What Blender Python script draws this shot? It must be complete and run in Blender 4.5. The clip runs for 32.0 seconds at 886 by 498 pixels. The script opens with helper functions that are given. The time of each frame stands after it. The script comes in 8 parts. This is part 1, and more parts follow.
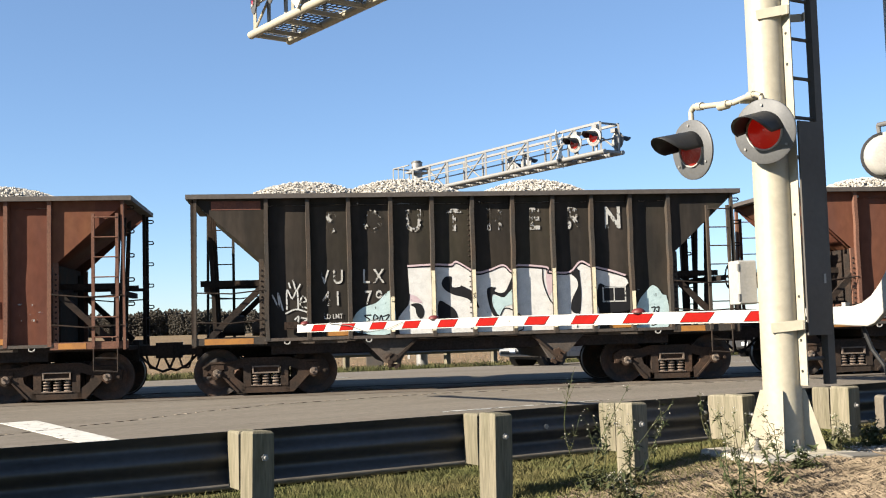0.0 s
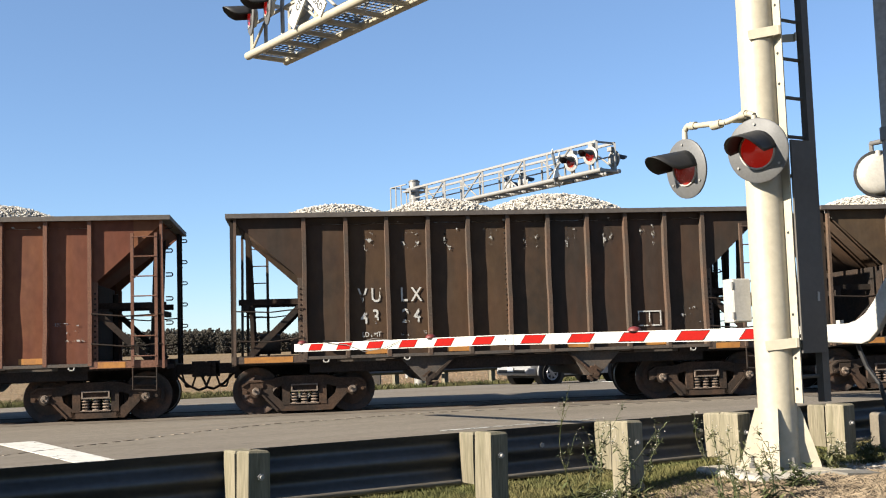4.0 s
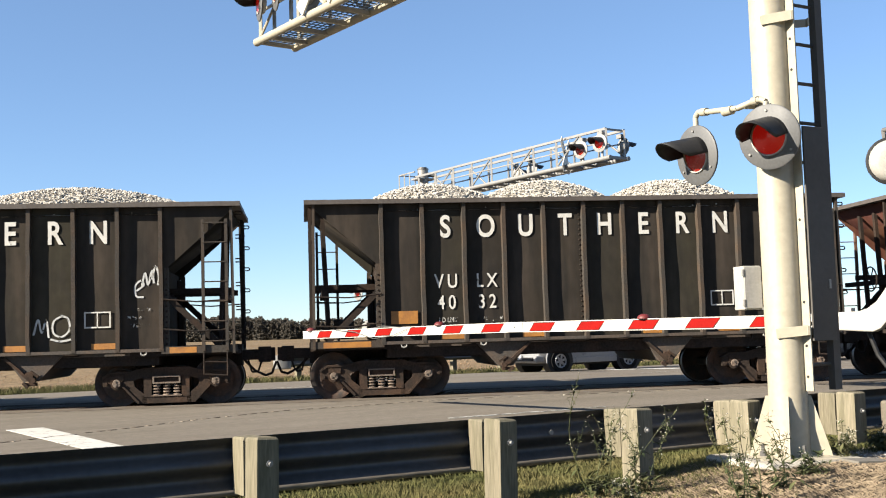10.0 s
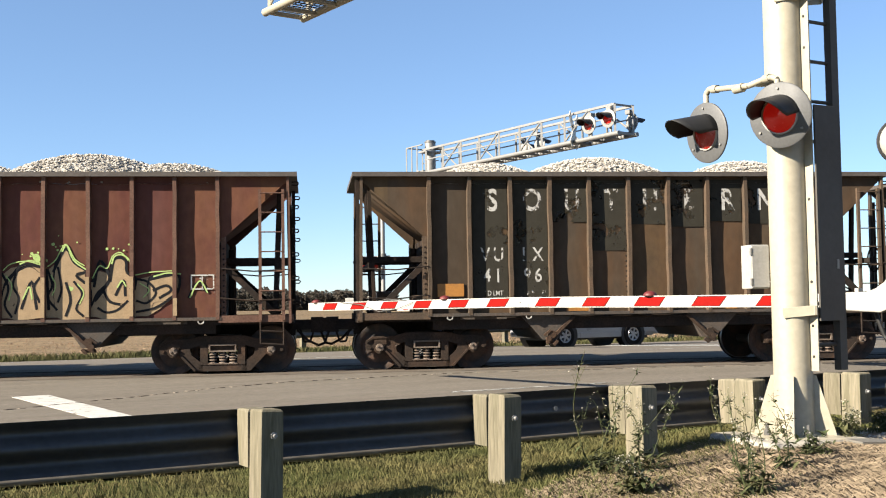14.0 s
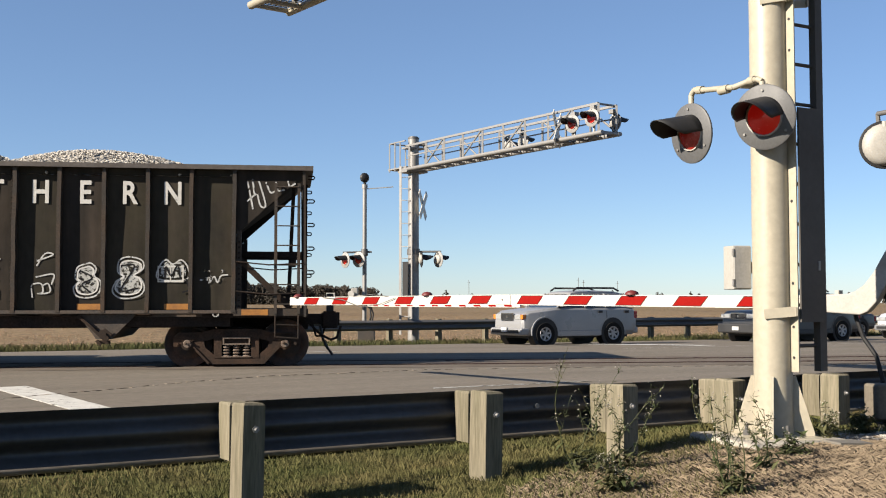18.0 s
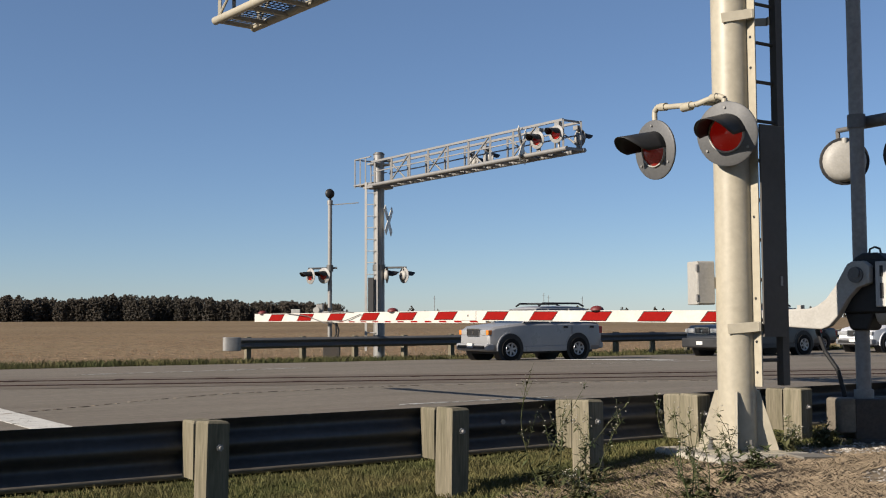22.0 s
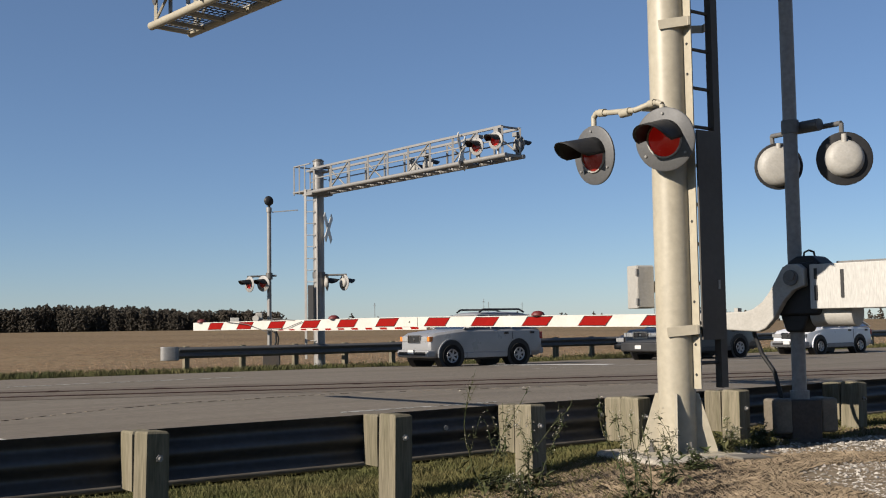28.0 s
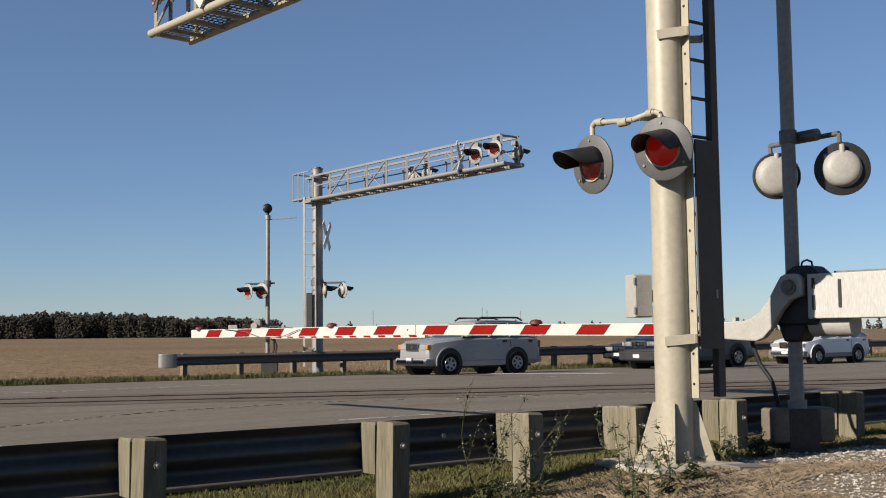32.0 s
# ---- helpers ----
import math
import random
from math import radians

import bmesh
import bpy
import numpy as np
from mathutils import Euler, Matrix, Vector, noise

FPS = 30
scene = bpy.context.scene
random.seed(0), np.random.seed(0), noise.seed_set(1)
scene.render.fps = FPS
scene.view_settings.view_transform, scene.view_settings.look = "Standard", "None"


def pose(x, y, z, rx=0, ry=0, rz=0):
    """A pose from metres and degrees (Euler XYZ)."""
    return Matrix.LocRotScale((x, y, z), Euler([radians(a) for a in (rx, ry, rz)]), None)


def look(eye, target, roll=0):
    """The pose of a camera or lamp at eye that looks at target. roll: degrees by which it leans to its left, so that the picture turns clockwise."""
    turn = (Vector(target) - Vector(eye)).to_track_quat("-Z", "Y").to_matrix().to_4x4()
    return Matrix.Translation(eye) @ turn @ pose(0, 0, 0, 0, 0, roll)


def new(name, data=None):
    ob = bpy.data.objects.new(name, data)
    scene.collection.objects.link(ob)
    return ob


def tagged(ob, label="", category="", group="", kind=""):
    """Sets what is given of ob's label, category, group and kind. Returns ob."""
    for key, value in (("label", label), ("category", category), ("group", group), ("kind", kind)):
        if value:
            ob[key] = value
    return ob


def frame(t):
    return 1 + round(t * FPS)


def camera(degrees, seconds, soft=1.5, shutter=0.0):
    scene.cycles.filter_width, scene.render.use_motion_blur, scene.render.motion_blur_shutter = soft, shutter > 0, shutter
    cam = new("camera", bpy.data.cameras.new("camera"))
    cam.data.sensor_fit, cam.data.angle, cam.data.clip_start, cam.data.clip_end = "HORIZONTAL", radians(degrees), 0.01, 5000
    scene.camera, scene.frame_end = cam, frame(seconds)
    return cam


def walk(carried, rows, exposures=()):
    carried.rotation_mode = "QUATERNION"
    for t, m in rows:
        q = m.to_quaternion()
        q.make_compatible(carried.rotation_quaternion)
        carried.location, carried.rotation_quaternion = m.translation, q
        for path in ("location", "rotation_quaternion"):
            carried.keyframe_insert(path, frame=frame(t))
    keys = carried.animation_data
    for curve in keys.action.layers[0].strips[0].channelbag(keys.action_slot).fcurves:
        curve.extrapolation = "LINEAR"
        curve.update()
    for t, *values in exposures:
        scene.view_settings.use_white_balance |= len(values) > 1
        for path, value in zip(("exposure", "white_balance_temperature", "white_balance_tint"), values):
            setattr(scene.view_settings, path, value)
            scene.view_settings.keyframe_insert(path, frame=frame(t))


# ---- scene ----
# ---------------- camera and its walk: seconds, place, yaw, pitch, roll
cam = camera(44.0, 32.0, soft=1.1)
PATH = [
    (0, 0.000, 0.000, 1.180, 0.000, 4.050, 1.600),
    (0.5, 0.016, -0.020, 1.177, 0.135, 4.161, 1.981),
    (1, 0.016, -0.020, 1.178, 0.061, 4.295, 1.807),
    (1.5, 0.009, -0.031, 1.179, -0.064, 4.372, 1.639),
    (2, 0.014, -0.040, 1.181, 0.018, 4.513, 1.547),
    (2.5, 0.015, -0.043, 1.182, 0.021, 4.693, 1.560),
    (4.5, 0.021, -0.044, 1.181, -0.119, 5.126, 1.838),
    (5, 0.019, -0.053, 1.185, -0.190, 5.231, 1.852),
    (5.5, 0.023, -0.052, 1.181, -0.348, 5.250, 2.039),
    (6, 0.016, -0.040, 1.180, -0.569, 5.251, 1.705),
    (6.5, 0.020, -0.038, 1.181, -0.478, 5.152, 2.007),
    (7, 0.010, -0.022, 1.177, -0.398, 5.226, 2.008),
    (7.5, 0.013, -0.023, 1.178, -0.165, 5.230, 1.970),
    (8, 0.012, -0.018, 1.175, -0.083, 5.011, 1.710),
    (8.5, 0.010, -0.024, 1.175, -0.111, 4.710, 1.565),
    (9, 0.007, -0.008, 1.172, -0.052, 4.520, 1.456),
    (9.5, 0.009, -0.014, 1.179, 0.198, 4.469, 1.541),
    (10, 0.015, -0.007, 1.175, 0.348, 4.403, 1.687),
    (10.5, 0.016, -0.013, 1.176, 0.390, 4.261, 1.929),
    (11, 0.014, -0.012, 1.178, 0.358, 4.150, 1.763),
    (11.5, 0.013, -0.013, 1.180, 0.409, 4.199, 1.610),
    (12, 0.015, -0.015, 1.174, 0.408, 4.169, 1.580),
    (12.5, 0.011, -0.011, 1.178, 0.349, 3.992, 1.606),
    (13, 0.009, -0.007, 1.176, 0.445, 3.744, 1.672),
    (13.5, 0.009, 0.005, 1.177, 0.511, 3.375, 1.381),
    (14, 0.008, 0.017, 1.187, 0.602, 3.007, 0.850),
    (14.5, 0.001, 0.030, 1.186, 0.545, 2.631, 0.491),
    (15, 0.001, 0.021, 1.188, 0.315, 2.515, 0.881),
    (15.5, -0.004, 0.019, 1.185, 0.032, 2.507, 0.497),
    (17.5, -0.006, 0.017, 1.182, -0.198, 2.892, 0.215),
    (18, -0.016, 0.014, 1.184, -0.431, 2.821, 0.026),
    (18.5, -0.013, 0.024, 1.182, -0.613, 2.813, -0.149),
    (19, -0.016, 0.020, 1.183, -0.727, 2.813, 0.445),
    (19.5, -0.012, 0.022, 1.178, -0.923, 2.900, 0.680),
    (20, -0.019, 0.021, 1.185, -1.005, 3.018, -0.006),
    (20.5, -0.021, 0.019, 1.185, -1.128, 3.198, 0.126),
    (21, -0.017, 0.016, 1.188, -1.304, 3.332, 0.120),
    (21.5, -0.016, 0.015, 1.185, -1.586, 3.431, 0.551),
    (22, -0.016, 0.017, 1.188, -2.219, 3.637, 0.251),
    (22.5, -0.013, 0.021, 1.184, -2.877, 3.952, 0.247),
    (23, -0.017, 0.017, 1.183, -3.195, 3.933, -0.077),
    (23.5, -0.010, 0.020, 1.182, -3.268, 4.000, 0.360),
    (24, -0.022, 0.011, 1.183, -3.391, 3.992, 0.187),
    (24.5, -0.020, 0.019, 1.187, -3.452, 4.017, 0.467),
    (25, -0.022, 0.032, 1.184, -3.659, 3.975, 1.089),
    (25.5, -0.025, 0.020, 1.178, -5.127, 4.088, 1.300),
    (27.5, -0.032, 0.034, 1.185, -5.513, 3.988, 0.873),
    (28, -0.030, 0.033, 1.181, -5.328, 3.969, 0.855),
    (28.5, -0.035, 0.037, 1.177, -5.327, 4.098, 0.619),
    (29, -0.029, 0.023, 1.182, -5.312, 4.272, 0.762),
    (29.5, -0.025, 0.024, 1.181, -5.312, 4.454, 0.784),
    (30, -0.028, 0.010, 1.180, -5.361, 4.557, 0.967),
    (30.5, -0.024, 0.017, 1.183, -5.489, 4.574, 0.974),
    (31, -0.025, 0.022, 1.181, -5.517, 4.642, 0.742),
    (31.5, -0.024, 0.029, 1.179, -5.433, 4.575, 0.792),
    (32, -0.029, 0.019, 1.181, -5.416, 4.392, 0.628),
]
EXPOSURES = [(0.0, 1.82, 6380, 10), (9.0, 1.85, 6380, 10), (13.0, 1.87, 6470, 10), (15.5, 1.91, 6470, 10), (17.0, 1.67, 6450, 10), (18.0, 1.42, 6450, 12.5), (19.0, 1.14, 6320, 13), (23.0, 0.95, 6320, 13), (28.0, 0.89, 6320, 13), (32.0, 0.87, 6320, 13)]
walk(cam, [(t, pose(x, y, z, 90 + p, r, w)) for t, x, y, z, w, p, r in PATH], EXPOSURES)

# ---------------- sky and sun
SUN_WAY = Vector((0.793, 0.413, -0.448)).normalized()      # the way the sunlight travels
world = bpy.data.worlds.new("world")
scene.world = world
world.use_nodes = True
wn = world.node_tree
sky = wn.nodes.new("ShaderNodeTexSky")
sky.sky_type, sky.sun_disc = "NISHITA", False
sky.sun_elevation = math.asin(-SUN_WAY.z)
sky.sun_rotation = math.atan2(-SUN_WAY.x, -SUN_WAY.y) % (2 * math.pi)
sky.air_density, sky.dust_density, sky.ozone_density = 0.80, 0.12, 4.0
haze = wn.nodes.new("ShaderNodeMix")
haze.data_type = "RGBA"
haze.inputs[0].default_value = 0.18
haze.inputs[7].default_value = (2.5, 3.8, 5.7, 1)      # an even veil of thin haze
wn.links.new(sky.outputs[0], haze.inputs[6])
wn.links.new(haze.outputs[2], wn.nodes["Background"].inputs[0])
wn.nodes["Background"].inputs[1].default_value = 0.050
sun = new("sun", bpy.data.lights.new("sun", "SUN"))
sun.data.energy, sun.data.angle, sun.data.color = 5.0, radians(0.53), (1.0, 0.90, 0.74)
sun.matrix_world = look((0, 0, 50), Vector((0, 0, 50)) + SUN_WAY)


# ---------------- mesh building
class MB:
    """Gathers boxes, tubes and sheets into one mesh."""

    def __init__(self):
        self.v, self.f = [], []

    def add(self, vs, fs):
        n = len(self.v)
        self.v += [tuple(p) for p in vs]
        self.f += [tuple(i + n for i in q) for q in fs]
        return self

    def box(self, x0, x1, y0, y1, z0, z1, m=None):
        vs = [(x, y, z) for z in (z0, z1) for y in (y0, y1) for x in (x0, x1)]
        if m is not None:
            vs = [m @ Vector(p) for p in vs]
        return self.add(vs, [(0, 2, 3, 1), (4, 5, 7, 6), (0, 1, 5, 4), (2, 6, 7, 3), (0, 4, 6, 2), (1, 3, 7, 5)])

    def tube(self, p0, p1, r0, r1=None, n=12, caps=True):
        p0, p1 = Vector(p0), Vector(p1)
        r1 = r0 if r1 is None else r1
        a = (p1 - p0).normalized()
        u = a.orthogonal().normalized()
        w = a.cross(u)
        ring = [(math.cos(2 * math.pi * k / n), math.sin(2 * math.pi * k / n)) for k in range(n)]
        vs = [p0 + r0 * (c * u + s * w) for c, s in ring] + [p1 + r1 * (c * u + s * w) for c, s in ring]
        fs = [(k, (k + 1) % n, n + (k + 1) % n, n + k) for k in range(n)]
        if caps:
            fs += [tuple(range(n - 1, -1, -1)), tuple(range(n, 2 * n))]
        return self.add(vs, fs)

    def bar(self, p0, p1, w, h, up=(0, 0, 1)):
        """A square bar from p0 to p1, w wide and h high."""
        p0, p1 = Vector(p0), Vector(p1)
        a = (p1 - p0).normalized()
        s = a.cross(Vector(up))
        s = s.normalized() if s.length > 1e-4 else a.orthogonal().normalized()
        t = s.cross(a).normalized()
        vs = [p + sx * s * w / 2 + sz * t * h / 2 for p in (p0, p1) for sx, sz in ((-1, -1), (1, -1), (1, 1), (-1, 1))]
        return self.add(vs, [(0, 1, 2, 3), (7, 6, 5, 4), (0, 4, 5, 1), (1, 5, 6, 2), (2, 6, 7, 3), (3, 7, 4, 0)])

    def path(self, pts, r, n=8):
        for a, b in zip(pts, pts[1:]):
            self.tube(a, b, r, n=n)
        return self

    def prism(self, poly, y0, y1, axis="y"):
        """A flat outline (x, z) pushed through from y0 to y1."""
        n = len(poly)
        put = {"y": lambda a, b, c: (a, c, b), "x": lambda a, b, c: (c, a, b), "z": lambda a, b, c: (a, b, c)}[axis]
        vs = [put(a, b, y0) for a, b in poly] + [put(a, b, y1) for a, b in poly]
        fs = [tuple(range(n)), tuple(range(2 * n - 1, n - 1, -1))] + [(k, n + k, n + (k + 1) % n, (k + 1) % n) for k in range(n)]
        return self.add(vs, fs)

    def lathe(self, prof, n=20, m=None):
        """A profile (radius, height) turned about z."""
        k = len(prof)
        vs = [(r * math.cos(2 * math.pi * j / n), r * math.sin(2 * math.pi * j / n), z) for j in range(n) for r, z in prof]
        if m is not None:
            vs = [m @ Vector(p) for p in vs]
        fs = [(j * k + i, ((j + 1) % n) * k + i, ((j + 1) % n) * k + i + 1, j * k + i + 1) for j in range(n) for i in range(k - 1)]
        return self.add(vs, fs)

    def sheet(self, fn, us, vs_):
        """A grid of points fn(u, v)."""
        a, b = len(us), len(vs_)
        pts = [fn(u, v) for u in us for v in vs_]
        return self.add(pts, [(i * b + j, (i + 1) * b + j, (i + 1) * b + j + 1, i * b + j + 1) for i in range(a - 1) for j in range(b - 1)])

    def move(self, m):
        self.v = [tuple(m @ Vector(p)) for p in self.v]
        return self

    def mesh(self, name, mats, angle=38, fix=True):
        me = bpy.data.meshes.new(name)
        me.from_pydata(self.v, [], self.f)
        for mt in mats if isinstance(mats, (list, tuple)) else [mats]:
            me.materials.append(mt)
        if fix and len(self.f) < 6000:
            bm = bmesh.new()
            bm.from_mesh(me)
            bmesh.ops.recalc_face_normals(bm, faces=bm.faces)
            bm.to_mesh(me)
            bm.free()
        me.polygons.foreach_set("use_smooth", [True] * len(me.polygons))
        me.set_sharp_from_angle(angle=radians(angle))
        me.update()
        return me


def part(name, mb, material, parent, label="", bevel=0.0, fix=True):
    """One mesh object under a thing or under a part."""
    ob = new(name, mb.mesh(name, material, fix=fix))
    ob.parent = parent
    if label:
        tagged(ob, label)
    if bevel:
        mod = ob.modifiers.new("edge", "BEVEL")
        mod.width, mod.segments, mod.limit_method, mod.harden_normals = bevel, 2, "ANGLE", True
    return ob


def shared(name, mesh, parent, m=None, label=""):
    ob = new(name, mesh)
    ob.parent = parent
    if m is not None:
        ob.matrix_basis = m
    if label:
        tagged(ob, label)
    return ob


def thing(name, m, label, category, group="", kind=""):
    ob = new(name)
    ob.empty_display_size = 0.2
    ob.matrix_basis = m
    return tagged(ob, label, category, group, kind)


def linspace(a, b, n):
    return [a + (b - a) * k / (n - 1) for k in range(n)]


# ---------------- materials
ALBEDO = 0.69      # scales every base colour down, so shade comes out deeper against the sky


def mat(name, base, rough=0.6, metal=0.0, second=None, scale=3.0, amount=0.5, fine=60.0, fine_amount=0.25, bump=0.15, stretch=(1, 1, 1), spec=0.5, by_object=0.0, bump_dist=0.004):
    """A surface with variation at two scales: broad patches of a second colour, and fine grain that also gives relief."""
    m = bpy.data.materials.new(name)
    m.use_nodes = True
    nt = m.node_tree
    b = nt.nodes["Principled BSDF"]
    N, link = nt.nodes.new, nt.links.new
    second = second or tuple(c * 0.6 for c in base)
    base, second = tuple(c * ALBEDO for c in base), tuple(c * ALBEDO for c in second)
    co = N("ShaderNodeTexCoord")
    mp = N("ShaderNodeMapping")
    mp.inputs["Scale"].default_value = stretch
    link(co.outputs["Object"], mp.inputs[0])
    add = N("ShaderNodeVectorMath")
    info = N("ShaderNodeObjectInfo")
    mul = N("ShaderNodeMath")
    mul.operation = "MULTIPLY"
    mul.inputs[1].default_value = 37.0
    link(info.outputs["Random"], mul.inputs[0])
    link(mp.outputs[0], add.inputs[0])
    link(mul.outputs[0], add.inputs[1])
    big = N("ShaderNodeTexNoise")
    big.inputs["Scale"].default_value, big.inputs["Detail"].default_value, big.inputs["Roughness"].default_value = scale, 6, 0.62
    link(add.outputs[0], big.inputs["Vector"])
    ramp = N("ShaderNodeMapRange")
    ramp.inputs[1].default_value, ramp.inputs[2].default_value = 0.42, 0.66
    ramp.inputs[4].default_value = amount
    link(big.outputs[0], ramp.inputs[0])
    mix = N("ShaderNodeMix")
    mix.data_type = "RGBA"
    mix.inputs[6].default_value, mix.inputs[7].default_value = (*base, 1), (*second, 1)
    link(ramp.outputs[0], mix.inputs[0])
    small = N("ShaderNodeTexNoise")
    small.inputs["Scale"].default_value, small.inputs["Detail"].default_value = fine, 4
    link(add.outputs[0], small.inputs["Vector"])
    hsv = N("ShaderNodeHueSaturation")
    val = N("ShaderNodeMapRange")
    val.inputs[1].default_value, val.inputs[2].default_value = 0.3, 0.7
    val.inputs[3].default_value, val.inputs[4].default_value = 1 - fine_amount, 1 + fine_amount
    link(small.outputs[0], val.inputs[0])
    if by_object:
        vary = N("ShaderNodeMapRange")
        vary.inputs[3].default_value, vary.inputs[4].default_value = 1 - by_object, 1 + by_object
        link(info.outputs["Random"], vary.inputs[0])
        both = N("ShaderNodeMath")
        both.operation = "MULTIPLY"
        link(val.outputs[0], both.inputs[0])
        link(vary.outputs[0], both.inputs[1])
        link(both.outputs[0], hsv.inputs["Value"])
    else:
        link(val.outputs[0], hsv.inputs["Value"])
    link(mix.outputs[2], hsv.inputs["Color"])
    link(hsv.outputs[0], b.inputs["Base Color"])
    rr = N("ShaderNodeMapRange")
    rr.inputs[3].default_value, rr.inputs[4].default_value = max(rough - 0.12, 0.03), min(rough + 0.12, 1)
    link(big.outputs[0], rr.inputs[0])
    link(rr.outputs[0], b.inputs["Roughness"])
    b.inputs["Metallic"].default_value = metal
    b.inputs["Specular IOR Level"].default_value = spec
    if bump:
        bp = N("ShaderNodeBump")
        bp.inputs["Strength"].default_value, bp.inputs["Distance"].default_value = bump, bump_dist
        link(small.outputs[0], bp.inputs["Height"])
        link(bp.outputs[0], b.inputs["Normal"])
    return m


def steel_side(name, paint, rust, patch):
    """Old painted car steel: rust rising in streaks, dull patches and fine scale."""
    m = mat(name, paint, 0.82, 0.0, rust, 0.8, 0.85, 9.0, 0.11, 0.12, (1.0, 1.0, 0.5), 0.05)
    nt = m.node_tree
    N, link = nt.nodes.new, nt.links.new
    hsv = next(n for n in nt.nodes if n.type == "HUE_SAT")
    src = hsv.inputs["Color"].links[0].from_socket
    co = next(n for n in nt.nodes if n.type == "TEX_COORD")
    mp = N("ShaderNodeMapping")
    mp.inputs["Scale"].default_value = (3.2, 3.2, 0.45)
    link(co.outputs["Object"], mp.inputs[0])
    nz = N("ShaderNodeTexNoise")
    nz.inputs["Scale"].default_value, nz.inputs["Detail"].default_value = 1.0, 5
    link(mp.outputs[0], nz.inputs["Vector"])
    rg = N("ShaderNodeMapRange")
    rg.inputs[1].default_value, rg.inputs[2].default_value, rg.inputs[4].default_value = 0.46, 0.74, 0.55
    link(nz.outputs[0], rg.inputs[0])
    mx = N("ShaderNodeMix")
    mx.data_type = "RGBA"
    mx.inputs[7].default_value = (*patch, 1)
    link(rg.outputs[0], mx.inputs[0])
    link(src, mx.inputs[6])
    # each sheet between two ribs has weathered in its own way
    cut = N("ShaderNodeSeparateXYZ")
    link(co.outputs["Object"], cut.inputs[0])
    pitch = N("ShaderNodeMath")
    pitch.operation = "DIVIDE"
    pitch.inputs[1].default_value = 0.773
    link(cut.outputs[0], pitch.inputs[0])
    step = N("ShaderNodeMath")
    step.operation = "FLOOR"
    link(pitch.outputs[0], step.inputs[0])
    info = next(n for n in nt.nodes if n.type == "OBJECT_INFO")
    mul = N("ShaderNodeMath")
    mul.operation = "MULTIPLY_ADD"
    mul.inputs[1].default_value = 50.0
    link(info.outputs["Random"], mul.inputs[0])
    link(step.outputs[0], mul.inputs[2])
    chance = N("ShaderNodeTexWhiteNoise")
    chance.noise_dimensions = "1D"
    link(mul.outputs[0], chance.inputs["W"])
    blot = N("ShaderNodeTexNoise")
    blot.inputs["Scale"].default_value, blot.inputs["Detail"].default_value, blot.inputs["Roughness"].default_value = 2.4, 7, 0.7
    link(co.outputs["Object"], blot.inputs["Vector"])
    both = N("ShaderNodeMath")
    both.operation = "MULTIPLY"
    link(chance.outputs[0], both.inputs[0])
    link(blot.outputs[0], both.inputs[1])
    share = N("ShaderNodeMapRange")
    share.inputs[1].default_value, share.inputs[2].default_value, share.inputs[4].default_value = 0.22, 0.58, 0.55
    link(both.outputs[0], share.inputs[0])
    aged = N("ShaderNodeMix")
    aged.data_type = "RGBA"
    aged.inputs[7].default_value = (rust[0] * 0.85, rust[1] * 0.95, rust[2] * 0.80, 1)
    link(share.outputs[0], aged.inputs[0])
    link(mx.outputs[2], aged.inputs[6])
    link(aged.outputs[2], hsv.inputs["Color"])
    return m


def worn_paint(name, colour, keep, scale=5.0):
    """Paint that has flaked off in part: keep is the share that is left."""
    m = mat(name, colour, 0.8, 0.0, tuple(c * 0.75 for c in colour), 6.0, 0.6, 70.0, 0.15, 0.05, spec=0.08)
    nt = m.node_tree
    N, link = nt.nodes.new, nt.links.new
    nz = N("ShaderNodeTexNoise")
    nz.inputs["Scale"].default_value, nz.inputs["Detail"].default_value, nz.inputs["Roughness"].default_value = scale, 6, 0.7
    info = N("ShaderNodeObjectInfo")
    co = N("ShaderNodeTexCoord")
    add = N("ShaderNodeVectorMath")
    mul = N("ShaderNodeMath")
    mul.operation = "MULTIPLY"
    mul.inputs[1].default_value = 21.0
    link(info.outputs["Random"], mul.inputs[0])
    link(co.outputs["Object"], add.inputs[0])
    link(mul.outputs[0], add.inputs[1])
    link(add.outputs[0], nz.inputs["Vector"])
    rg = N("ShaderNodeMapRange")
    mid = 0.5 + (0.5 - keep) * 0.42
    rg.inputs[1].default_value, rg.inputs[2].default_value = mid - 0.03, mid + 0.03
    link(nz.outputs[0], rg.inputs[0])
    link(rg.outputs[0], nt.nodes["Principled BSDF"].inputs["Alpha"])
    return m


def glow(name, colour, strength, base):
    m = mat(name, base, 0.25, 0.0, base, 20, 0.2, 80, 0.1, 0.1)
    b = m.node_tree.nodes["Principled BSDF"]
    b.inputs["Emission Color"].default_value = (*colour, 1)
    b.inputs["Emission Strength"].default_value = strength
    return m


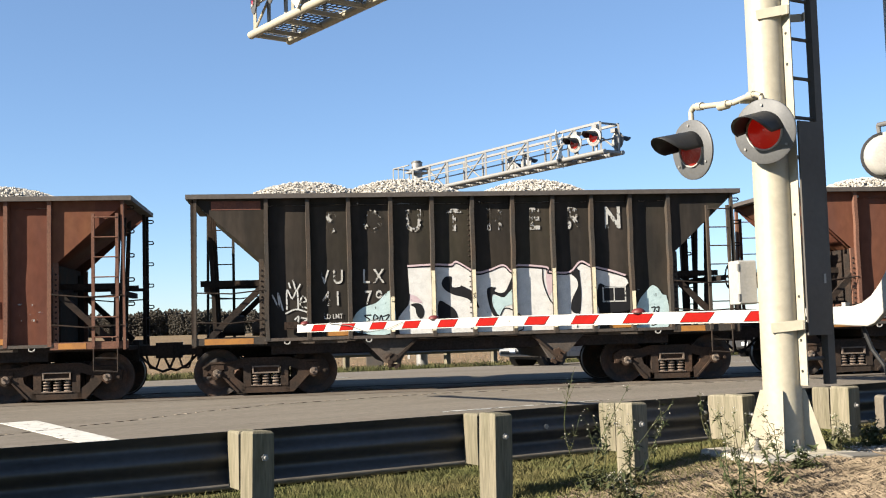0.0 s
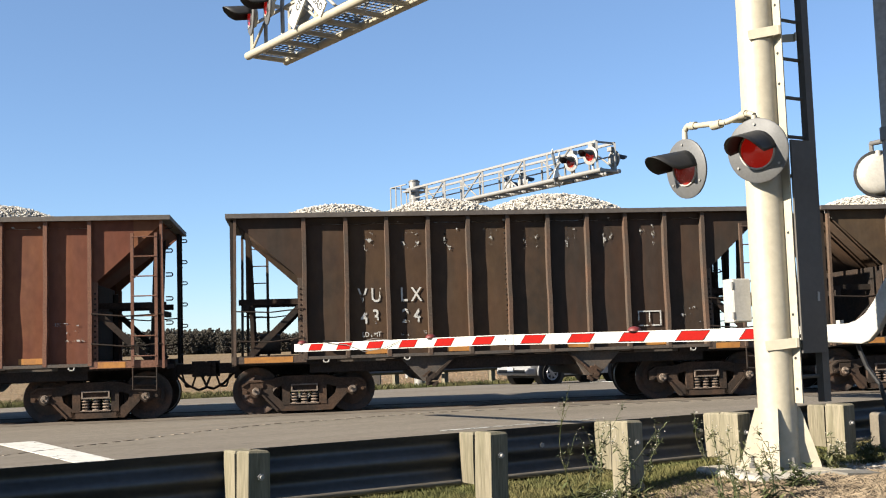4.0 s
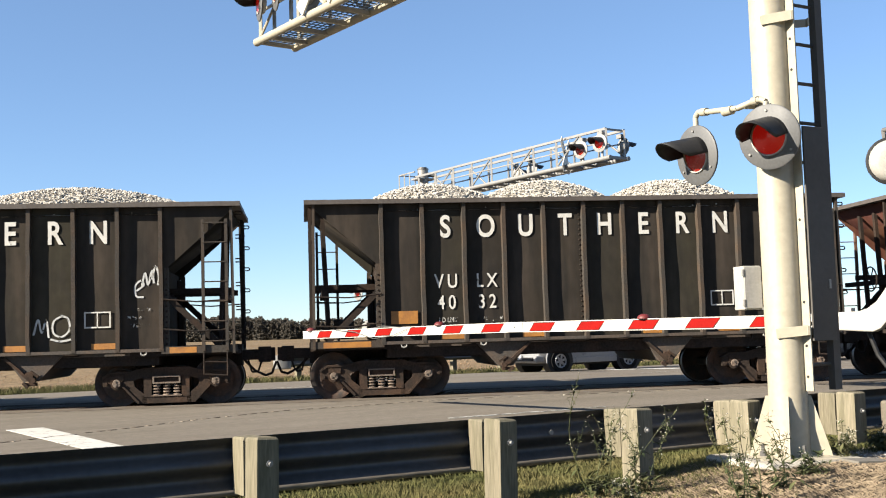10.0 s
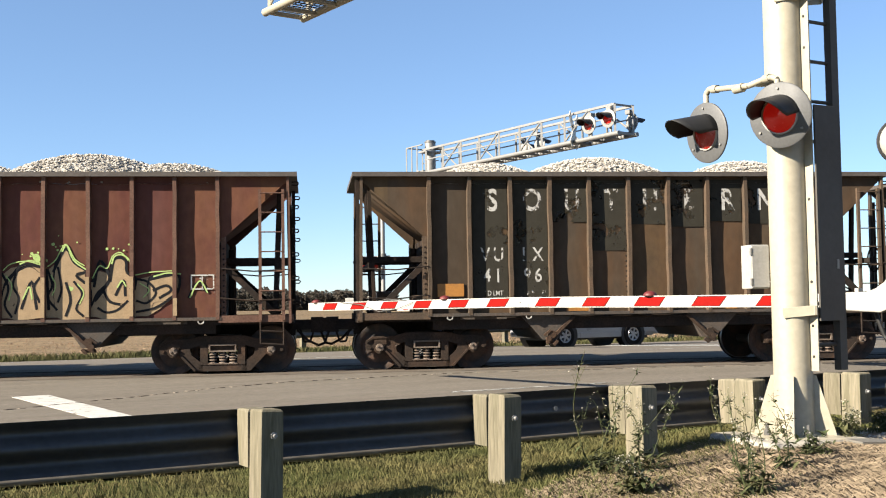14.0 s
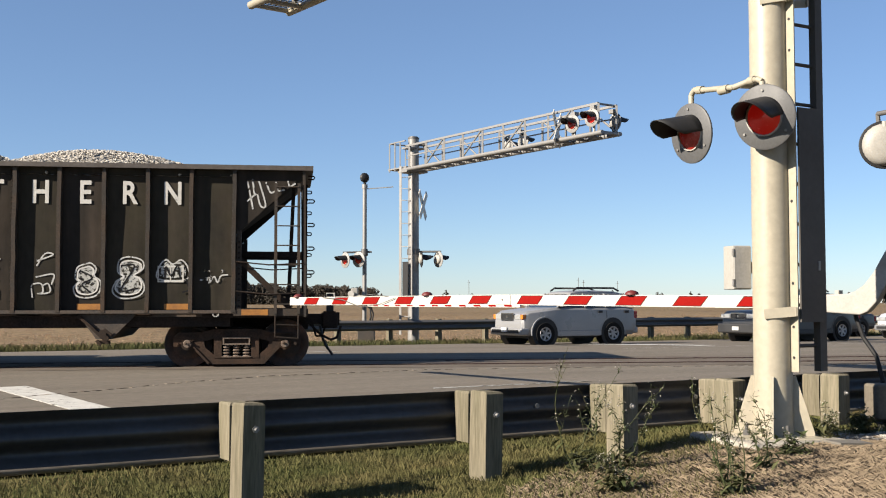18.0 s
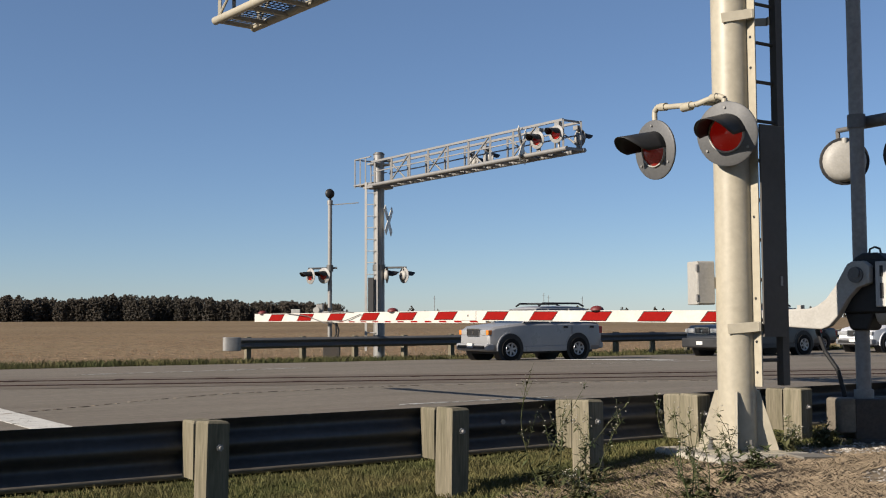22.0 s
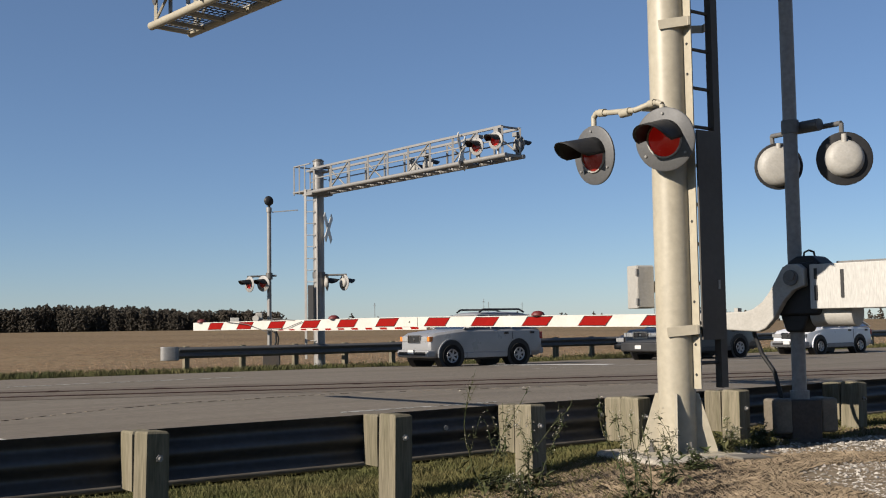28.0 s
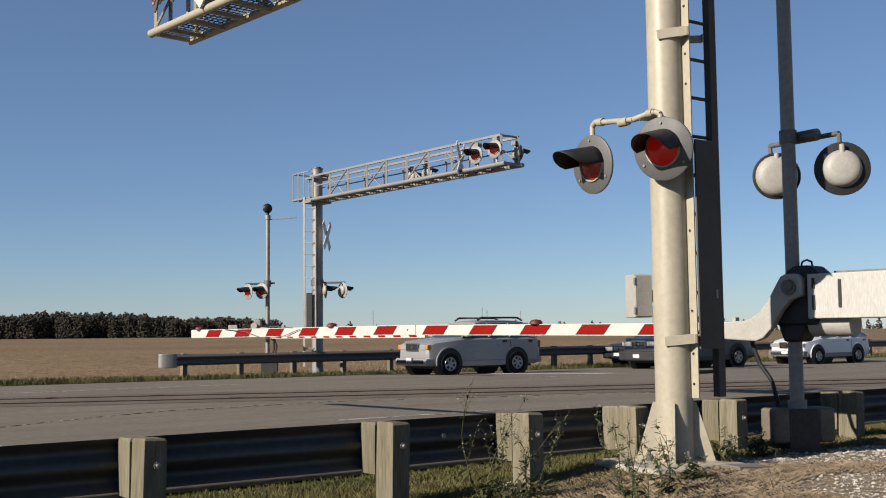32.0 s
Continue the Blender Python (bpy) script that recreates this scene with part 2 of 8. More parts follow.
M = {
    "asphalt": mat("asphalt", (0.205, 0.180, 0.149), 0.9, 0, (0.165, 0.144, 0.118), 1.6, 0.8, 70, 0.3, 0.5, (.10, 1, 1), 0.06),
    "asphalt_old": mat("asphalt_old", (0.172, 0.146, 0.120), 0.9, 0, (0.128, 0.104, 0.084), 1.2, 0.8, 80, 0.3, 0.5, (1, 1, 1), 0.06),
    "chip": mat("chip", (0.30, 0.255, 0.20), 0.95, 0, (0.22, 0.18, 0.14), 3, 0.7, 60, 0.3, 0.3, spec=0.05),
    "rail_head": mat("rail_head", (0.060, 0.030, 0.022), 0.75, 0.1, (0.040, 0.022, 0.017), 2, 0.6, 40, 0.2, 0.1, spec=0.1),
    "tar": mat("tar", (0.085, 0.070, 0.058), 0.95, 0, (0.12, 0.10, 0.08), 3, 0.7, 60, 0.3, 0.4, spec=0.03),
    "flangeway": mat("flangeway", (0.024, 0.014, 0.011), 0.95, 0, (0.050, 0.030, 0.022), 3, 0.7, 60, 0.3, 0.4, spec=0.03),
    "road_paint": worn_paint("road_paint", (0.62, 0.605, 0.56), 0.78, 7.0),
    "road_paint_fresh": worn_paint("road_paint_fresh", (0.86, 0.85, 0.81), 0.96, 7.0),
    "road_paint_old": worn_paint("road_paint_old", (0.50, 0.49, 0.45), 0.52, 7.0),
    "soil": mat("soil", (0.26, 0.20, 0.138), 1.0, 0, (0.18, 0.148, 0.10), 0.5, 0.8, 12, 0.35, 0.6, spec=0.1, bump_dist=0.02),
    "field": mat("field", (0.222, 0.163, 0.098), 1.0, 0, (0.172, 0.117, 0.070), 0.03, 0.7, 2.2, 0.5, 0.5, (1, 1, 1), 0.05, bump_dist=0.05),
    "residue": mat("residue", (0.30, 0.215, 0.14), 0.95, 0, (0.23, 0.14, 0.085), 0.9, 1.0, 3, 0.4, 0, spec=0.1),
    "turf": mat("turf", (0.085, 0.095, 0.028), 1.0, 0, (0.16, 0.125, 0.055), 1.2, 0.8, 25, 0.35, 0.7, spec=0.1, bump_dist=0.02),
    "blade": mat("blade", (0.088, 0.092, 0.030), 0.85, 0, (0.150, 0.120, 0.052), 1.0, 0.9, 6, 0.35, 0, spec=0.2),
    "verge": mat("verge", (0.060, 0.068, 0.024), 0.85, 0, (0.12, 0.10, 0.045), 0.8, 0.9, 4, 0.35, 0, spec=0.15),
    "blade_dry": mat("blade_dry", (0.275, 0.215, 0.148), 0.85, 0, (0.19, 0.148, 0.102), 2.0, 0.9, 6, 0.35, 0, spec=0.1),
    "weed": mat("weed", (0.062, 0.080, 0.030), 0.7, 0, (0.12, 0.105, 0.05), 4, 0.7, 20, 0.3, 0, spec=0.2),
    "weed_bud": mat("weed_bud", (0.50, 0.47, 0.40), 0.9, 0, (0.28, 0.24, 0.18), 9, 0.6, 30, 0.2, 0, spec=0.1),
    "stone": mat("stone", (0.52, 0.485, 0.43), 0.95, 0, (0.36, 0.325, 0.28), 4, 0.7, 30, 0.25, 0.3, spec=0.2),
    "grit": mat("grit", (0.27, 0.245, 0.21), 0.95, 0, (0.22, 0.20, 0.18), 6, 0.7, 30, 0.3, 0.3, spec=0.2),
    "concrete": mat("concrete", (0.42, 0.39, 0.33), 0.95, 0, (0.28, 0.25, 0.21), 3, 0.7, 45, 0.2, 0.4, spec=0.2),
    "pole_paint": mat("pole_paint", (0.425, 0.383, 0.292), 0.45, 0.0, (0.345, 0.31, 0.234), 1.5, 0.6, 18, 0.08, 0.06),
    "galv": mat("galv", (0.31, 0.302, 0.288), 0.5, 0.3, (0.24, 0.233, 0.225), 3, 0.6, 25, 0.12, 0.08),
    "galv_dull": mat("galv_dull", (0.15, 0.145, 0.138), 0.55, 0.35, (0.16, 0.155, 0.15), 3, 0.6, 25, 0.15, 0.1),
    "mast_grey": mat("mast_grey", (0.25, 0.245, 0.236), 0.55, 0.1, (0.20, 0.195, 0.19), 3, 0.6, 25, 0.15, 0.1),
    "guard_steel": mat("guard_steel", (0.075, 0.073, 0.074), 0.5, 0.25, (0.048, 0.046, 0.046), 1.4, 0.7, 20, 0.15, 0.08),
    "panel_shade_grey": mat("panel_shade_grey", (0.072, 0.064, 0.055), 0.7, 0.0, (0.055, 0.048, 0.041), 1.5, 0.6, 20, 0.1, 0.06),
    "disc_grey": mat("disc_grey", (0.10, 0.10, 0.10), 0.6, 0, (0.085, 0.087, 0.09), 6, 0.6, 50, 0.12, 0.05),
    "base_brown": mat("base_brown", (0.045, 0.039, 0.034), 0.8, 0, (0.075, 0.055, 0.042), 5, 0.7, 40, 0.2, 0.2),
    "base_tan": mat("base_tan", (0.17, 0.145, 0.11), 0.8, 0, (0.10, 0.082, 0.062), 5, 0.7, 40, 0.2, 0.2),
    "disc_pale": mat("disc_pale", (0.32, 0.312, 0.30), 0.6, 0, (0.18, 0.175, 0.17), 6, 0.6, 50, 0.1, 0.05),
    "black": mat("black", (0.018, 0.018, 0.019), 0.55, 0, (0.028, 0.027, 0.027), 6, 0.6, 50, 0.15, 0.05, spec=0.3),
    "housing": mat("housing", (0.40, 0.385, 0.35), 0.55, 0.0, (0.30, 0.285, 0.255), 5, 0.5, 50, 0.08, 0.08),
    "arm_lamp_red": mat("arm_lamp_red", (0.13, 0.012, 0.010), 0.6, 0, (0.15, 0.010, 0.009), 12, 0.5, 60, 0.1, 0.05),
    "lens_lit": glow("lens_lit", (1.0, 0.02, 0.01), 0.048, (0.32, 0.011, 0.008)),
    "lens_dim": glow("lens_dim", (1.0, 0.03, 0.015), 0.013, (0.23, 0.015, 0.010)),
    "arm_white": mat("arm_white", (0.56, 0.54, 0.49), 0.45, 0, (0.66, 0.64, 0.58), 4, 0.6, 40, 0.06, 0.05),
    "arm_red": mat("arm_red", (0.27, 0.010, 0.008), 0.8, 0, (0.21, 0.010, 0.008), 5, 0.6, 40, 0.1, 0.05, spec=0.03),
    "counterweight": mat("counterweight", (0.48, 0.47, 0.44), 0.6, 0, (0.42, 0.41, 0.38), 3, 0.8, 14, 0.15, 0.2, (6, 6, 1)),
    "post_wood": mat("post_wood", (0.215, 0.190, 0.138), 0.95, 0, (0.135, 0.124, 0.082), 2.6, 0.8, 14, 0.22, 0.25, (6, 6, 0.5), 0.05, by_object=0.12),
    "tree_leaf": mat("tree_leaf", (0.060, 0.054, 0.044), 0.95, 0, (0.078, 0.062, 0.047), 0.015, 0.8, 1.6, 0.3, 0, spec=0.1),
    "bark": mat("bark", (0.09, 0.07, 0.05), 0.95, 0, (0.06, 0.045, 0.035), 3, 0.6, 20, 0.3, 0.5),
    "under": mat("under", (0.030, 0.025, 0.022), 0.85, 0.0, (0.058, 0.038, 0.028), 2.5, 0.7, 30, 0.3, 0.3, spec=0.05),
    "truck": mat("truck", (0.043, 0.033, 0.027), 0.88, 0.0, (0.088, 0.054, 0.037), 2.2, 0.9, 35, 0.3, 0.35, spec=0.06),
    "wheel": mat("wheel", (0.030, 0.023, 0.019), 0.8, 0.0, (0.125, 0.062, 0.036), 3, 0.9, 35, 0.3, 0.25),
    "tread": mat("tread", (0.30, 0.28, 0.26), 0.35, 0.85, (0.2, 0.18, 0.17), 4, 0.5, 35, 0.15, 0.05),
    "spring": mat("spring", (0.20, 0.15, 0.115), 0.75, 0.2, (0.13, 0.085, 0.06), 6, 0.7, 35, 0.25, 0.1),
    "chute": mat("chute", (0.060, 0.049, 0.040), 0.85, 0.0, (0.105, 0.070, 0.048), 3, 0.7, 30, 0.3, 0.3),
    "hub": mat("hub", (0.185, 0.145, 0.112), 0.8, 0.05, (0.13, 0.08, 0.056), 8, 0.7, 45, 0.25, 0.2),
    "rubber": mat("rubber", (0.016, 0.016, 0.016), 0.9, 0, (0.024, 0.023, 0.021), 6, 0.6, 60, 0.2, 0.2, spec=0.1),
    "alloy": mat("alloy", (0.40, 0.40, 0.41), 0.35, 0.6, (0.30, 0.30, 0.31), 6, 0.4, 40, 0.08, 0.03),
    "chrome": mat("chrome", (0.75, 0.75, 0.76), 0.12, 1.0, (0.65, 0.65, 0.66), 4, 0.3, 40, 0.04, 0.02),
    "car_silver": mat("car_silver", (0.30, 0.302, 0.308), 0.30, 0.1, (0.26, 0.262, 0.268), 1.5, 0.5, 60, 0.05, 0.02),
    "car_clad": mat("car_clad", (0.21, 0.215, 0.225), 0.45, 0.2, (0.16, 0.16, 0.17), 2, 0.5, 60, 0.06, 0.04),
    "car_white": mat("car_white", (0.72, 0.73, 0.75), 0.3, 0.1, (0.66, 0.67, 0.69), 1.5, 0.4, 60, 0.04, 0.02),
    "car_navy": mat("car_navy", (0.020, 0.024, 0.034), 0.35, 0.0, (0.026, 0.030, 0.040), 1.5, 0.4, 60, 0.05, 0.02),
    "car_dark": mat("car_dark", (0.060, 0.062, 0.068), 0.32, 0.2, (0.050, 0.052, 0.057), 1.5, 0.5, 60, 0.05, 0.02),
    "car_black": mat("car_black", (0.02, 0.02, 0.021), 0.5, 0.0, (0.045, 0.045, 0.045), 1.5, 0.4, 60, 0.1, 0.04),
    "headlight": mat("headlight", (0.72, 0.73, 0.74), 0.1, 0.6, (0.5, 0.5, 0.5), 20, 0.5, 60, 0.1, 0.05),
    "amber": mat("amber", (0.75, 0.22, 0.03), 0.25, 0, (0.6, 0.18, 0.03), 20, 0.4, 60, 0.1, 0.05),
    "tail_red": mat("tail_red", (0.35, 0.02, 0.02), 0.25, 0, (0.25, 0.02, 0.02), 20, 0.4, 60, 0.1, 0.05),
    "plate": mat("plate", (0.62, 0.62, 0.6), 0.5, 0, (0.5, 0.5, 0.5), 20, 0.4, 60, 0.1, 0.05),
    "letter_new": worn_paint("letter_new", (0.68, 0.66, 0.61), 0.90, 6.0),
    "letter_worn": worn_paint("letter_worn", (0.54, 0.525, 0.49), 0.60, 5.0),
    "chord": mat("chord", (0.095, 0.080, 0.070), 0.7, 0.1, (0.07, 0.055, 0.045), 3, 0.7, 20, 0.2, 0.15),
    "slab": mat("slab", (0.17, 0.155, 0.13), 0.95, 0, (0.11, 0.10, 0.085), 6, 0.7, 40, 0.2, 0.4),
    "old_patch": worn_paint("old_patch", (0.044, 0.040, 0.031), 0.72, 1.6),
    "letter_half": worn_paint("letter_half", (0.50, 0.48, 0.45), 0.44, 5.5),
    "letter_faint": worn_paint("letter_faint", (0.48, 0.465, 0.43), 0.27, 6.0),
    "yellow_tape": mat("yellow_tape", (0.42, 0.18, 0.03), 0.6, 0, (0.25, 0.10, 0.025), 5, 0.7, 50, 0.15, 0.05),
    "spray_white": worn_paint("spray_white", (0.74, 0.72, 0.68), 0.95, 4.0),
    "spray_line": worn_paint("spray_line", (0.58, 0.58, 0.56), 0.70, 9.0),
    "spray_black": worn_paint("spray_black", (0.02, 0.02, 0.022), 0.95, 5.0),
    "spray_tan": worn_paint("spray_tan", (0.40, 0.29, 0.175), 0.93, 5.0),
    "spray_green": worn_paint("spray_green", (0.45, 0.60, 0.22), 0.9, 5.0),
    "spray_blue": worn_paint("spray_blue", (0.045, 0.145, 0.225), 0.78, 6.0),
    "spray_pink": worn_paint("spray_pink", (0.62, 0.48, 0.50), 0.85, 6.0),
    "spray_cream": worn_paint("spray_cream", (0.80, 0.71, 0.50), 0.80, 7.0),
    "spray_fill": worn_paint("spray_fill", (0.50, 0.50, 0.47), 0.55, 14.0),
    "rust": mat("rust", (0.17, 0.055, 0.03), 0.8, 0, (0.10, 0.04, 0.03), 4, 0.7, 40, 0.25, 0.2),
    "spray_pale": worn_paint("spray_pale", (0.52, 0.66, 0.66), 0.75, 5.0),
}
glass = bpy.data.materials.new("car_glass")
glass.use_nodes = True
gb = glass.node_tree.nodes["Principled BSDF"]
gb.inputs["Base Color"].default_value = (0.02, 0.025, 0.028, 1)
gb.inputs["Roughness"].default_value, gb.inputs["IOR"].default_value = 0.06, 1.45
gb.inputs["Transmission Weight"].default_value = 0.35
M["glass"] = glass

# ---------------- plan: the road runs along E, N points across it; the track crosses askew
E = Vector((math.cos(radians(30)), math.sin(radians(30)), 0))
N_ = Vector((-E.y, E.x, 0))
ROAD = Matrix(((E.x, N_.x, 0, 0), (E.y, N_.y, 0, 0), (0, 0, 1, 0), (0, 0, 0, 1)))     # (along, across, up) to world
TRACK_TURN = 7.52
TRACK = pose(0, 22.05, 0, 0, 0, TRACK_TURN)
NEAR_EDGE, FAR_EDGE, RAIL_Q, FAR_RAIL_Q = 8.4, 28.6, 6.8, 32.55
FAR_BEND = ((-200, 27.5), (6.0, 28.6), (15.0, 29.8), (18.5, 30.8), (30.0, 31.2), (200, 33.0))     # along, across: the far asphalt edge


def smooth(a, b, x):
    k = min(max((x - a) / (b - a), 0), 1)
    return k * k * (3 - 2 * k)


def drop(x, y):
    """The road falls away gently beyond the track."""
    return -0.22 * smooth(5, 19, (y - 22.05) * math.cos(radians(TRACK_TURN)) - x * math.sin(radians(TRACK_TURN)))


def lane_point(p, q, lift=0.0):
    w = ROAD @ Vector((p, q, 0))
    return (p, q, drop(w.x, w.y) + lift)


def across(x, y):
    return N_.x * x + N_.y * y


def ground_z(x, y):
    q = across(x, y)
    if q < NEAR_EDGE + 0.6:
        z = -0.15 + 0.145 * smooth(-1.5, 3.2, x) + 0.070 * smooth(1.3, 2.7, x) - 0.05 * smooth(6.0, 3.0, y)
        z += 0.025 * noise.noise(Vector((x * 0.9, y * 0.9, 0)))
        return z + (-0.07 - z) * smooth(7.3, NEAR_EDGE - 0.1, q)
    if q > FAR_EDGE - 1.0:
        return drop(x, y) - 0.04 - 0.03 * smooth(FAR_EDGE, FAR_EDGE + 4, q) - 0.08 * smooth(34, 60, q) + 1.15 * smooth(70, 330, q) + 0.03 * noise.noise(Vector((x * 0.3, y * 0.3, 5)))
    return -0.13 + drop(x, y)


def steps(a, b, s):
    return [a + s * k for k in range(int(round((b - a) / s)) + 1)]


xs = [-3000, -1200, -500, -250, -120, -70, -45, -30, -22] + steps(-16, 18, 0.4) + [22, 28, 36, 50, 70, 100, 160, 300, 600, 1200, 3000]
ys = [-1500, -400, -120, -40, -15, -5, 0, 2] + steps(4, 16, 0.4) + steps(17, 60, 1.2) + [66, 75, 90, 120, 160, 220, 300, 400, 600, 900, 1500, 4000]
mb = MB()
mb.sheet(lambda x, y: (x, y, ground_z(x, y)), xs, ys)
me = mb.mesh("ground", [M["turf"], M["field"], M["soil"]], fix=False)
for poly in me.polygons:
    c = poly.center
    q = across(c.x, c.y)
    if q > FAR_RAIL_Q + 2.2:
        poly.material_index = 1
    elif q < 6.5 and c.x + 0.5 * noise.noise(c * 0.8) > 1.0 + 0.5 * (6.5 - q) * (c.x < 2.5):
        poly.material_index = 2
tagged(new("ground", me), "flat grassy verge and harvested field", "ground", kind="structure")

# the road: a slab with lane paint, a darker crossing strip and the two rails set flush into it
road = thing("road", ROAD, "weathered grey asphalt highway at a level crossing", "road", kind="structure")
def far_edge(p):
    return float(np.interp(p, [a for a, b in FAR_BEND], [b for a, b in FAR_BEND]))


slab_ = part("asphalt", MB().sheet(lambda p, v: lane_point(p, NEAR_EDGE + (far_edge(p) - NEAR_EDGE) * v), [-200, -100, -50, -30] + steps(-20, 60, 1.0) + [75, 100, 140, 200], linspace(0, 1, 41)), M["asphalt"], road, fix=False)
thick = slab_.modifiers.new("thick", "SOLIDIFY")
thick.thickness, thick.offset = 0.05, -1
mb = MB().box(7.6, 10.4, 13.22, 13.36, 0.0, 0.004)
part("edge_line", mb, M["road_paint_old"], road, "worn white edge line")
mb = MB().box(6.0, 11.5, 24.55, 24.69, 0.0, 0.004).sheet(lambda p, q: lane_point(p, q, 0.004), steps(18.5, 90, 1.0), [22.2, 22.34]).box(-60, -6, 24.55, 24.69, 0, 0.004)
part("lane_line", mb, M["road_paint_old"], road, "worn white lane line")
part("stop_line", MB().prism([(2.64, 12.6), (3.08, 12.55), (2.84, 16.6), (2.34, 16.55)], 0.0, 0.005, "z"), M["road_paint"], road, "white stop line")
part("far_stop_line", MB().sheet(lambda v, u: lane_point(21.80 - 1.2 * v + .60 * u, 22.95 + 3.9 * v, 0.012), linspace(0, 1, 13), [0, 1]), M["road_paint_fresh"], road, "white stop line")
part("centre_line", MB().box(-60, -9, 18.6, 18.72, 0, 0.004), M["yellow_tape"], road, "yellow centre line")

track = thing("railway_track", TRACK, "single railway track set flush in the crossing asphalt", "track", kind="structure")
mb = MB().sheet(lambda s, w: (s, w, 0.0055), linspace(-25, 29, 55), linspace(-1.75, 1.75, 8))
part("crossing_strip", mb, M["asphalt_old"], track, "darker patched asphalt along the rails")
for side in (-0.755, 0.755):
    part("rail", MB().box(-160, 160, side - 0.036, side + 0.036, -0.12, 0.013), M["rail_head"], track, "worn steel rail")
    for off, w in ((-0.10, 0.05), (0.09, 0.045)):
        part("flangeway", MB().box(-25, 29, side + off - w, side + off + w, -0.02, 0.0095), M["flangeway"], track, "dark dirt-filled groove")
rng = random.Random(3)
mb = MB()
for s in range(-12, 16):
    a, b = s * 1.9 + rng.uniform(-.4, .4), rng.uniform(0.08, 0.25)
    w0 = rng.choice([-.9, .5]) + rng.uniform(-.1, .1)
    mb.box(a, a + b, w0, w0 + rng.uniform(.3, .6), 0.004, 0.0085)
part("patch", mb, M["flangeway"], track, "tar patches")
mb = MB()
for a, b in ((-160, -25), (29, 160)):
    mb.prism([(-2.3, -0.3), (-1.5, -0.06), (1.5, -0.06), (2.3, -0.3)], a, b, "x")
part("ballast", mb, M["grit"], track, "grey ballast bed")

# the ragged seam of an old overlay, as a broken line of dark gaps and pale chips
mb, chips = MB(), MB()
seam = [(-7.0, 11.0), (-4.52, 15.12), (-3.75, 16.54), (-2.74, 17.88), (-1.48, 18.7), (-0.07, 19.62), (4.0, 20.45), (9.0, 21.2)]
for (ax, ay), (bx, by) in zip(seam, seam[1:]):
    n = int(math.hypot(bx - ax, by - ay) / 0.21)
    for k in range(n):
        u, w = (k + 0.1) / n, (k + rng.uniform(0.45, 0.85)) / n
        j = rng.uniform(-.04, .04)
        kind_ = chips if rng.random() < .42 else mb
        kind_.bar((ax + (bx - ax) * u, ay + (by - ay) * u + j, 0.003), (ax + (bx - ax) * w, ay + (by - ay) * w + j, 0.003), rng.uniform(.03, .08), 0.006)
tagged(new("road_seam_chips", chips.mesh("road_seam_chips", M["chip"])), "pale broken edge of the asphalt overlay", "road seam", kind="structure")
tagged(new("road_seam", mb.mesh("road_seam", M["tar"])), "broken dark seam in the asphalt overlay", "road seam", kind="structure")

# ---------------- guardrails
W_PROFILE = [(0.0375 - 0.0375 * math.cos(4 * math.pi * (0.04 + 0.92 * u / 24)), 0.345 * u / 24) for u in range(25)]


def w_beam(p0, p1, z0, side=1):
    """A corrugated beam along local x, its waves bulging to +y * side, 4 mm thick."""
    mb = MB()
    prof = [(side * y, z0 + z) for y, z in W_PROFILE]
    back = [(y - side * 0.005, z) for y, z in reversed(prof)]
    ring = prof + back
    n = len(ring)
    cuts = linspace(p0, p1, max(2, int((p1 - p0) / 0.9)))
    vs = [(p, y, z + 0.006 * noise.noise(Vector((p * 0.7, z0, 3)))) for p in cuts for y, z in ring]
    fs = [(i * n + k, (i + 1) * n + k, (i + 1) * n + (k + 1) % n, i * n + (k + 1) % n) for i in range(len(cuts) - 1) for k in range(n)]
    fs += [tuple(range(n)), tuple(range((len(cuts) - 1) * n + n - 1, (len(cuts) - 1) * n - 1, -1))]
    return mb.add(vs, fs)


def wood_post(w, d, h0, h1, seed):
    """A square timber with a weathered, slightly uneven top."""
    r = random.Random(seed)
    mb = MB()
    zs = [h0, h0 + (h1 - h0) * 0.5, h1 - 0.012, h1]
    vs = []
    for k, z in enumerate(zs):
        c = 0.012 if k == 3 else 0.0
        for sx, sy in ((-1, -1), (1, -1), (1, 1), (-1, 1)):
            vs.append((sx * (w / 2 - c) + r.uniform(-.003, .003), sy * (d / 2 - c) + r.uniform(-.003, .003), z + r.uniform(-.006, .006) * (k > 1)))
    fs = [(4 * k + j, 4 * k + (j + 1) % 4, 4 * k + 4 + (j + 1) % 4, 4 * k + 4 + j) for k in range(3) for j in range(4)] + [(3, 2, 1, 0), (12, 13, 14, 15)]
    return mb.add(vs, fs)


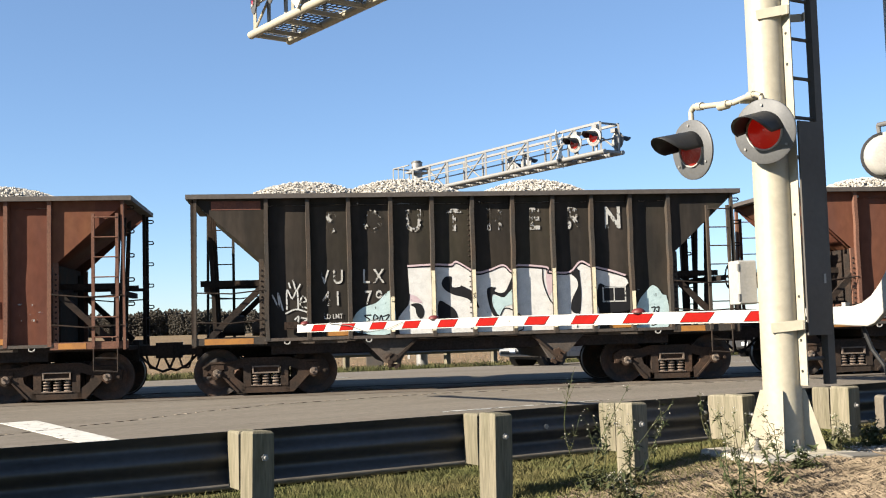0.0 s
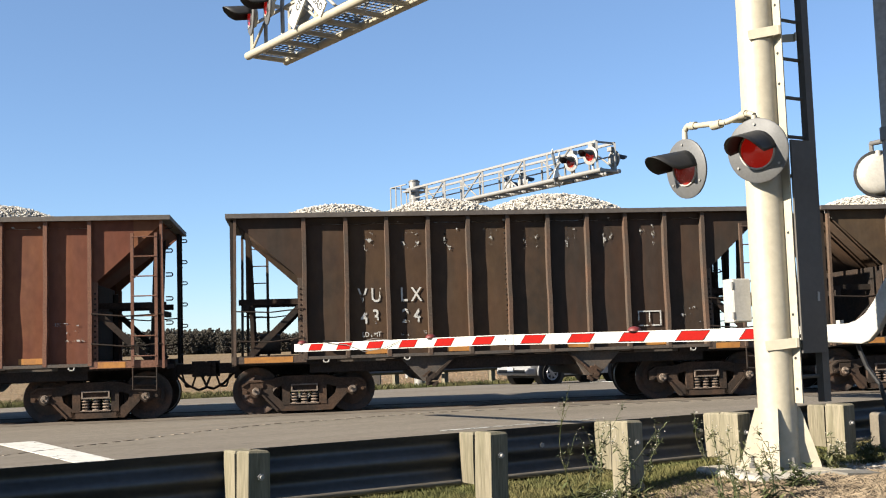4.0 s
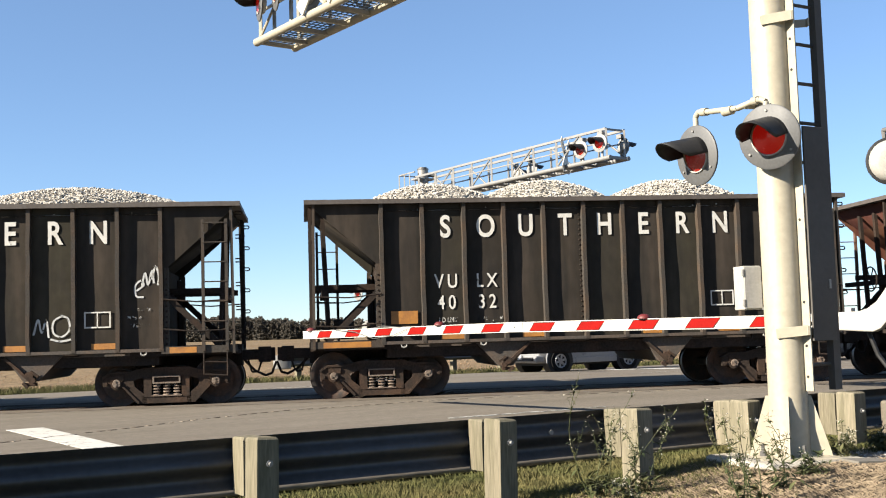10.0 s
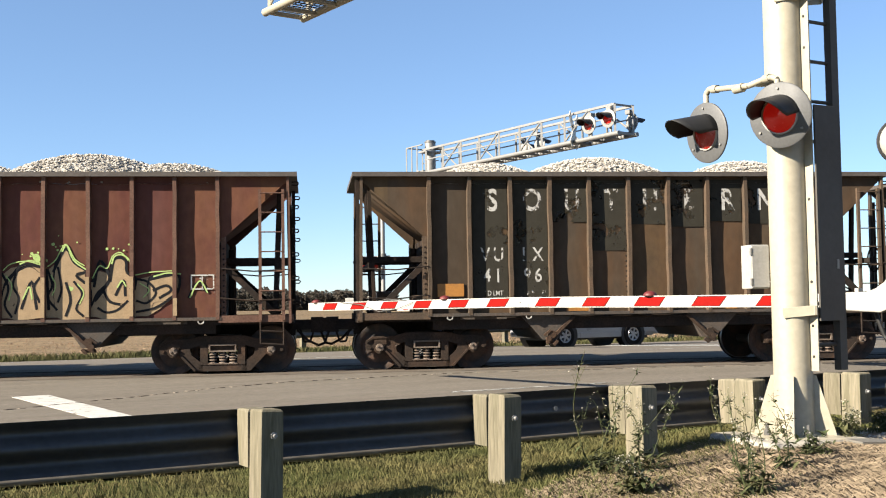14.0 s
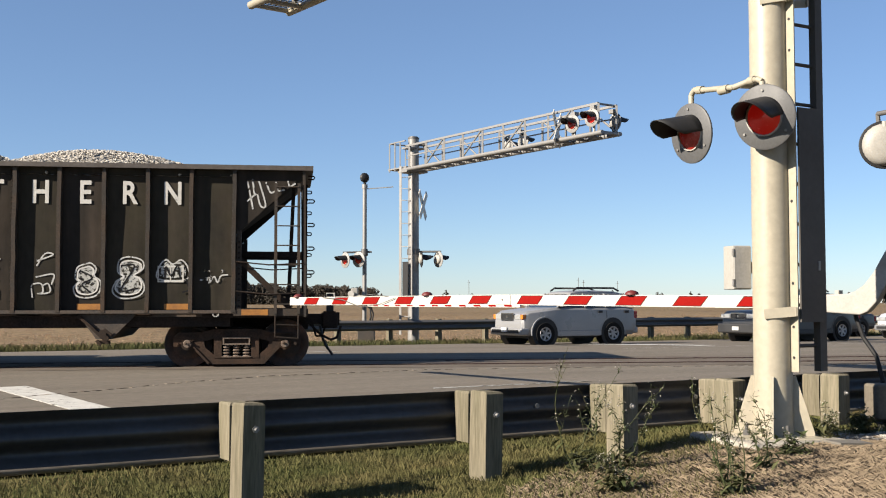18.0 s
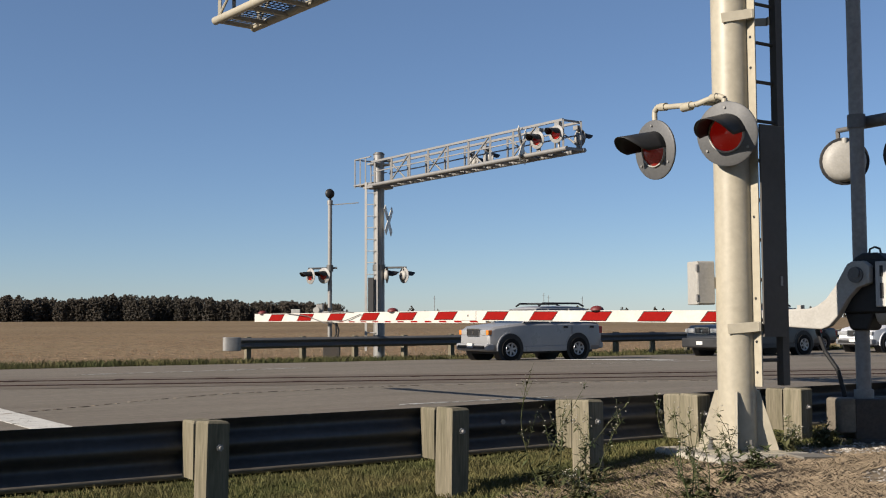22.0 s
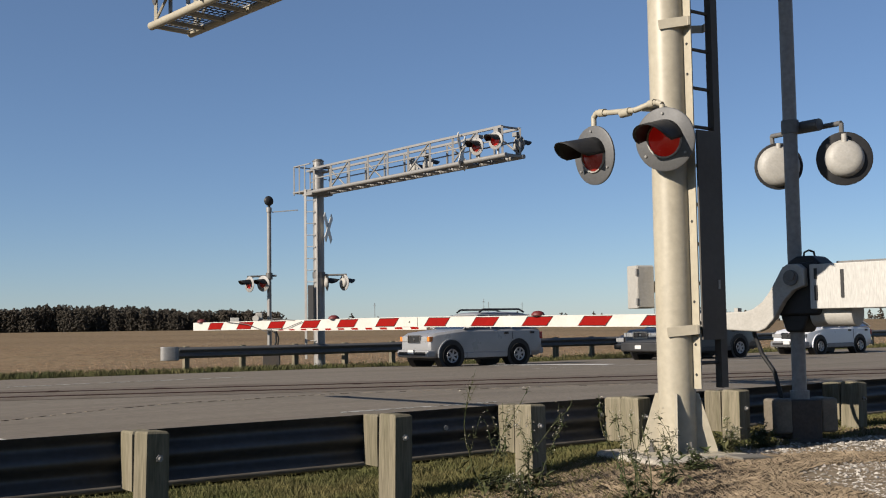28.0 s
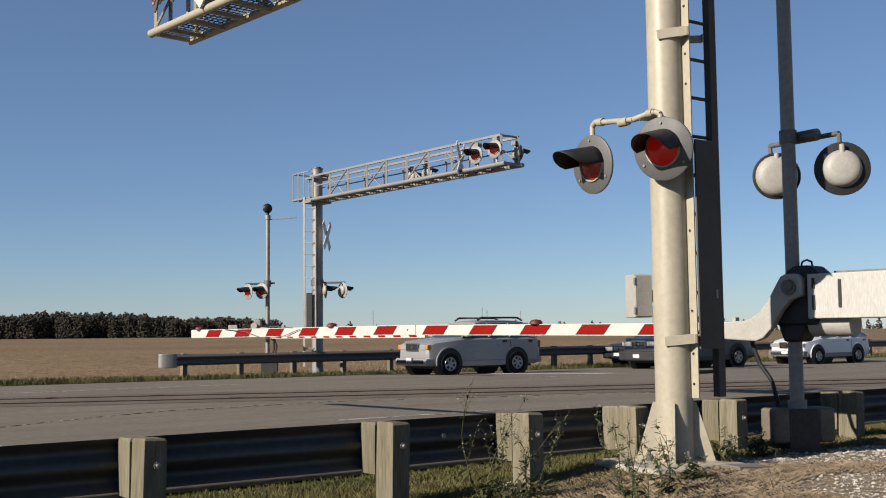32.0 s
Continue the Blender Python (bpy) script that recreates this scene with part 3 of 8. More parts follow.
guard = thing("guardrail", ROAD @ Matrix.Translation((0, RAIL_Q, 0)), "corrugated steel guardrail on square weathered timber posts", "guardrail")
NEAR_POSTS = [-5.11, -3.21, -1.30, 0.605, 2.51, 4.335, 5.61, 6.79, 8.07, 9.87, 11.73, 13.63, 15.5]
for i, p in enumerate(NEAR_POSTS):
    gx = ROAD @ Vector((p, RAIL_Q, 0))
    post = part("post", wood_post(0.15, 0.20, ground_z(gx.x, gx.y) - 0.15, 0.545, i), M["post_wood"], guard, "square timber post", 0.003)
    post.location = (p, 0, 0)
    post.rotation_euler = (radians(rng.uniform(-1.2, 1.2)), radians(rng.uniform(-1.5, 1.5)), radians(rng.uniform(2, 4.5)))
    block = part("block", wood_post(0.15, 0.19, 0.16, 0.535, 40 + i), M["post_wood"], guard, "timber spacer block", 0.003)
    block.location = (p - 0.01, 0.20, 0)
    block.rotation_euler = (0, 0, radians(1))
    bolt = part("bolt", MB().tube((0, -0.135, 0), (0, -0.09, 0), 0.012, n=8).tube((0, -0.112, 0), (0, -0.10, 0), 0.024, n=6), M["galv"], post, "galvanised bolt and washer")
    bolt.location = (0.01, 0, 0.38)
for a, b in zip([-7.2, -3.4, 0.4, 4.22, 8.02, 11.8], [-3.3, 0.5, 4.32, 8.12, 11.9, 15.7]):
    part("beam", w_beam(a, b, 0.180, 1), M["guard_steel"], guard, "corrugated steel beam").location = (0, 0.30 + 0.003 * (a > 0.5) * (int(a) % 2), 0)
bolt_mesh = MB().tube((0, 0.285, 0.38), (0, 0.30, 0.38), 0.02, n=6).mesh("beam_bolt", M["galv"])
for p in linspace(5.0, 15, 7):
    shared("beam_bolt", bolt_mesh, guard, pose(p, 0, 0))

far_guard = thing("far_guardrail", ROAD @ Matrix.Translation((0, FAR_RAIL_Q, 0)), "galvanised guardrail with a rounded end on short timber posts", "guardrail")
far_posts = steps(13.3, 90, 1.905)
post_mesh = wood_post(0.15, 0.2, -0.4, 0.645, 77).mesh("post", M["post_wood"])
for p in far_posts:
    ob = shared("post", post_mesh, far_guard, pose(p, 0.16, 0, 0, 0, rng.uniform(-2, 2)))
for k in range(10):
    a = 13.0 + k * 7.62
    part("beam", w_beam(a, a + 7.7, 0.265, -1), M["galv_dull"], far_guard, "corrugated steel beam").location = (0, 0.003 * (k % 2), 0)
mb = MB()
mb.sheet(lambda a, z: (13.0 - 0.50 * math.sin(a) - 0.15, -0.19 * 1 + 0.19 * math.cos(a) - 0.02, z), linspace(0, math.pi, 14), [0.22, 0.24, 0.62, 0.64])
mb.sheet(lambda x, z: (x, 0.0, z), [12.85, 13.15], [0.25, 0.62])
end = part("end_piece", mb, M["galv"], far_guard, "bright rounded end terminal")
sol = end.modifiers.new("thick", "SOLIDIFY")
sol.thickness = 0.012

# ---------------- stone, grass and stubble that nobody could count
def octa(mb, c, r, rg, flat=0.75):
    a = rg.uniform(0, 6.28)
    s, t = math.sin(a), math.cos(a)
    ax, ay, az = r * rg.uniform(.7, 1.3), r * rg.uniform(.6, 1.0), r * rg.uniform(.5, .9) * flat
    x, y, z = c
    n = len(mb.v)
    k = rg.uniform(-.35, .35)
    mb.v += [(x + ax * t, y + ax * s, z + az * k), (x - ay * s, y + ay * t, z - az * k), (x - ax * t, y - ax * s, z + az * .3), (x + ay * s, y - ay * t, z),
             (x + ax * .3 * t, y + ax * .3 * s, z + az), (x, y, z - az)]
    mb.f += [(n, n + 1, n + 4), (n + 1, n + 2, n + 4), (n + 2, n + 3, n + 4), (n + 3, n, n + 4), (n + 1, n, n + 5), (n + 2, n + 1, n + 5), (n + 3, n + 2, n + 5), (n, n + 3, n + 5)]


mb, pale, count = MB(), MB(), 0
while count < 19000:
    x, y = rng.uniform(1.2, 7.5), rng.uniform(5.8, 11.8)
    q = across(x, y)
    if q > 6.6 or x < 1.6 + rng.uniform(0, 1.6) + (0.9 if y < 8.4 else 0):
        continue
    octa(pale if rng.random() < .28 + .25 * (x > 3.0) else mb, (x, y, ground_z(x, y) + 0.002), rng.choice([.005, .007, .009, .012, .016, .022]), rng)
    count += 1
tagged(new("gravel", mb.mesh("gravel", M["grit"], fix=False)), "loose grey gravel round the signal base", "gravel", kind="stuff")
tagged(new("pebbles", pale.mesh("pebbles", M["stone"], fix=False)), "whitish pebbles among the gravel", "gravel", kind="stuff")


def grass(name, count, place, lo, hi, material, label, seed, thick=1.0, lean=.6):
    rg = random.Random(seed)
    vs, fs = [], []
    while len(fs) < count:
        x, y = place(rg)
        z = ground_z(x, y)
        h, a, w = rg.uniform(lo, hi), rg.uniform(0, 6.28), rg.uniform(.0015, .0035) * thick
        lx, ly = rg.uniform(-lean, lean) * h, rg.uniform(-lean, lean) * h
        n = len(vs)
        vs += [(x - w * math.cos(a), y - w * math.sin(a), z - .01), (x + w * math.cos(a), y + w * math.sin(a), z - .01),
               (x + .45 * lx + w * .6 * math.cos(a), y + .45 * ly + w * .6 * math.sin(a), z + .6 * h), (x + lx, y + ly, z + h)]
        fs += [(n, n + 1, n + 2), (n, n + 2, n + 3)]
    mb = MB()
    mb.v, mb.f = vs, fs
    tagged(new(name, mb.mesh(name, material, fix=False)), label, "grass", kind="stuff")


def green_spot(rg):
    while True:
        p, q = rg.uniform(-3.5, 13), rg.uniform(4.8, 8.3)
        w = ROAD @ Vector((p, q, 0))
        if noise.noise(Vector((w.x * 1.3, w.y * 1.3, 0))) > -0.35 - (q > 6.3) * 0.4 and (q > 6.35 or w.x < 1.6 + rg.uniform(-.7, .7)):
            return w.x, w.y


def dry_spot(rg):
    while True:
        x, y = rg.uniform(0.5, 6.0), rg.uniform(6.2, 11)
        if across(x, y) < 6.9 and noise.noise(Vector((x * .9, y * .9, 4))) > 0.10 - 0.6 * (x < 2.4 + .5 * rg.random()):
            return x, y


def verge_spot(rg):
    p = rg.uniform(-4, 75)
    q = float(np.interp(p, [a for a, b in FAR_BEND], [b for a, b in FAR_BEND])) + abs(rg.gauss(0.1, 2.0))
    w = ROAD @ Vector((p, q, 0))
    return w.x, w.y


grass("grass", 300000, green_spot, 0.012, 0.058, M["blade"], "short mown green and yellowing grass", 1, .75)
grass("dry_grass", 170000, dry_spot, 0.008, 0.036, M["blade_dry"], "dry brown trampled grass", 2, .55, 2.4)
grass("verge_grass", 120000, verge_spot, 0.06, 0.24, M["verge"], "longer green grass along the far verge", 3, 2.5)


def stubble_spot(rg):
    q = 36 + 75 * rg.random() ** 1.6
    w = ROAD @ Vector((rg.uniform(-40, 110), q, 0))
    return w.x, w.y


grass("stubble", 45000, stubble_spot, 0.05, 0.16, M["residue"], "pale stalks left on the harvested field", 4, 2.0)

mb, rg = MB(), random.Random(8)
for k in range(40000):
    x, y = stubble_spot(rg)
    octa(mb, (x, y, ground_z(x, y)), rg.uniform(.02, .065), rg, .8)
tagged(new("crop_residue", mb.mesh("crop_residue", M["residue"], fix=False)), "pale clods and stalk litter over the harvested field", "litter", kind="stuff")

# ---------------- crossing signals
def signal_head(parent, m, disc="disc_grey", lens="lens_lit", radius=0.275, dome=1.0):
    """A red flasher: round backing disc, deep visor, lens in a bright ring, rounded housing. It faces local -y."""
    head = part("signal_head", MB().lathe([(0.0, 0.016), (radius - .012, 0.016), (radius, 0.008), (radius, -0.008), (radius - .012, -0.012), (0.0, -0.012)], 36, pose(0, 0, 0, 90, 0, 0)), M[disc], parent, "round backing disc with a red lamp")
    head.matrix_basis = m
    part("housing", MB().lathe([(0.0, -0.095), (0.09 * dome, -0.092), (0.14 * dome, -0.078), (0.165 * dome, -0.045), (0.172 * dome, -0.012)], 24, pose(0, 0, 0, 90, 0, 0)).tube((0, 0.05, .14), (0, 0.05, .23), .028, n=10), M["housing"], head, "pale rounded lamp housing")
    part("lens", MB().lathe([(0.0, 0.05), (0.06, 0.046), (0.11, 0.034), (0.148, 0.018)], 28, pose(0, 0, 0, 90, 0, 0)), M[lens], head, "red lens")
    part("lens_ring", MB().lathe([(0.146, 0.012), (0.150, 0.032), (0.160, 0.032), (0.164, 0.012)], 28, pose(0, 0, 0, 90, 0, 0)), M["housing"], head)
    mb = MB()

    def visor(a, u):
        reach = 0.41 * (0.35 + 0.65 * max(0, math.sin(a)) ** 0.5)
        return (0.172 * math.cos(a) * (1 - .10 * u), -0.014 - u * reach, 0.172 * math.sin(a) * (1 - .10 * u) - u * 0.03)
    mb.sheet(visor, linspace(radians(2), radians(178), 22), linspace(0, 1, 5))
    ob = part("visor", mb, M["black"], head, "deep black visor")
    sol = ob.modifiers.new("thick", "SOLIDIFY")
    sol.thickness = .006
    for a in (radians(90), radians(215), radians(325)):
        part("screw", MB().tube((.225 * math.cos(a), -.028, .225 * math.sin(a)), (.225 * math.cos(a), -.01, .225 * math.sin(a)), .011, n=8), M["galv"], head)
    return head


def crossbuck(parent, m, texts=True):
    """The X of two white boards."""
    hub_ = part("crossbuck", MB().box(-.61, .61, -.012, .012, -.115, .115).move(pose(0, 0, 0, 0, 45, 0)), M["arm_white"], parent, "white crossing sign board")
    hub_.matrix_basis = m
    b2 = part("board", MB().box(-.61, .61, -.012, .012, -.115, .115).move(pose(0, -.027, 0, 0, -45, 0)), M["arm_white"], hub_, "white crossing sign board")
    if texts:
        for text, x, a, dy in (("RAIL", -.36, 45, -.014), ("ROAD", .36, 45, -.014), ("CROSSING", 0, -45, -.041)):
            ob = letters(text, .15, 0, 0, 0, M["black"], hub_, "lettering")
            ob.matrix_basis = pose(0, 0, 0, 0, a, 0) @ pose(x, dy, -.055, 90, 0, 0)
    return hub_


def letters(text, size, x, z, y, material, parent, name="lettering", gap=1.0, thick=False):
    """Stencilled capitals on a face that looks to -y, one mesh a word."""
    cu = bpy.data.curves.new(name, "FONT")
    cu.body, cu.size, cu.align_x, cu.space_character, cu.extrude = text, size, "CENTER", gap, 0.001
    cu.offset = 0.010 * size if not thick else 0.022 * size
    tmp = bpy.data.objects.new(name, cu)
    scene.collection.objects.link(tmp)
    bpy.context.view_layer.update()
    me = bpy.data.meshes.new_from_object(tmp)
    bpy.data.objects.remove(tmp)
    me.materials.clear()
    me.materials.append(material)
    ob = new(name, me)
    ob.parent = parent
    ob.matrix_basis = pose(x, y, z, 90, 0, 0)
    return ob


RAIL_H = 0.80


def walkway_arm(parent, length, z0, paint, turn, near):
    """The cantilever: two bottom pipes with grating between, railings with posts and diagonals on both sides."""
    arm = part("arm_frame", MB().box(-.35, .25, -.42, .42, -.10, -.03), paint, parent, "bolted frame round the pole")
    arm.matrix_basis = pose(0, 0, z0, 0, 0, turn)
    part("upper_frame", MB().box(-.2, .2, -.36, .36, .72, .78), paint, arm)
    half = .33
    k_ = 1.0 if near else 1.35        # the far arm is of stouter angle iron
    for s in (-1, 1):
        part("chord", MB().tube((-.3, s * half, 0), (length, s * half, 0), .062, n=14), paint, arm, "bottom pipe")
        part("top_rail", MB().bar((.15, s * half, RAIL_H), (length - .15, s * half, RAIL_H), .05 * k_, .05 * k_), paint, arm)
        part("mid_rail", MB().bar((.15, s * half, .45), (length - .15, s * half, .45), .035, .035), paint, arm)
        n = 9
        step = (length - .4) / n
        for k in range(n + 1):
            x = .25 + k * step
            part("upright", MB().bar((x, s * half, 0), (x, s * half, RAIL_H), .045 * k_, .045 * k_), paint, arm)
        for k in range(n):
            if k % 2 == (0 if s > 0 else 1) or near:
                a, b = (0.06, .82) if k % 2 else (.82, .06)
                part("diagonal", MB().tube((.25 + k * step, s * half, a), (.25 + (k + 1) * step, s * half, b), .022 * k_, n=6), paint, arm)
    rung = MB().bar((0, -half, -.03), (0, half, -.03), .05, .06).mesh("cross_member", paint)
    for k in range(int(length / .6)):
        shared("cross_member", rung, arm, pose(.3 + k * .6, 0, 0))
    part("end_bar", MB().bar((length - .05, -half, 0), (length - .05, half, 0), .06, .06), paint, arm)
    part("end_rail", MB().bar((length - .2, -half, RAIL_H), (length - .2, half, RAIL_H), .05, .05), paint, arm)
    mb = MB()
    if near:
        for k in range(int(length / .11)):
            mb.bar((.1 + k * .11, -half + .05, .05), (.1 + k * .11, half - .05, .05), .010, .014)
        for y in linspace(-half + .06, half - .06, 7):
            mb.bar((.1, y, .055), (length - .05, y, .055), .008, .014)
    else:
        for k in range(int(length / .15)):
            mb.bar((.1 + k * .15, -half + .05, .05), (.1 + k * .15, half - .05, .05), .03, .03)
    part("grating", mb, M["galv_dull"], arm, "steel walkway grating")
    return arm


def ladder_run(parent, x, y, z0, z1, wide, turn, paint, step=.345):
    lad = part("ladder_rail", MB().box(-wide / 2 - .042, -wide / 2 + .042, -.012, .012, z0, z1), paint, parent)
    lad.matrix_basis = pose(x, y, 0, 0, 0, turn)
    part("ladder_rail", MB().box(wide / 2 - .024, wide / 2 + .024, -.03, .03, z0, z1), paint, lad)
    mesh = MB().tube((-wide / 2, 0, 0), (wide / 2, 0, 0), .013, n=8).mesh("rung", paint)
    z = z0 + .22
    while z < z1:
        shared("rung", mesh, lad, pose(0, 0, z))
        z += step
    return lad


def nearer(at, k):
    """The place of a thing laid out round the point at, drawn in by k towards the eye's stand."""
    return Matrix.Translation((0, 0, 1.18)) @ Matrix.Scale(k, 4) @ Matrix.Translation((at.x, at.y, -1.18))


# the near signal bridge on its thick pole
POLE = Vector((2.89, 9.45, 0))
near_sig = thing("cantilever_signal", nearer(POLE, 0.955), "tall cream steel pole carrying an overhead signal arm, lamps and ladder", "crossing signal", "signal poles at the crossing")
part("pole", MB().tube((0, 0, .05), (0, 0, 6.9), .163, .160, n=40).tube((0, 0, 6.9), (0, 0, 6.95), .17, n=40), M["pole_paint"], near_sig, "thick cream-painted pole")
part("base_plate", MB().box(-.33, .33, -.33, .33, .03, .06), M["pole_paint"], near_sig, bevel=.005)
for k in range(4):
    a = radians(90 * k + 70)
    g_ = MB().prism([(.150, .058), (.335, .058), (.330, .09), (.185, .56), (.150, .56)], -.012, .012)
    part("gusset", g_, M["pole_paint"], near_sig, "triangular stiffener").matrix_basis = pose(0, 0, 0, 0, 0, 90 * k + 70)
    part("anchor_bolt", MB().tube((.25 * math.cos(a + .5), .25 * math.sin(a + .5), .05), (.25 * math.cos(a + .5), .25 * math.sin(a + .5), .16), .016, n=8).tube((.25 * math.cos(a + .5), .25 * math.sin(a + .5), .06), (.25 * math.cos(a + .5), .25 * math.sin(a + .5), .10), .03, n=6), M["galv_dull"], near_sig)
near_lad = part("ladder_rail", MB().box(-.006, .006, -.05, .05, .60, 6.6), M["pole_paint"], near_sig, "flat cream ladder rail with bolt holes")
near_lad.matrix_basis = pose(.14, -.144, 0, 0, 0, 30)
# right rail and rungs: shaded side of the ladder put into a darker colour
part("ladder_rail", MB().box(.262, .272, -.05, .02, .60, 6.6).box(.272, .345, -.05, -.038, .60, 6.6), M["panel_shade_grey"], near_lad, "angle-iron ladder rail")
rung = MB().tube((0, 0, 0), (.265, 0, 0), .016, n=8).mesh("rung", M["panel_shade_grey"])
for k in range(17):
    shared("rung", rung, near_lad, pose(0, 0, .82 + k * .345))
hole_mesh = MB().tube((-.0062, 0, 0), (-.0085, 0, 0), .013, n=10).mesh("bolt_hole", M["black"])
for z in (.72, .98, 1.35, 2.05, 2.7, 3.35, 3.62, 4.05, 4.7, 5.4):
    shared("bolt_hole", hole_mesh, near_lad, pose(0, .0, z))
guard_plate = part("climb_guard", MB().box(.008, .285, -.075, -.056, 1.02, 2.85).box(.25, .262, -.056, .03, 1.02, 2.85), M["panel_shade_grey"], near_lad, "flat grey panel that blocks the ladder", bevel=.003)
part("latch", MB().box(.22, .245, -.082, -.075, 1.46, 1.54), M["galv"], guard_plate)
for z in (1.10, 3.80):
    part("bracket", MB().bar((-.115, -.145, z - .012), (.135, -.215, z + .012), .012, .085).box(.125, .15, -.225, -.10, z - .03, z + .05), M["pole_paint"], near_sig, "ladder bracket", bevel=.003)
    part("bracket", MB().bar((.13, .06, z), (.35, .02, z), .012, .07).box(.335, .35, -.03, .03, z - .035, z + .035), M["pole_paint"], near_sig, "ladder bracket", bevel=.003)
box_ = part("junction_box", MB().box(-.085, .085, -.09, .09, -.19, .19), M["housing"], near_sig, "small pale junction box", bevel=.008)
box_.matrix_basis = pose(-.265, .12, 1.49, 0, 0, 12)
part("lid", MB().box(-.08, .08, -.105, -.091, -.18, .18), M["housing"], box_, bevel=.004)
for z in (-.13, .13):
    part("hinge", MB().tube((-.09, -.10, z - .03), (-.09, -.10, z + .03), .012, n=8), M["galv"], box_)
part("strap", MB().box(-.17, -.10, .05, .11, 1.44, 1.54), M["pole_paint"], near_sig)
# lamp arm: pipe from the pole, elbows and clamps
pipe = [(-.13, -.24, 2.92), (-.13, -.24, 3.06), (-.16, -.19, 3.09), (-.20, -.10, 3.09), (-.30, .02, 3.06), (-.46, .34, 3.10), (-.53, .50, 3.13), (-.55, .54, 3.09), (-.55, .54, 2.90)]
part("lamp_arm", MB().path(pipe, .026, 10).tube((-.33, .08, 3.06), (-.38, .18, 3.06), .040, n=10).tube((-.48, .39, 3.11), (-.51, .46, 3.12), .038, n=10).tube((-.17, -.16, 3.09), (-.20, -.10, 3.09), .036, n=10).tube((-.26, -.03, 3.07), (-.05, .0, 3.07), .03, n=10), M["pole_paint"], near_sig, "bent pipe that carries the lamps")
signal_head(near_sig, pose(-.56, .50, 2.73, 5, 0, -63), "disc_grey", "lens_dim")
signal_head(near_sig, pose(-.13, -.30, 2.745, 7, 0, -42), "disc_grey", "lens_lit")
END = Vector((-2.57, 16.83))
ang = math.degrees(math.atan2(END.y - POLE.y, END.x - POLE.x))
length = math.hypot(END.y - POLE.y, END.x - POLE.x)
arm = walkway_arm(near_sig, length, 5.74, M["pole_paint"], ang, True)
for x, z in ((length - .62, .42), (length - 1.15, .45)):
    part("lamp_stand", MB().tube((x, .34, 0), (x, .34, z + .36), .03, n=10).tube((x, .34, z + .3), (x, .50, z + .3), .022, n=8), M["galv"], arm)
    signal_head(arm, pose(x, .58, z, 0, 0, 180 - 18), "disc_grey", "lens_dim" if x > length - .6 else "lens_lit")
signal_head(arm, pose(length - 1.15, .02, .52, 0, 0, 10), "disc_pale", "lens_dim")
crossbuck(arm, pose(length - 2.0, .40, .5, 0, 0, 180))
foot = tagged(new("foundation", MB().prism([(-.48, -.4), (.48, -.4), (.46, -.005), (-.46, -.005)], -.46, .46).mesh("foundation", M["concrete"])), "low square concrete footing under the signal pole", "footing")
foot.matrix_basis = pose(POLE.x * .955 - .05, POLE.y * .955, .106, 0, 0, 20)
mod = foot.modifiers.new("edge", "BEVEL")
mod.width, mod.segments = .03, 2

# the gate on its own mast
MAST = Vector((4.375, 10.32, 0))
TIP = Vector((-2.42, 18.25, 1.215)) / 0.957
ARM_DIR = (Vector((TIP.x, TIP.y, 0)) - MAST).normalized()
gate = thing("crossing_gate", nearer(MAST, 0.957), "closed crossing gate with a striped red and white arm", "crossing gate", "gates")
part("mast", MB().tube((0, 0, .0), (0, 0, 5.2), .068, n=24).tube((0, 0, .42), (0, 0, .5), .09, n=20), M["mast_grey"], gate, "dull galvanised mast")
part("mast_base", MB().box(-.15, .15, -.15, .15, .02, .42).box(-.20, .20, -.20, .20, -.02, .05), M["base_brown"], gate, bevel=.015)
for s in (-1, 1):
    part("base_box", MB().box(s * .24 - .09, s * .24 + .09, -.13, .13, .1, .43), M["base_tan"], gate, "rounded base cover", bevel=.03).rotation_euler = (0, 0, radians(8))
turn = math.degrees(math.atan2(ARM_DIR.y, ARM_DIR.x))
gearbox = part("gearbox", MB().prism([(-.32, 1.22), (.12, 1.22), (.17, 1.42), (.06, 1.70), (-.28, 1.74), (-.38, 1.5)], -.20, .16), M["black"], gate, "dark gate mechanism case", bevel=.03)
gearbox.matrix_basis = pose(0, 0, 0, 0, 0, turn)
part("case_top", MB().prism([(-.34, 1.70), (.05, 1.68), (.0, 1.75), (-.08, 1.79), (-.24, 1.79)], -.17, .13), M["black"], gearbox, "rounded black top cover", bevel=.03)
part("case_foot", MB().prism([(-.20, 1.24), (.12, 1.24), (.06, 1.06), (-.12, 1.06)], -.14, .12), M["black"], gearbox, bevel=.03)
part("drum", MB().tube((-.62, .0, 1.24), (-.20, .0, 1.24), .13, n=20), M["housing"], gearbox, "pale round drum under the weights", bevel=.01)
part("case_loop", MB().path([(-.20, -.02, 1.78), (-.19, -.02, 1.83), (-.14, -.02, 1.85), (-.09, -.02, 1.83), (-.08, -.02, 1.77)], .01, 6), M["black"], gearbox)
part("casting", MB().prism([(-.22, 1.66), (-.16, 1.71), (-.04, 1.71), (.02, 1.66), (.13, 1.48), (.23, 1.36), (.33, 1.295), (.42, 1.27), (.80, 1.265), (.80, 1.10), (.40, 1.075), (.28, 1.07), (.20, 1.10), (.10, 1.20), (.0, 1.36), (-.10, 1.46), (-.22, 1.50)], .16, .25), M["housing"], gearbox, "curved white arm casting", bevel=.015)
part("arm_clamp", MB().box(.78, 1.05, .17, .24, 1.12, 1.25), M["housing"], gearbox, "pale clamp that holds the arm", bevel=.008)
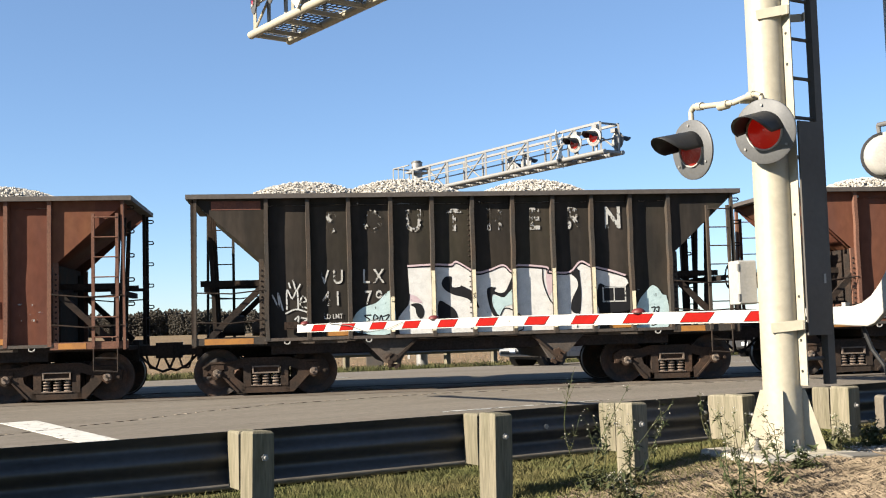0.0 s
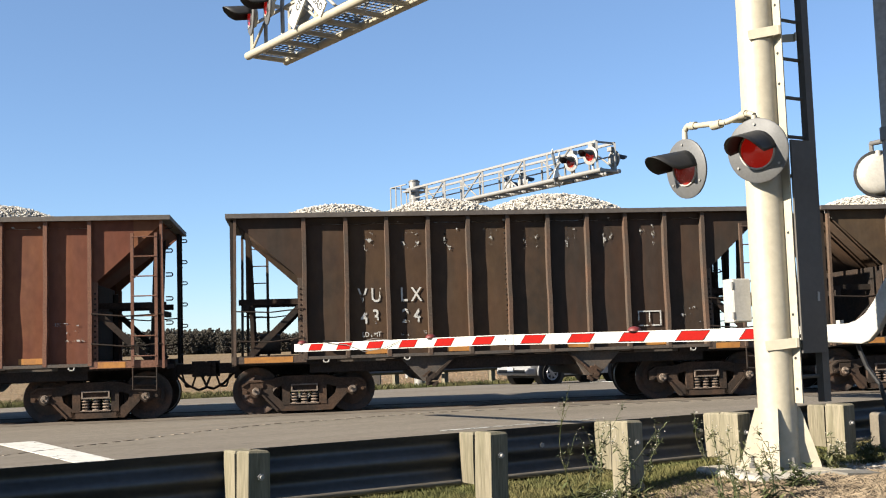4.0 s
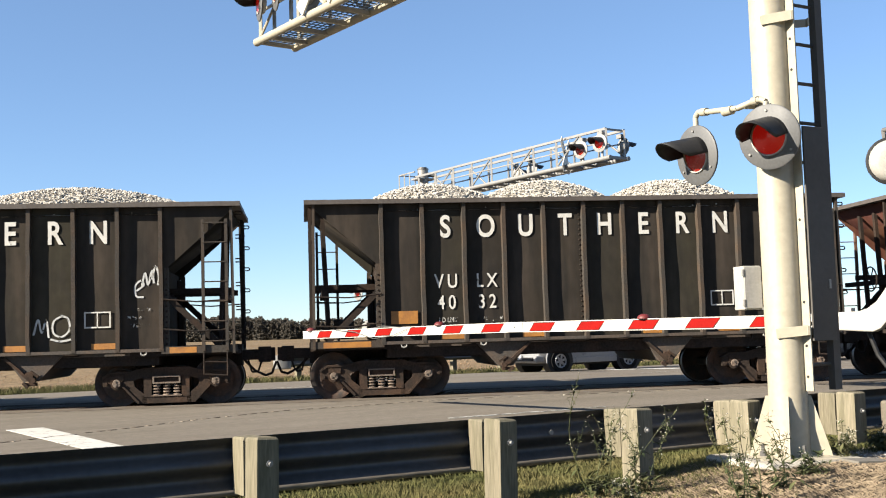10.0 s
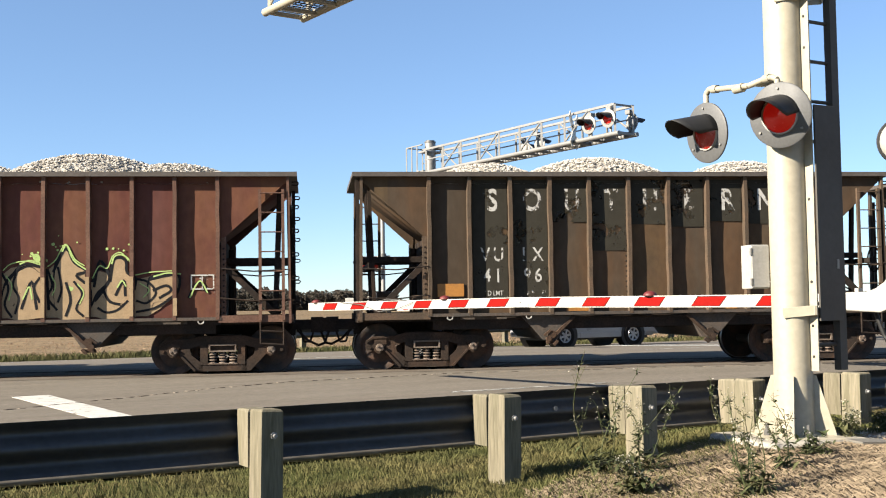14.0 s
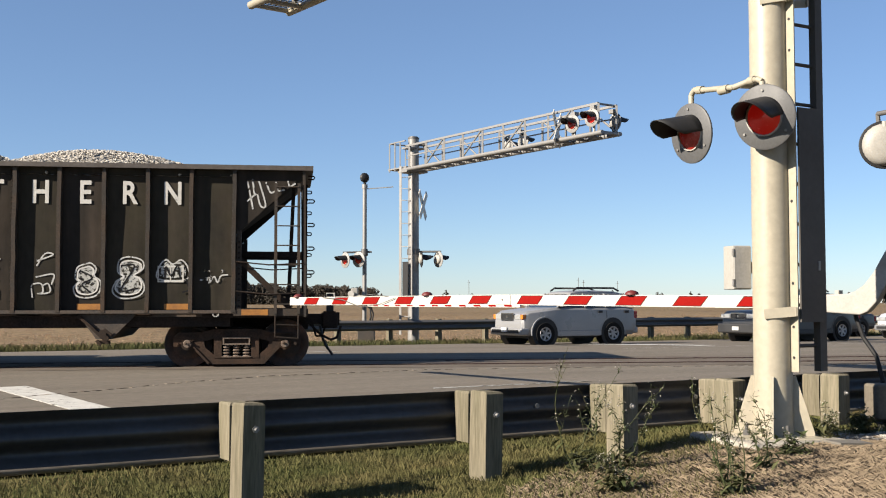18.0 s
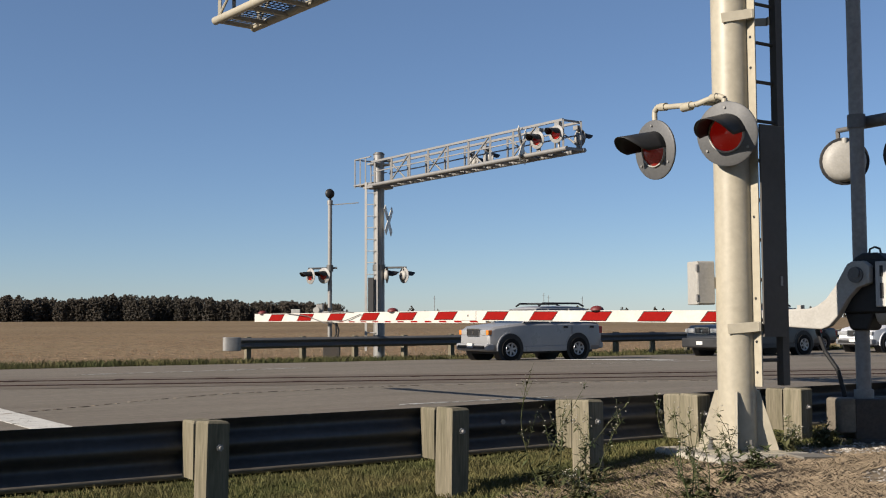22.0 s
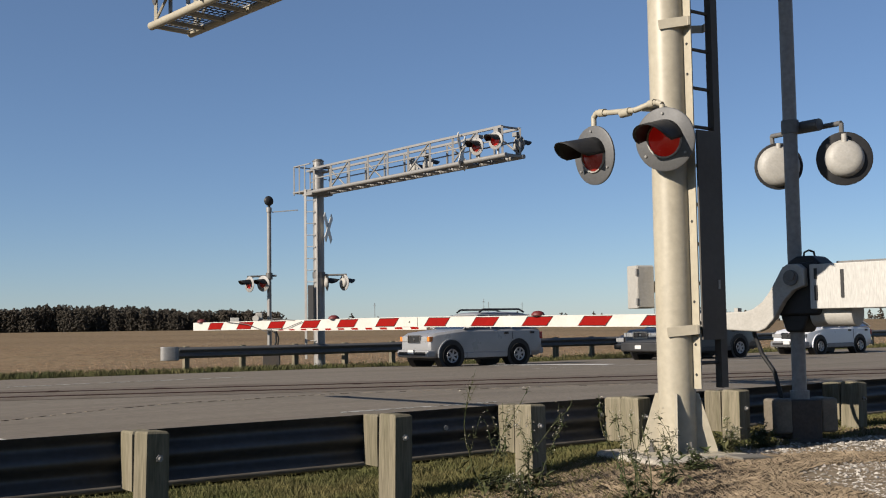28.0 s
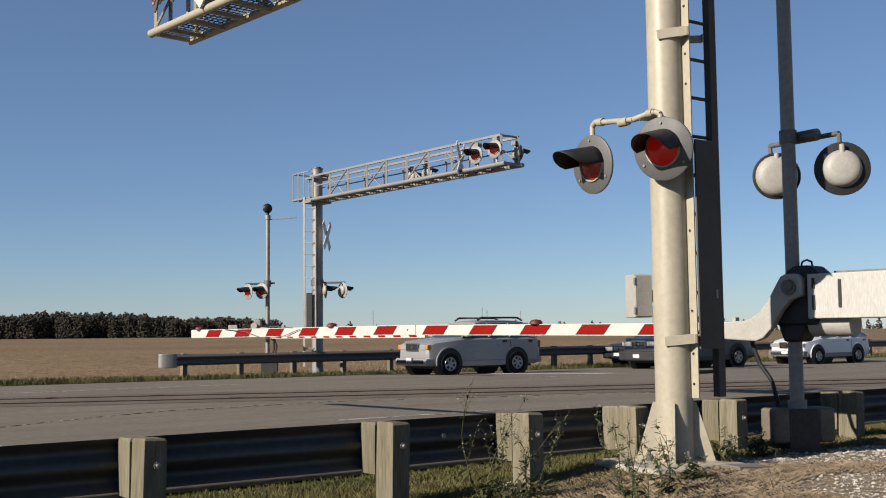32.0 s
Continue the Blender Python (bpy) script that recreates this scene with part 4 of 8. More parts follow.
for x in (.52, .84):
    part("clamp_bolt", MB().box(x - .02, x + .02, .17, .24, 1.25, 1.305), M["housing"], gearbox)
part("hub_nut", MB().tube((-.09, .25, 1.60), (-.09, .285, 1.60), .055, n=6), M["galv_dull"], gearbox)
part("shaft", MB().tube((-.09, -.30, 1.58), (-.09, .27, 1.58), .075, n=16), M["galv_dull"], gearbox)
w_ = part("counterweight", MB().box(-1.35, -.26, .16, .22, 1.28, 1.70), M["counterweight"], gearbox, "white chalky counterweight slab", bevel=.01)
for x, z0, z1 in ((-.34, 1.56, 1.66), (-.34, 1.36, 1.50), (-.60, 1.38, 1.64)):
    part("slot", MB().box(x, x + .03, .222, .228, z0, z1), M["black"], w_)
part("counterweight_back", MB().box(-1.35, -.26, -.28, -.22, 1.28, 1.70), M["counterweight"], gearbox, "white counterweight slab", bevel=.01)
part("weight_cover", MB().box(-1.3, -.5, -.20, .15, 1.66, 1.72), M["galv_dull"], gearbox)
part("hose", MB().path([(.40, .1, 1.2), (.42, .08, 1.05), (.36, .05, .85), (.25, .02, .68), (.2, 0, .45), (.2, 0, .3)], .022, 8), M["black"], gearbox, "black conduit")
# arm: white board with slanted red bands
START_S, END_S = .72, math.hypot(TIP.x - MAST.x, TIP.y - MAST.y) - .33
H_ARM = .066
JOINT_S = END_S - 5.28


def droop(x):
    return .004 + .0042 * (x - START_S) if x < JOINT_S else .004 + .0042 * (JOINT_S - START_S) - .0062 * (x - JOINT_S)


arm_ends = [START_S, JOINT_S, END_S - .05]
barrier = part("gate_arm", MB().prism([(x, droop(x) - H_ARM) for x in arm_ends] + [(x, droop(x) + H_ARM) for x in reversed(arm_ends)], -.020, .020), M["arm_white"], gate, "white board with red bands")
barrier.matrix_basis = Matrix.Translation((0, 0, 1.185)) @ pose(0, 0, 0, 0, 0, turn) @ pose(0, 0, 0, 0, -.20, 0) @ pose(0, .205, 0)
band = MB()
for s in (-1, 1):
    lean = .05 * -1
    band.add([(-.19 - lean, s * .0235, -H_ARM + .016), (.19 - lean, s * .0235, -H_ARM + .016), (.19 + lean, s * .0235, H_ARM - .016), (-.19 + lean, s * .0235, H_ARM - .016)], [(0, 1, 2, 3)])
band_mesh = band.mesh("band", M["arm_red"])
edge = MB()
for s in (-1, 1):
    edge.add([(-.20 + .05, s * .0222, -H_ARM + .009), (.20 + .05, s * .0222, -H_ARM + .009), (.20 - .05, s * .0222, H_ARM - .009), (-.20 - .05, s * .0222, H_ARM - .009)], [(0, 1, 2, 3)])
edge_mesh = edge.mesh("band_edge", M["black"])
for k in range(12):
    x = END_S - .74 - k * .850 - .125 * (k > 5)
    if x > START_S + .25:
        tilt = pose(x, 0, droop(x), 0, .36 if x > JOINT_S else -.24, 0)
        shared("band", band_mesh, barrier, tilt)
        shared("band_edge", edge_mesh, barrier, tilt)
for x in (END_S - .28, END_S - 3.81, END_S - 7.66):
    z = H_ARM + droop(x)
    lamp = part("arm_lamp", MB().lathe([(.078, .0), (.079, .01), (.070, .030), (.046, .048), (0, .056)], 18, pose(x, 0, z)), M["arm_lamp_red"], barrier, "small red arm lamp")
    part("lamp_foot", MB().tube((x, 0, z - .004), (x, 0, z + .004), .06, n=16), M["arm_lamp_red"], lamp)
part("joint_plate", MB().box(JOINT_S - .32, JOINT_S - .02, .022, .028, droop(JOINT_S) - H_ARM + .002, droop(JOINT_S) + H_ARM - .004), M["arm_white"], barrier, bevel=.002)
part("joint_bolt", MB().tube((JOINT_S - .17, .028, droop(JOINT_S)), (JOINT_S - .17, .036, droop(JOINT_S)), .012, n=6), M["galv_dull"], barrier)
part("wire", MB().path([(END_S - 1.1, .04, .06), (END_S - 1.7, .05, .02), (END_S - 2.2, .05, -.09), (END_S - 2.7, .05, -.05), (END_S - 3.1, .04, .05)], .006, 5).path([(END_S - 2.0, -.02, .06), (END_S - 2.4, .03, .10), (END_S - 2.9, .02, .07)], .006, 5), M["galv_dull"], barrier)
# cross arm with two lamps facing away, up the road
cross = part("cross_arm", MB().tube((.06, .60, 3.08), (.40, -.26, 3.06), .026, n=10).tube((.10, .10, 3.07), (.24, -.14, 3.07), .06, n=12).tube((0, 0, 3.0), (0, 0, 3.13), .085, n=14).tube((.06, .6, 3.08), (.07, .6, 2.9), .024, n=8).tube((.40, -.26, 3.06), (.40, -.26, 2.9), .024, n=8), M["galv_dull"], gate, "pipe cross arm")
cross.matrix_basis = pose(0, .0, 0)
signal_head(gate, pose(.10, .55, 2.76, 0, 0, 180 - 14), "black", "lens_dim", radius=.242, dome=1.24)
signal_head(gate, pose(.40, -.30, 2.71, 0, 0, 180 - 20), "black", "lens_lit", radius=.258, dome=1.06)

# the far signal bridge and the far gate mast
FAR = Vector((-.75, 37.8, 0))
far_sig = thing("far_cantilever_signal", pose(FAR.x, FAR.y, 0), "galvanised signal pole with a long overhead lamp arm and ladder", "crossing signal", "signal poles at the crossing")
part("pole", MB().tube((0, 0, -.3), (0, 0, 6.86), .195, .185, n=28), M["galv"], far_sig, "galvanised pole")
part("pole_cap", MB().tube((0, 0, 6.86), (0, 0, 6.90), .2, n=24).tube((0, 0, 6.90), (0, 0, 6.94), .15, n=24).tube((.1, 0, 6.66), (.45, 0, 6.66), .06, n=10), M["galv_dull"], far_sig)
END = Vector((4.77, 29.47))
ang = math.degrees(math.atan2(END.y - FAR.y, END.x - FAR.x))
length = math.hypot(END.y - FAR.y, END.x - FAR.x)
arm = walkway_arm(far_sig, length, 5.78, M["galv"], ang, False)
mb = MB()
for x in (-.35, -.7, -1.05):
    mb.bar((x, .33, 0), (x, .33, 1.0), .04, .04).bar((x, -.33, 0), (x, -.33, 1.0), .04, .04)
mb.bar((-1.05, -.33, 1), (-1.05, .33, 1), .04, .04).bar((-1.05, -.33, 1), (0, -.33, 1), .04, .04).bar((-1.05, .33, 1), (0, .33, 1), .04, .04).bar((-1.05, .33, .5), (0, .33, .5), .03, .03).box(-1.1, .1, -.36, .36, .06, .11)
part("ladder_landing", mb, M["galv"], arm, "railed ladder landing")
for x, z, a, ds, ln in ((length - .32, .42, -48, "disc_pale", "lens_lit"), (length - 1.12, .36, -48, "disc_pale", "lens_dim"), (length - .30, .38, 120, "disc_pale", "lens_dim"), (length - 4.4, .35, 125, "disc_pale", "lens_dim"), (length - 5.15, .3, 125, "disc_pale", "lens_lit")):
    y = -.42 if a < 0 else .42
    signal_head(arm, Matrix.Translation((x, y, z)) @ pose(0, 0, 0, 0, 0, a - ang), ds, ln, radius=.25)
    part("lamp_stand", MB().tube((x, y * .8, 0), (x, y * .8, z + .33), .035, n=8).box(x - .09, x + .09, y * .8 - .08, y * .8 + .08, z + .22, z + .33), M["galv"], arm)
crossbuck(arm, Matrix.Translation((length - 2.05, -.2, .36)) @ pose(0, 0, 0, 0, 0, 70 - ang), False)
ladder_run(far_sig, -.25, -.15, .1, 5.9, .42, -20, M["galv"], .40)
part("climb_guard", MB().box(-.1, .1, -.03, .03, 1.2, 2.6), M["black"], far_sig).matrix_basis = pose(-.27, -.22, 0, 0, 0, -20)
crossbuck(far_sig, pose(.32, -.25, 4.55, 0, 0, 75), False)
part("lamp_arm", MB().tube((0, 0, 2.95), (.95, -.15, 2.95), .035, n=8).tube((0, 0, 2.85), (0, 0, 3.05), .22, n=16), M["galv_dull"], far_sig)
signal_head(far_sig, pose(.28, -.25, 2.68, 0, 0, 100), "black", "lens_dim")
signal_head(far_sig, pose(.86, -.15, 2.68, 0, 0, 125), "disc_pale", "lens_dim")

fmast = thing("far_signal_mast", pose(-2.48, 38.5, 0), "slim galvanised signal mast with a bell and paired red lamps", "crossing signal", "signal poles at the crossing")
part("mast", MB().tube((0, 0, -.3), (0, 0, 5.35), .075, n=16).tube((0, 0, 5.2), (0, 0, 5.36), .1, n=14), M["galv"], fmast, "galvanised mast")
part("bell", MB().lathe([(0, .09), (.10, .085), (.16, .04), (.175, 0), (.15, -.03), (0, -.05)], 22, pose(0, -.12, 5.58, 90, 0, 25)).tube((0, 0, 5.3), (0, 0, 5.5), .05, n=10), M["black"], fmast, "round black bell")
part("antenna", MB().bar((.1, 0, 5.2), (1.0, -.1, 5.26), .05, .03), M["galv"], fmast, "thin side arm")
part("cross_arm", MB().tube((-.75, -.1, 2.95), (.25, .0, 2.98), .035, n=8).tube((0, 0, 2.85), (0, 0, 3.08), .12, n=12), M["galv_dull"], fmast)
signal_head(fmast, pose(-.66, -.2, 2.68, 0, 0, -52), "disc_pale", "lens_lit")
signal_head(fmast, pose(-.19, -.2, 2.70, 0, 0, -36), "disc_pale", "lens_dim")
mech = part("gate_mechanism", MB().box(-.40, .02, -.28, .12, 1.12, 1.46).box(-.46, -.22, -.24, .05, 1.44, 1.70), M["housing"], fmast, "pale gate mechanism case", bevel=.03)
part("hub_cover", MB().tube((-.45, -.33, 1.50), (-.45, -.26, 1.50), .11, n=16), M["arm_white"], mech)
part("counterweight", MB().box(-1.0, -.5, -.22, -.16, 1.22, 1.40), M["counterweight"], mech, bevel=.01)
part("counterweight", MB().box(-1.32, -1.02, -.22, -.14, 1.24, 1.54), M["counterweight"], mech, bevel=.01)
part("hose", MB().path([(.0, -.2, 1.15), (.22, -.2, 1.0), (.24, -.2, .7), (.12, -.15, .35), (.1, -.1, .1)], .03, 8), M["black"], mech, "black conduit")
part("mast_base", MB().box(-.22, .36, -.24, .24, -.2, .42), M["base_brown"], fmast, bevel=.02)
far_dir = Vector((.5, -.866))
bar = part("gate_arm", MB().box(.3, 9.6, -.02, .02, -H_ARM, H_ARM), M["arm_white"], fmast, "white board with red bands")
bar.matrix_basis = Matrix.Translation((0, -.3, 1.13)) @ pose(0, 0, 0, 0, 0, math.degrees(math.atan2(far_dir.y, far_dir.x)))
for k in range(11):
    shared("band", band_mesh, bar, pose(.9 + k * .81, 0, 0))
for x in (3.6, 7.0):
    part("arm_lamp", MB().lathe([(.052, -.02), (.054, .0), (.05, .025), (.034, .044), (0, .05)], 14, pose(x, 0, H_ARM)), M["arm_lamp_red"], bar, "small red arm lamp")
part("hose", MB().path([(.2, -.1, 1.15), (.32, -.1, .8), (.25, -.1, .4), (.1, -.1, .1)], .03, 6), M["black"], fmast)

# ---------------- the train
SIDE, TOP, SILL, HALF = 1.50, 3.70, 1.02, 5.30
RIBS = [-3.865 + 0.773 * k for k in range(11)]
PLACES = [-11.14, 0.42, 12.0, 23.59, 35.19, 46.81, 58.58, 70.27, 81.89, 93.48]     # each car along the track at the start
AXLES = (-4.80, -3.02, 3.02, 4.80)
R_WHEEL = 0.42


def wheelset():
    mb = MB()
    prof = [(0.10, 0.075), (0.14, 0.06), (0.30, 0.03), (0.35, 0.055), (0.40, 0.06), (R_WHEEL, 0.06), (R_WHEEL + 0.003, -0.03), (R_WHEEL + 0.028, -0.045), (R_WHEEL + 0.02, -0.075), (0.36, -0.075), (0.30, -0.03), (0.14, -0.06), (0.08, -0.08)]
    for s in (-1, 1):
        mb.lathe(prof, 32, pose(0, s * 0.78, 0, 90 * s, 0, 0))
    mb.tube((0, -0.86, 0), (0, 0.86, 0), 0.085, n=14)
    return mb


WHEEL_MESH = wheelset().mesh("wheelset", M["wheel"])


def axle_cap(s):
    """An axle's end cap with its bolts, which shows the turning."""
    mb = MB().tube((0, s * 1.14, 0), (0, s * 1.165, 0), 0.078, 0.07, n=16).tube((.0, s * 1.16, .0), (.0, s * 1.175, .0), .02, n=8)
    for k in range(3):
        a = 2 * math.pi * k / 3
        mb.tube((0.045 * math.cos(a), s * 1.16, 0.045 * math.sin(a)), (0.045 * math.cos(a), s * 1.195, 0.045 * math.sin(a)), 0.02, n=6)
    return mb.mesh("axle_cap", M["hub"])


CAP_MESHES = [axle_cap(-1), axle_cap(1)]
TREAD_MESHES = [MB().lathe([(R_WHEEL - 0.012, 0.062), (R_WHEEL + 0.0035, 0.061), (R_WHEEL + 0.0045, -0.025)], 32, pose(0, s * 0.78, 0, 90 * s, 0, 0)).mesh("tread", M["tread"]) for s in (-1, 1)]


def side_frame():
    """A cast truck side: deep arched top member, broad slanted struts, columns beside the springs, lipped edges."""
    mb = MB()
    z = R_WHEEL
    half = [(.40, .275), (.62, .215), (1.02, .205), (1.15, .12), (1.14, -.05), (1.01, -.05), (.99, .07), (.78, .07), (.73, -.02), (.60, .04), (.44, .09)]
    mb.prism([(x, z + h) for x, h in half] + [(-x, z + h) for x, h in reversed(half)], -1.12, -0.97)
    mb.prism([(-.44, z - .24), (.44, z - .24), (.44, z - .375), (-.44, z - .375)], -1.13, -0.97)
    lip = [(.40, .275), (.62, .215), (1.02, .205), (1.15, .12)]
    for s in (-1, 1):
        strut = [(.60, .06), (.80, .03), (.78, -.10), (.52, -.375), (.36, -.375), (.36, -.24), (.57, -.07)]
        mb.prism([(s * x, z + h) for x, h in strut], -1.13, -0.98)
        mb.prism([(s * .27, z + .10), (s * .41, z + .10), (s * .41, z - .26), (s * .27, z - .26)], -1.14, -0.99)
        mb.box(s * .88 - .115, s * .88 + .115, -1.15, -0.96, z + .06, z + .15)
        for (ax, az), (bx, bz) in zip(lip, lip[1:]):
            mb.bar((s * ax, -1.135, z + az - .018), (s * bx, -1.135, z + bz - .018), .035, .036)
        mb.bar((s * .78, -1.14, z - .06), (s * .50, -1.14, z - .355), .03, .035)
        mb.tube((s * 1.08, -1.15, z + .0), (s * 1.08, -1.10, z + .0), .03, n=8)
    return mb


FRAME_MESH = side_frame().mesh("side_frame", M["truck"])


def spring_nest():
    mb = MB()
    for x in (-.185, 0, .185):
        for k in range(4):
            zz = R_WHEEL - .235 + k * .054
            mb.lathe([(.045, -.014), (.072, -.012), (.082, .0), (.072, .012), (.045, .014)], 12, pose(x, -1.075, zz + .015, 8, 0, 0))
        mb.tube((x, -1.06, R_WHEEL - .24), (x, -1.06, R_WHEEL + .0), .045, n=8)
    mb.box(-.27, .27, -1.15, -1.0, R_WHEEL - .25, R_WHEEL - .232)
    return mb


SPRING_MESH = spring_nest().mesh("spring", M["spring"])
BOLSTER_MESH = MB().box(-.25, .25, -1.12, -.90, R_WHEEL + .0, R_WHEEL + .12).box(-.22, .22, -1.0, 1.0, R_WHEEL + .02, R_WHEEL + .26).mesh("bolster", M["truck"])
RIM_MESH = MB().box(-.25, .25, -1.175, -1.12, R_WHEEL + .095, R_WHEEL + .12).box(-.25, .25, -1.175, -1.12, R_WHEEL - .02, R_WHEEL + .005).box(-.25, -.222, -1.173, -1.12, R_WHEEL, R_WHEEL + .10).box(.222, .25, -1.173, -1.12, R_WHEEL, R_WHEEL + .10).mesh("bolster_rim", M["hub"])
BEARING_MESH = MB().tube((0, -1.13, 0), (0, -.93, 0), 0.118, n=20).tube((0, -1.145, 0), (0, -1.12, 0), 0.10, n=18).box(-.13, .13, -1.10, -.96, .06, .13).mesh("bearing", M["truck"])
SHOE_MESH = MB().box(-.05, .05, -.90, -.66, -.2, .2).bar((0.03, -.8, .25), (0.2, -.8, -.1), .06, .05).mesh("brake_shoe", M["truck"])


def coupler():
    mb = MB()
    mb.box(0, .42, -.10, .10, -.10, .10).box(.36, .60, -.16, .10, -.15, .15).box(.52, .68, -.02, .15, -.13, .13).box(-.05, .06, -.24, .24, -.2, .2)
    mb.path([(.1, -.25, -.1), (.3, -.34, -.30), (.5, -.32, -.40), (.62, -.22, -.36), (.70, -.10, -.15)], .025, 6)
    mb.path([(.15, .10, -.1), (.22, .10, -.34), (.34, .10, -.34), (.42, .1, -.1)], .02, 6)
    return mb


COUPLER_MESH = coupler().mesh("coupler", M["under"])


GRAB_MESH = MB().path([(0, 0, 0), (.11, 0, 0), (.13, 0, .03), (.11, 0, .06), (0, 0, .06)], .012, 5).mesh("end_grab", M["under"])
def rivet_row(y, z0, n):
    mb = MB()
    for k in range(n):
        mb.tube((0, y, z0 + k * .098), (0, y - .020, z0 + k * .098), .021, .012, n=7)
    return mb.mesh("rivets", M["under"])


RIVET_MESH = rivet_row(-SIDE + .118, SILL + .10, 26)
FLANGE_RIVETS = rivet_row(-SIDE + .079, SILL + .10, 13)
HOOK_MESH = MB().path([(-.05, 0, 0), (-.045, 0, -.045), (0, 0, -.062), (.045, 0, -.045), (.05, 0, 0)], .013, 6).mesh("tie_loop", M["housing"])
CARD_MESH = MB().box(-.13, .13, -.03, .0, -.07, .07).box(-.10, .10, -.036, -.03, -.045, .045).mesh("card_holder", M["under"])


def rung_ladder(x0, x1, y, z0, z1, step=0.36, post=0.055):
    mb = MB().box(x0 - post / 2, x0 + post / 2, y - .03, y + .03, z0, z1).box(x1 - post / 2, x1 + post / 2, y - .03, y + .03, z0, z1)
    z = z0 + 0.18
    while z < z1 - .05:
        mb.tube((x0, y - .03, z), (x1, y - .03, z), .012, n=6)
        z += step
    return mb


LOAD_MESHES = {}


def load_mesh(bumps):
    """A heap of crushed stone: a rough surface under a few thousand separate stones."""
    rg = random.Random(len(LOAD_MESHES) + 11)

    def h(x, y):
        z = 3.52
        for c, w, top in bumps:
            r = math.hypot((x - c) / (w * 1.55), y / 1.4)
            z = max(z, 3.45 + (top - .10 - 3.45) * max(0, 1 - r ** 2.0) if r < 1 else z)
        return z
    mb = MB().sheet(lambda x, y: (x, y, h(x, y) - .03 + .03 * noise.noise(Vector((x * 5, y * 5, 1)))), linspace(-4.9, 4.9, 80), linspace(-1.4, 1.4, 24))
    n = 0
    while n < 7000:
        x, y = rg.uniform(-4.8, 4.8), rg.uniform(-1.38, 0.9)
        z = h(x, y)
        if z < 3.60 and rg.random() > .1:
            continue
        octa(mb, (x, y, z + rg.uniform(-.01, .015)), rg.uniform(.022, .046), rg, 1.0)
        n += 1
    me = mb.mesh("stone_load", M["stone"], fix=False)
    LOAD_MESHES[tuple(bumps)] = me
    return me


def spray(parent, strokes, width, material, y, name="spray_paint", label=""):
    """Painted strokes on the side, each one strip along a chain of (x, z)."""
    ob = None
    for st in strokes:
        st = [Vector((a, 0, b)) for a, b in st]
        st = [p for k, p in enumerate(st) if k == 0 or (p - st[k - 1]).length > 1e-4]
        vs = []
        for k, p in enumerate(st):
            d0 = (p - st[k - 1]).normalized() if k else (st[1] - p).normalized()
            d1 = (st[k + 1] - p).normalized() if k + 1 < len(st) else d0
            d = (d0 + d1)
            d = d.normalized() if d.length > .2 else d1
            nrm = Vector((-d.z, 0, d.x)) * width / 2
            if k == 0:
                p = p - d * width * .3
            if k + 1 == len(st):
                p = p + d * width * .3
            vs += [p - nrm + Vector((0, y, 0)), p + nrm + Vector((0, y, 0))]
        ob = part(name, MB().add(vs, [(2 * k, 2 * k + 2, 2 * k + 3, 2 * k + 1) for k in range(len(st) - 1)]), material, parent, label, fix=False)
    return ob


def blob(parent, polys, material, y, name="spray_paint", label=""):
    """Painted areas on the side, each one flat shape."""
    for poly in polys:
        part(name, MB().add([(x, y, z) for x, z in poly], [tuple(range(len(poly)))]), material, parent, label, fix=False)


